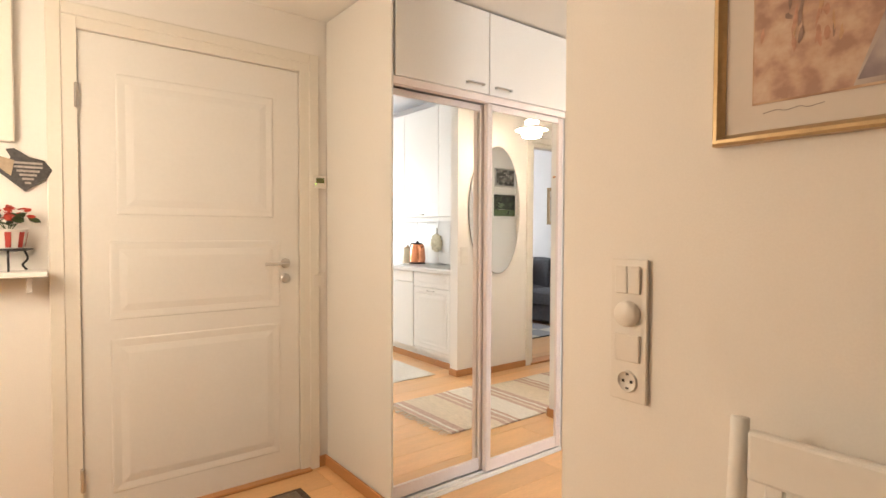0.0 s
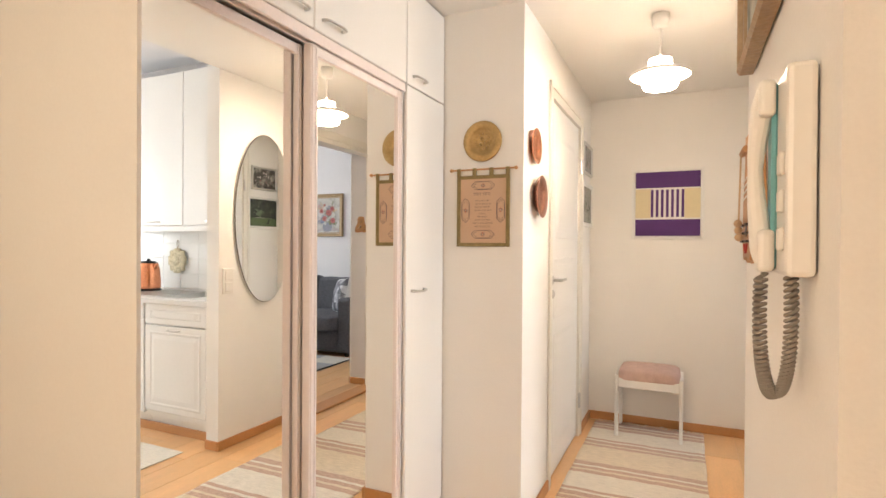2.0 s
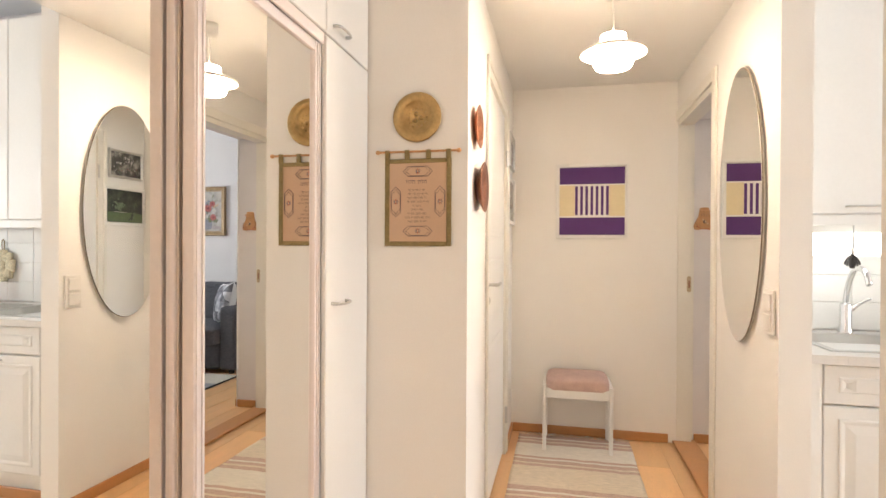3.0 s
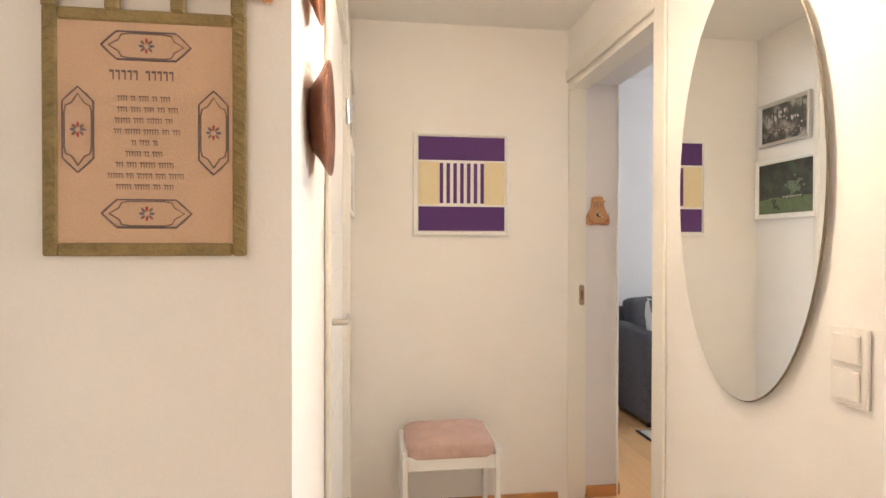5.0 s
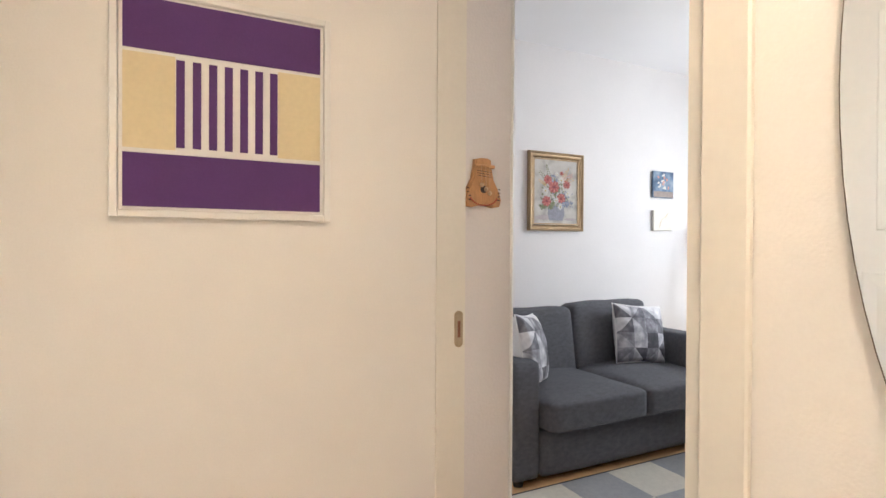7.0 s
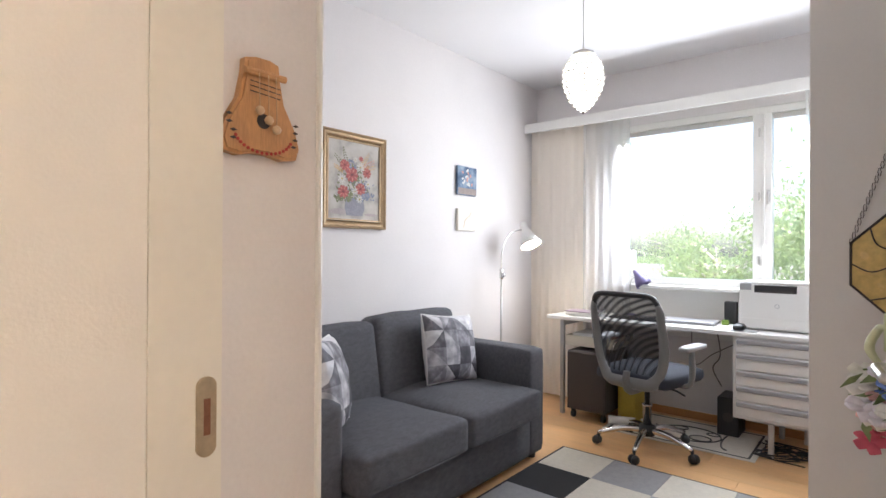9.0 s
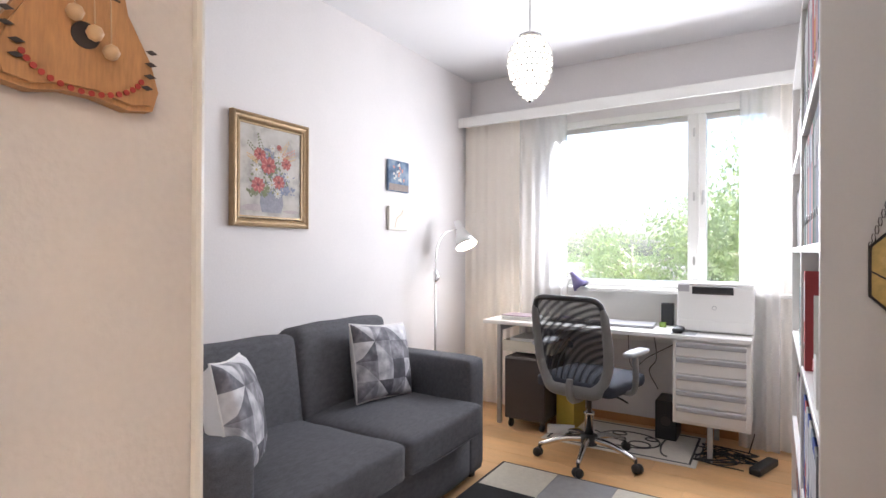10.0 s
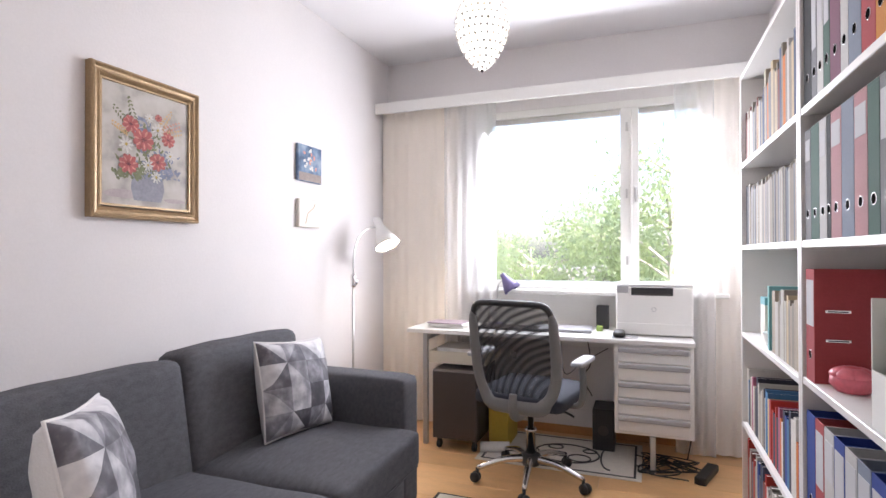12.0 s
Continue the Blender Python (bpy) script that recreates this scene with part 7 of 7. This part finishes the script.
part("green_folder", box(-0.10, 0.10, -0.02, 0.02, 0.0055, 0.235, 0.001), mat("green_card", (0.16, 0.32, 0.20), 0.6, vary=0.08), mh, "green card folder")
part("paper_stack", box(-0.10, 0.095, 0.024, 0.042, 0.0055, 0.225), M_LABEL, mh)
so2 = thing("soap_flower", "pink rose-shaped candle on the shelf", "candle", (5.400, -0.735, NEAR[2]))
part("body", lathe([(0.035, 0.0005), (0.052, 0.02), (0.05, 0.04), (0.03, 0.052), (0.0, 0.05)], 24, False), mat("pink_wax", (0.68, 0.15, 0.19), 0.4, vary=0.15, size=50), so2, "", True)
part("petals", merge(*[moved(soft_box(0.04, 0.04, 0.018, 0.008, 0.003, 3), pose(0.028 * math.cos(a), 0.028 * math.sin(a), 0.042, 0, 25, math.degrees(a))) for a in [k * 0.9 for k in range(7)]]), mat("rose_wax", (0.74, 0.18, 0.22), 0.4, vary=0.1), so2, "", True)
bx = thing("medicine_box", "white and teal carton on the shelf", "carton", (5.40, -1.655, L[2]))
part("carton", box(-0.04, 0.04, -0.045, 0.045, 0.0005, 0.19, 0.001), mat("cream_card", (0.66, 0.62, 0.54), 0.6), bx)
part("teal_top", box(-0.0405, 0.0405, -0.0455, 0.0455, 0.16, 0.1905), M_TEAL, bx)
cx = thing("plastic_tub", "clear white plastic tub on the shelf", "tub", (5.415, -1.545, L[2]))
part("tub", lathe([(0.035, 0.001), (0.045, 0.05), (0.047, 0.055), (0.043, 0.055), (0.033, 0.006), (0.0, 0.005)], 24, False), M_PAPER, cx, "", True)
tb = thing("teal_book", "teal folder standing on the shelf", "folder", (5.38, -1.44, L[2]))

part("cover", box(-0.10, 0.08, -0.012, 0.012, 0.0005, 0.25, 0.001), M_TEAL, tb)

# ---- things on the end of the bookcase and on the study door ----
M_AMBER = mat("amber_stained_glass", (0.66, 0.47, 0.16), 0.25, vary=0.2, size=30)
M_LEAD = mat("lead_came", (0.06, 0.05, 0.045), 0.45, 0.6, vary=0.2)
sg = thing("stained_glass", "round amber stained glass ornament on a chain", "ornament", m=pose(5.285, -0.0265, 1.208, 0, 0, 180))
oct_ = [(0.121 * math.cos(a), 0.121 * math.sin(a)) for a in [math.pi / 8 + k * math.pi / 4 for k in range(8)]]
part("glass_disc", prism(oct_, -0.004), M_AMBER, sg, "amber leaded glass")
part("lead_rim", tube([(x, -0.002, z) for x, z in oct_ + oct_[:1]], 0.0034, 6, False), M_LEAD, sg)
part("lead_lines", merge(*[tube([(0.036 * math.cos(a), -0.005, 0.036 * math.sin(a)), (0.078 * math.cos(a + 0.22), -0.005, 0.078 * math.sin(a + 0.22)), (0.112 * math.cos(a), -0.005, 0.112 * math.sin(a))], 0.0016, 5) for a in [k * 0.785 for k in range(8)]]), M_LEAD, sg)
part("centre_glass", moved(lathe([(0.034, 0), (0.034, 0.003), (0.0, 0.004)], 20, False), pose(0, -0.004, 0, 90)), mat("red_brown_glass", (0.09, 0.05, 0.05), 0.25), sg)
links = []
for s in (-1, 1):
    for k in range(24):
        u = k / 23
        links.append(tube([(s * (0.112 * (1 - u)) + 0.003 * math.cos(q), -0.004 + 0.002 * (k % 2) * math.sin(q), 0.048 + 0.35 * u + 0.009 * math.sin(q)) for q in [j * 1.0472 for j in range(7)]], 0.0008, 4, False))
part("chain", merge(*links), M_LEAD, sg, "fine dark chain")
fb = thing("flower_bouquet", "artificial flower bouquet with a pale ribbon on the door handle", "bouquet", m=pose(5.336, 0.285, 0.985, 0, 0, 180))
rnd = random.Random(21)


def soft_spread(r):
    return max(-0.045, min(0.045, r.gauss(0, 0.026)))


cols = [(0.55, 0.10, 0.15), (0.76, 0.45, 0.42), (0.16, 0.27, 0.62), (0.80, 0.78, 0.74), (0.78, 0.74, 0.80), (0.80, 0.79, 0.72)]
for k in range(26):
    cx_, cy_, cz_ = soft_spread(rnd), rnd.uniform(-0.02, 0.03), rnd.uniform(-0.085, 0.045)
    bl = [moved(soft_box(0.030, 0.019, 0.008, 0.0035, 0.001, 2), pose(cx_, cy_, cz_, rnd.uniform(0, 90), 0, 0) @ pose(0.012 * math.cos(a), 0.012 * math.sin(a), 0, 0, -20, math.degrees(a))) for a in [q * 1.2566 for q in range(5)]]
    part("flower", merge(*bl), book_mats.setdefault(cols[(k * 7 + k // 6) % 6], mat("petal", cols[(k * 7 + k // 6) % 6], 0.7, vary=0.15)), fb, "", True)
part("leaves", merge(*[moved(prism([(-0.02, 0), (0, 0.008), (0.024, 0), (0, -0.008)], 0.001), pose(soft_spread(rnd), rnd.uniform(-0.02, 0.03), rnd.uniform(-0.085, 0.04), rnd.uniform(0, 180), rnd.uniform(0, 180), 0)) for k in range(26)]), mat("bouquet_leaf", (0.20, 0.26, 0.11), 0.6, vary=0.3), fb)
part("ribbon", merge(*[tube([(0, 0, 0.045), (s * 0.022, 0.012, 0.08), (s * 0.010, 0.01, 0.115), (0, 0, 0.12)], [0.004, 0.008, 0.007, 0.005], 6) for s in (-1, 1)], tube([(0, 0.01, 0.05), (0.03, 0.03, 0.02), (0.045, 0.03, -0.005)], 0.006, 6), tube([(0, 0, 0.08), (0, -0.012, 0.145)], 0.003, 5)), mat("pale_lime_ribbon", (0.60, 0.62, 0.40), 0.5, vary=0.08), fb, "pale lime ribbon", True)

# ---- outdoors ----
ground = structure("ground", boxes((-400, 400, -800, 300, -6.2, -6.0)), mat("lawn", (0.07, 0.10, 0.035), 0.95, vary=0.3, size=0.5, fine=12), "green lawn below the window", "ground")
M_LEAF = mat("tree_leaf", (0.17, 0.22, 0.11), 0.6, vary=0.3, size=1.5, fine=10)
lnt = M_LEAF.node_tree
l_thin, l_mix = lnt.nodes.new("ShaderNodeBsdfTranslucent"), lnt.nodes.new("ShaderNodeMixShader")
l_thin.inputs["Color"].default_value = (0.55, 0.62, 0.38, 1)
l_mix.inputs[0].default_value = 0.66
lnt.links.new(lnt.nodes["Principled BSDF"].outputs[0], l_mix.inputs[1])
lnt.links.new(l_thin.outputs[0], l_mix.inputs[2])
lnt.links.new(l_mix.outputs[0], lnt.nodes["Material Output"].inputs["Surface"])
M_BARK = mat("birch_bark", (0.40, 0.37, 0.33), 0.8, vary=0.3, size=8, fine=40, bump=0.3)


def tree(at, height, spread, leaves, seed, label, low=0.25):
    r = random.Random(seed)
    t = thing("tree", label, "tree", at)
    part("trunk", tube([(0, 0, 0), (0.1, 0.05, height * 0.4), (-0.05, 0.1, height * 0.75), (0.05, 0, height)], [0.035 * height / 3, 0.028 * height / 3, 0.015 * height / 3, 0.01], 9), M_BARK, t, "", True)
    limbs, tips = [], []
    for k in range(26):
        u = low + (1 - low) * r.random()
        a = r.uniform(0, 6.28)
        ln = spread * (1 - 0.75 * abs(u - 0.5)) * r.uniform(0.5, 1.0)
        p0, p1 = (0, 0, u * height * 0.95), (math.cos(a) * ln, math.sin(a) * ln, u * height * 0.95 + ln * 0.45)
        limbs.append(tube([p0, (p1[0] * 0.5, p1[1] * 0.5, p0[2] + ln * 0.32), p1], [0.05, 0.03, 0.012], 5, True, 3))
        tips += [Vector(p0).lerp(Vector(p1), q) for q in (0.45, 0.7, 0.9, 1.0)]
    part("limbs", merge(*limbs), M_BARK, t, "", True)
    vs, fs = [], []
    for k in range(int(leaves * 1.6)):
        c = r.choice(tips) + Vector((r.gauss(0, 0.28), r.gauss(0, 0.28), r.gauss(-0.1, 0.28))) * (spread / 2.2)
        e = Euler((r.uniform(0, 6.28), r.uniform(0, 6.28), r.uniform(0, 6.28))).to_matrix()
        s = r.uniform(0.045, 0.10)
        i = len(vs)
        vs += [c + e @ Vector(p) * s for p in ((-1, 0, 0), (0, -0.5, 0.1), (1, 0, 0), (0, 0.5, 0.1))]
        fs.append((i, i + 1, i + 2, i + 3))
    me = bpy.data.meshes.new("crown")
    me.from_pydata(vs, [], fs)
    me.materials.append(M_LEAF)
    cr = new("crown", me)
    cr.parent = t


tree((5.3, -13.5, -6.0), 10.5, 2.6, 5200, 1, "tall birch with fine green leaves outside the window")
tree((7.2, -16.0, -6.0), 8.0, 3.0, 6200, 2, "rounded green garden tree outside the window", 0.45)
tree((9.6, -17.5, -6.0), 7.4, 2.8, 5000, 3, "rounded green garden tree outside the window", 0.45)
tree((9.0, -36.0, -6.0), 10.5, 4.5, 4200, 5, "large distant leafy tree", 0.35)
tree((16.5, -40.0, -6.0), 9.5, 4.5, 3600, 6, "large distant leafy tree", 0.35)
hs = thing("house", "low pale house with a grey roof beyond the garden", "house", (14.0, -28.0, -6.0), 12)
part("wall", box(-7, 7, -3.5, 3.5, 0, 5.2), mat("pale_render", (0.36, 0.33, 0.30), 0.8), hs)
part("roof", prism([(-7.6, 5.2), (7.6, 5.2), (7.0, 6.5), (-7.0, 6.5)], 7.6), mat("grey_roof", (0.16, 0.155, 0.155), 0.7), hs).location = (0, -3.8, 0)
part("chimney", box(2.0, 2.7, -0.4, 0.3, 6.4, 7.3), M_PAPER, hs)
for k in range(5):
    w_ = part("window", box(-6 + k * 2.6, -4.8 + k * 2.6, 3.5, 3.56, 2.6, 4.0), M_WHITE, hs)
    part("pane", box(-5.9 + k * 2.6, -4.9 + k * 2.6, 3.561, 3.57, 2.7, 3.9), M_DARK, w_)

# ---- pieces of floor and backsplash ----
floor = structure("floor", boxes((X_W, 7.92, -2.9, 3.46, -0.12, -0.0135)), M_SUBFLOOR, "beech laminate plank floor", "floor")
PW, PL = 0.192, 1.28
pl_bm = box(0.0004, PL - 0.0004, 0.0004, PW - 0.0004, -0.013, 0.0, 0.0012)
pl_me = bpy.data.meshes.new("plank")
pl_bm.to_mesh(pl_me)
pl_me.materials.append(M_BEECH)
r = random.Random(1)
yy = -2.9
while yy < 3.45:
    xx = X_W - r.uniform(0, PL)
    while xx < 7.9:
        east = 7.90 if yy < 0.93 else 6.09 if yy < 2.18 else 4.32
        x0, x1 = max(xx, X_W), min(xx + PL, east)
        if x1 - x0 > PL - 0.001:
            me = pl_me
        elif x1 - x0 > 0.02:
            me = bpy.data.meshes.new("plank")
            box(0.0004, x1 - x0 - 0.0004, 0.0004, PW - 0.0004, -0.013, 0.0, 0.0012).to_mesh(me)
            me.materials.append(M_BEECH)
        else:
            xx += PL
            continue
        p = new("plank", me)
        p.parent = floor
        p.location = (x0, yy, 0)
        xx += PL
    yy += PW
tl_bm = box(0.0012, 0.0080, 0.001, 0.199, 0.001, 0.119, 0.0015)
tl_me = bpy.data.meshes.new("tile")
tl_bm.to_mesh(tl_me)
tl_me.materials.append(mat("white_glazed_tile", (0.80, 0.79, 0.76), 0.15, vary=0.02, size=6, fine=60, bump=0.01))
for i in range(12):
    for j in range(4):
        p = new("tile", tl_me)
        p.parent = tiles
        p.location = (5.0025, -1.30 + 0.2 * i, 0.899 + 0.12 * j)
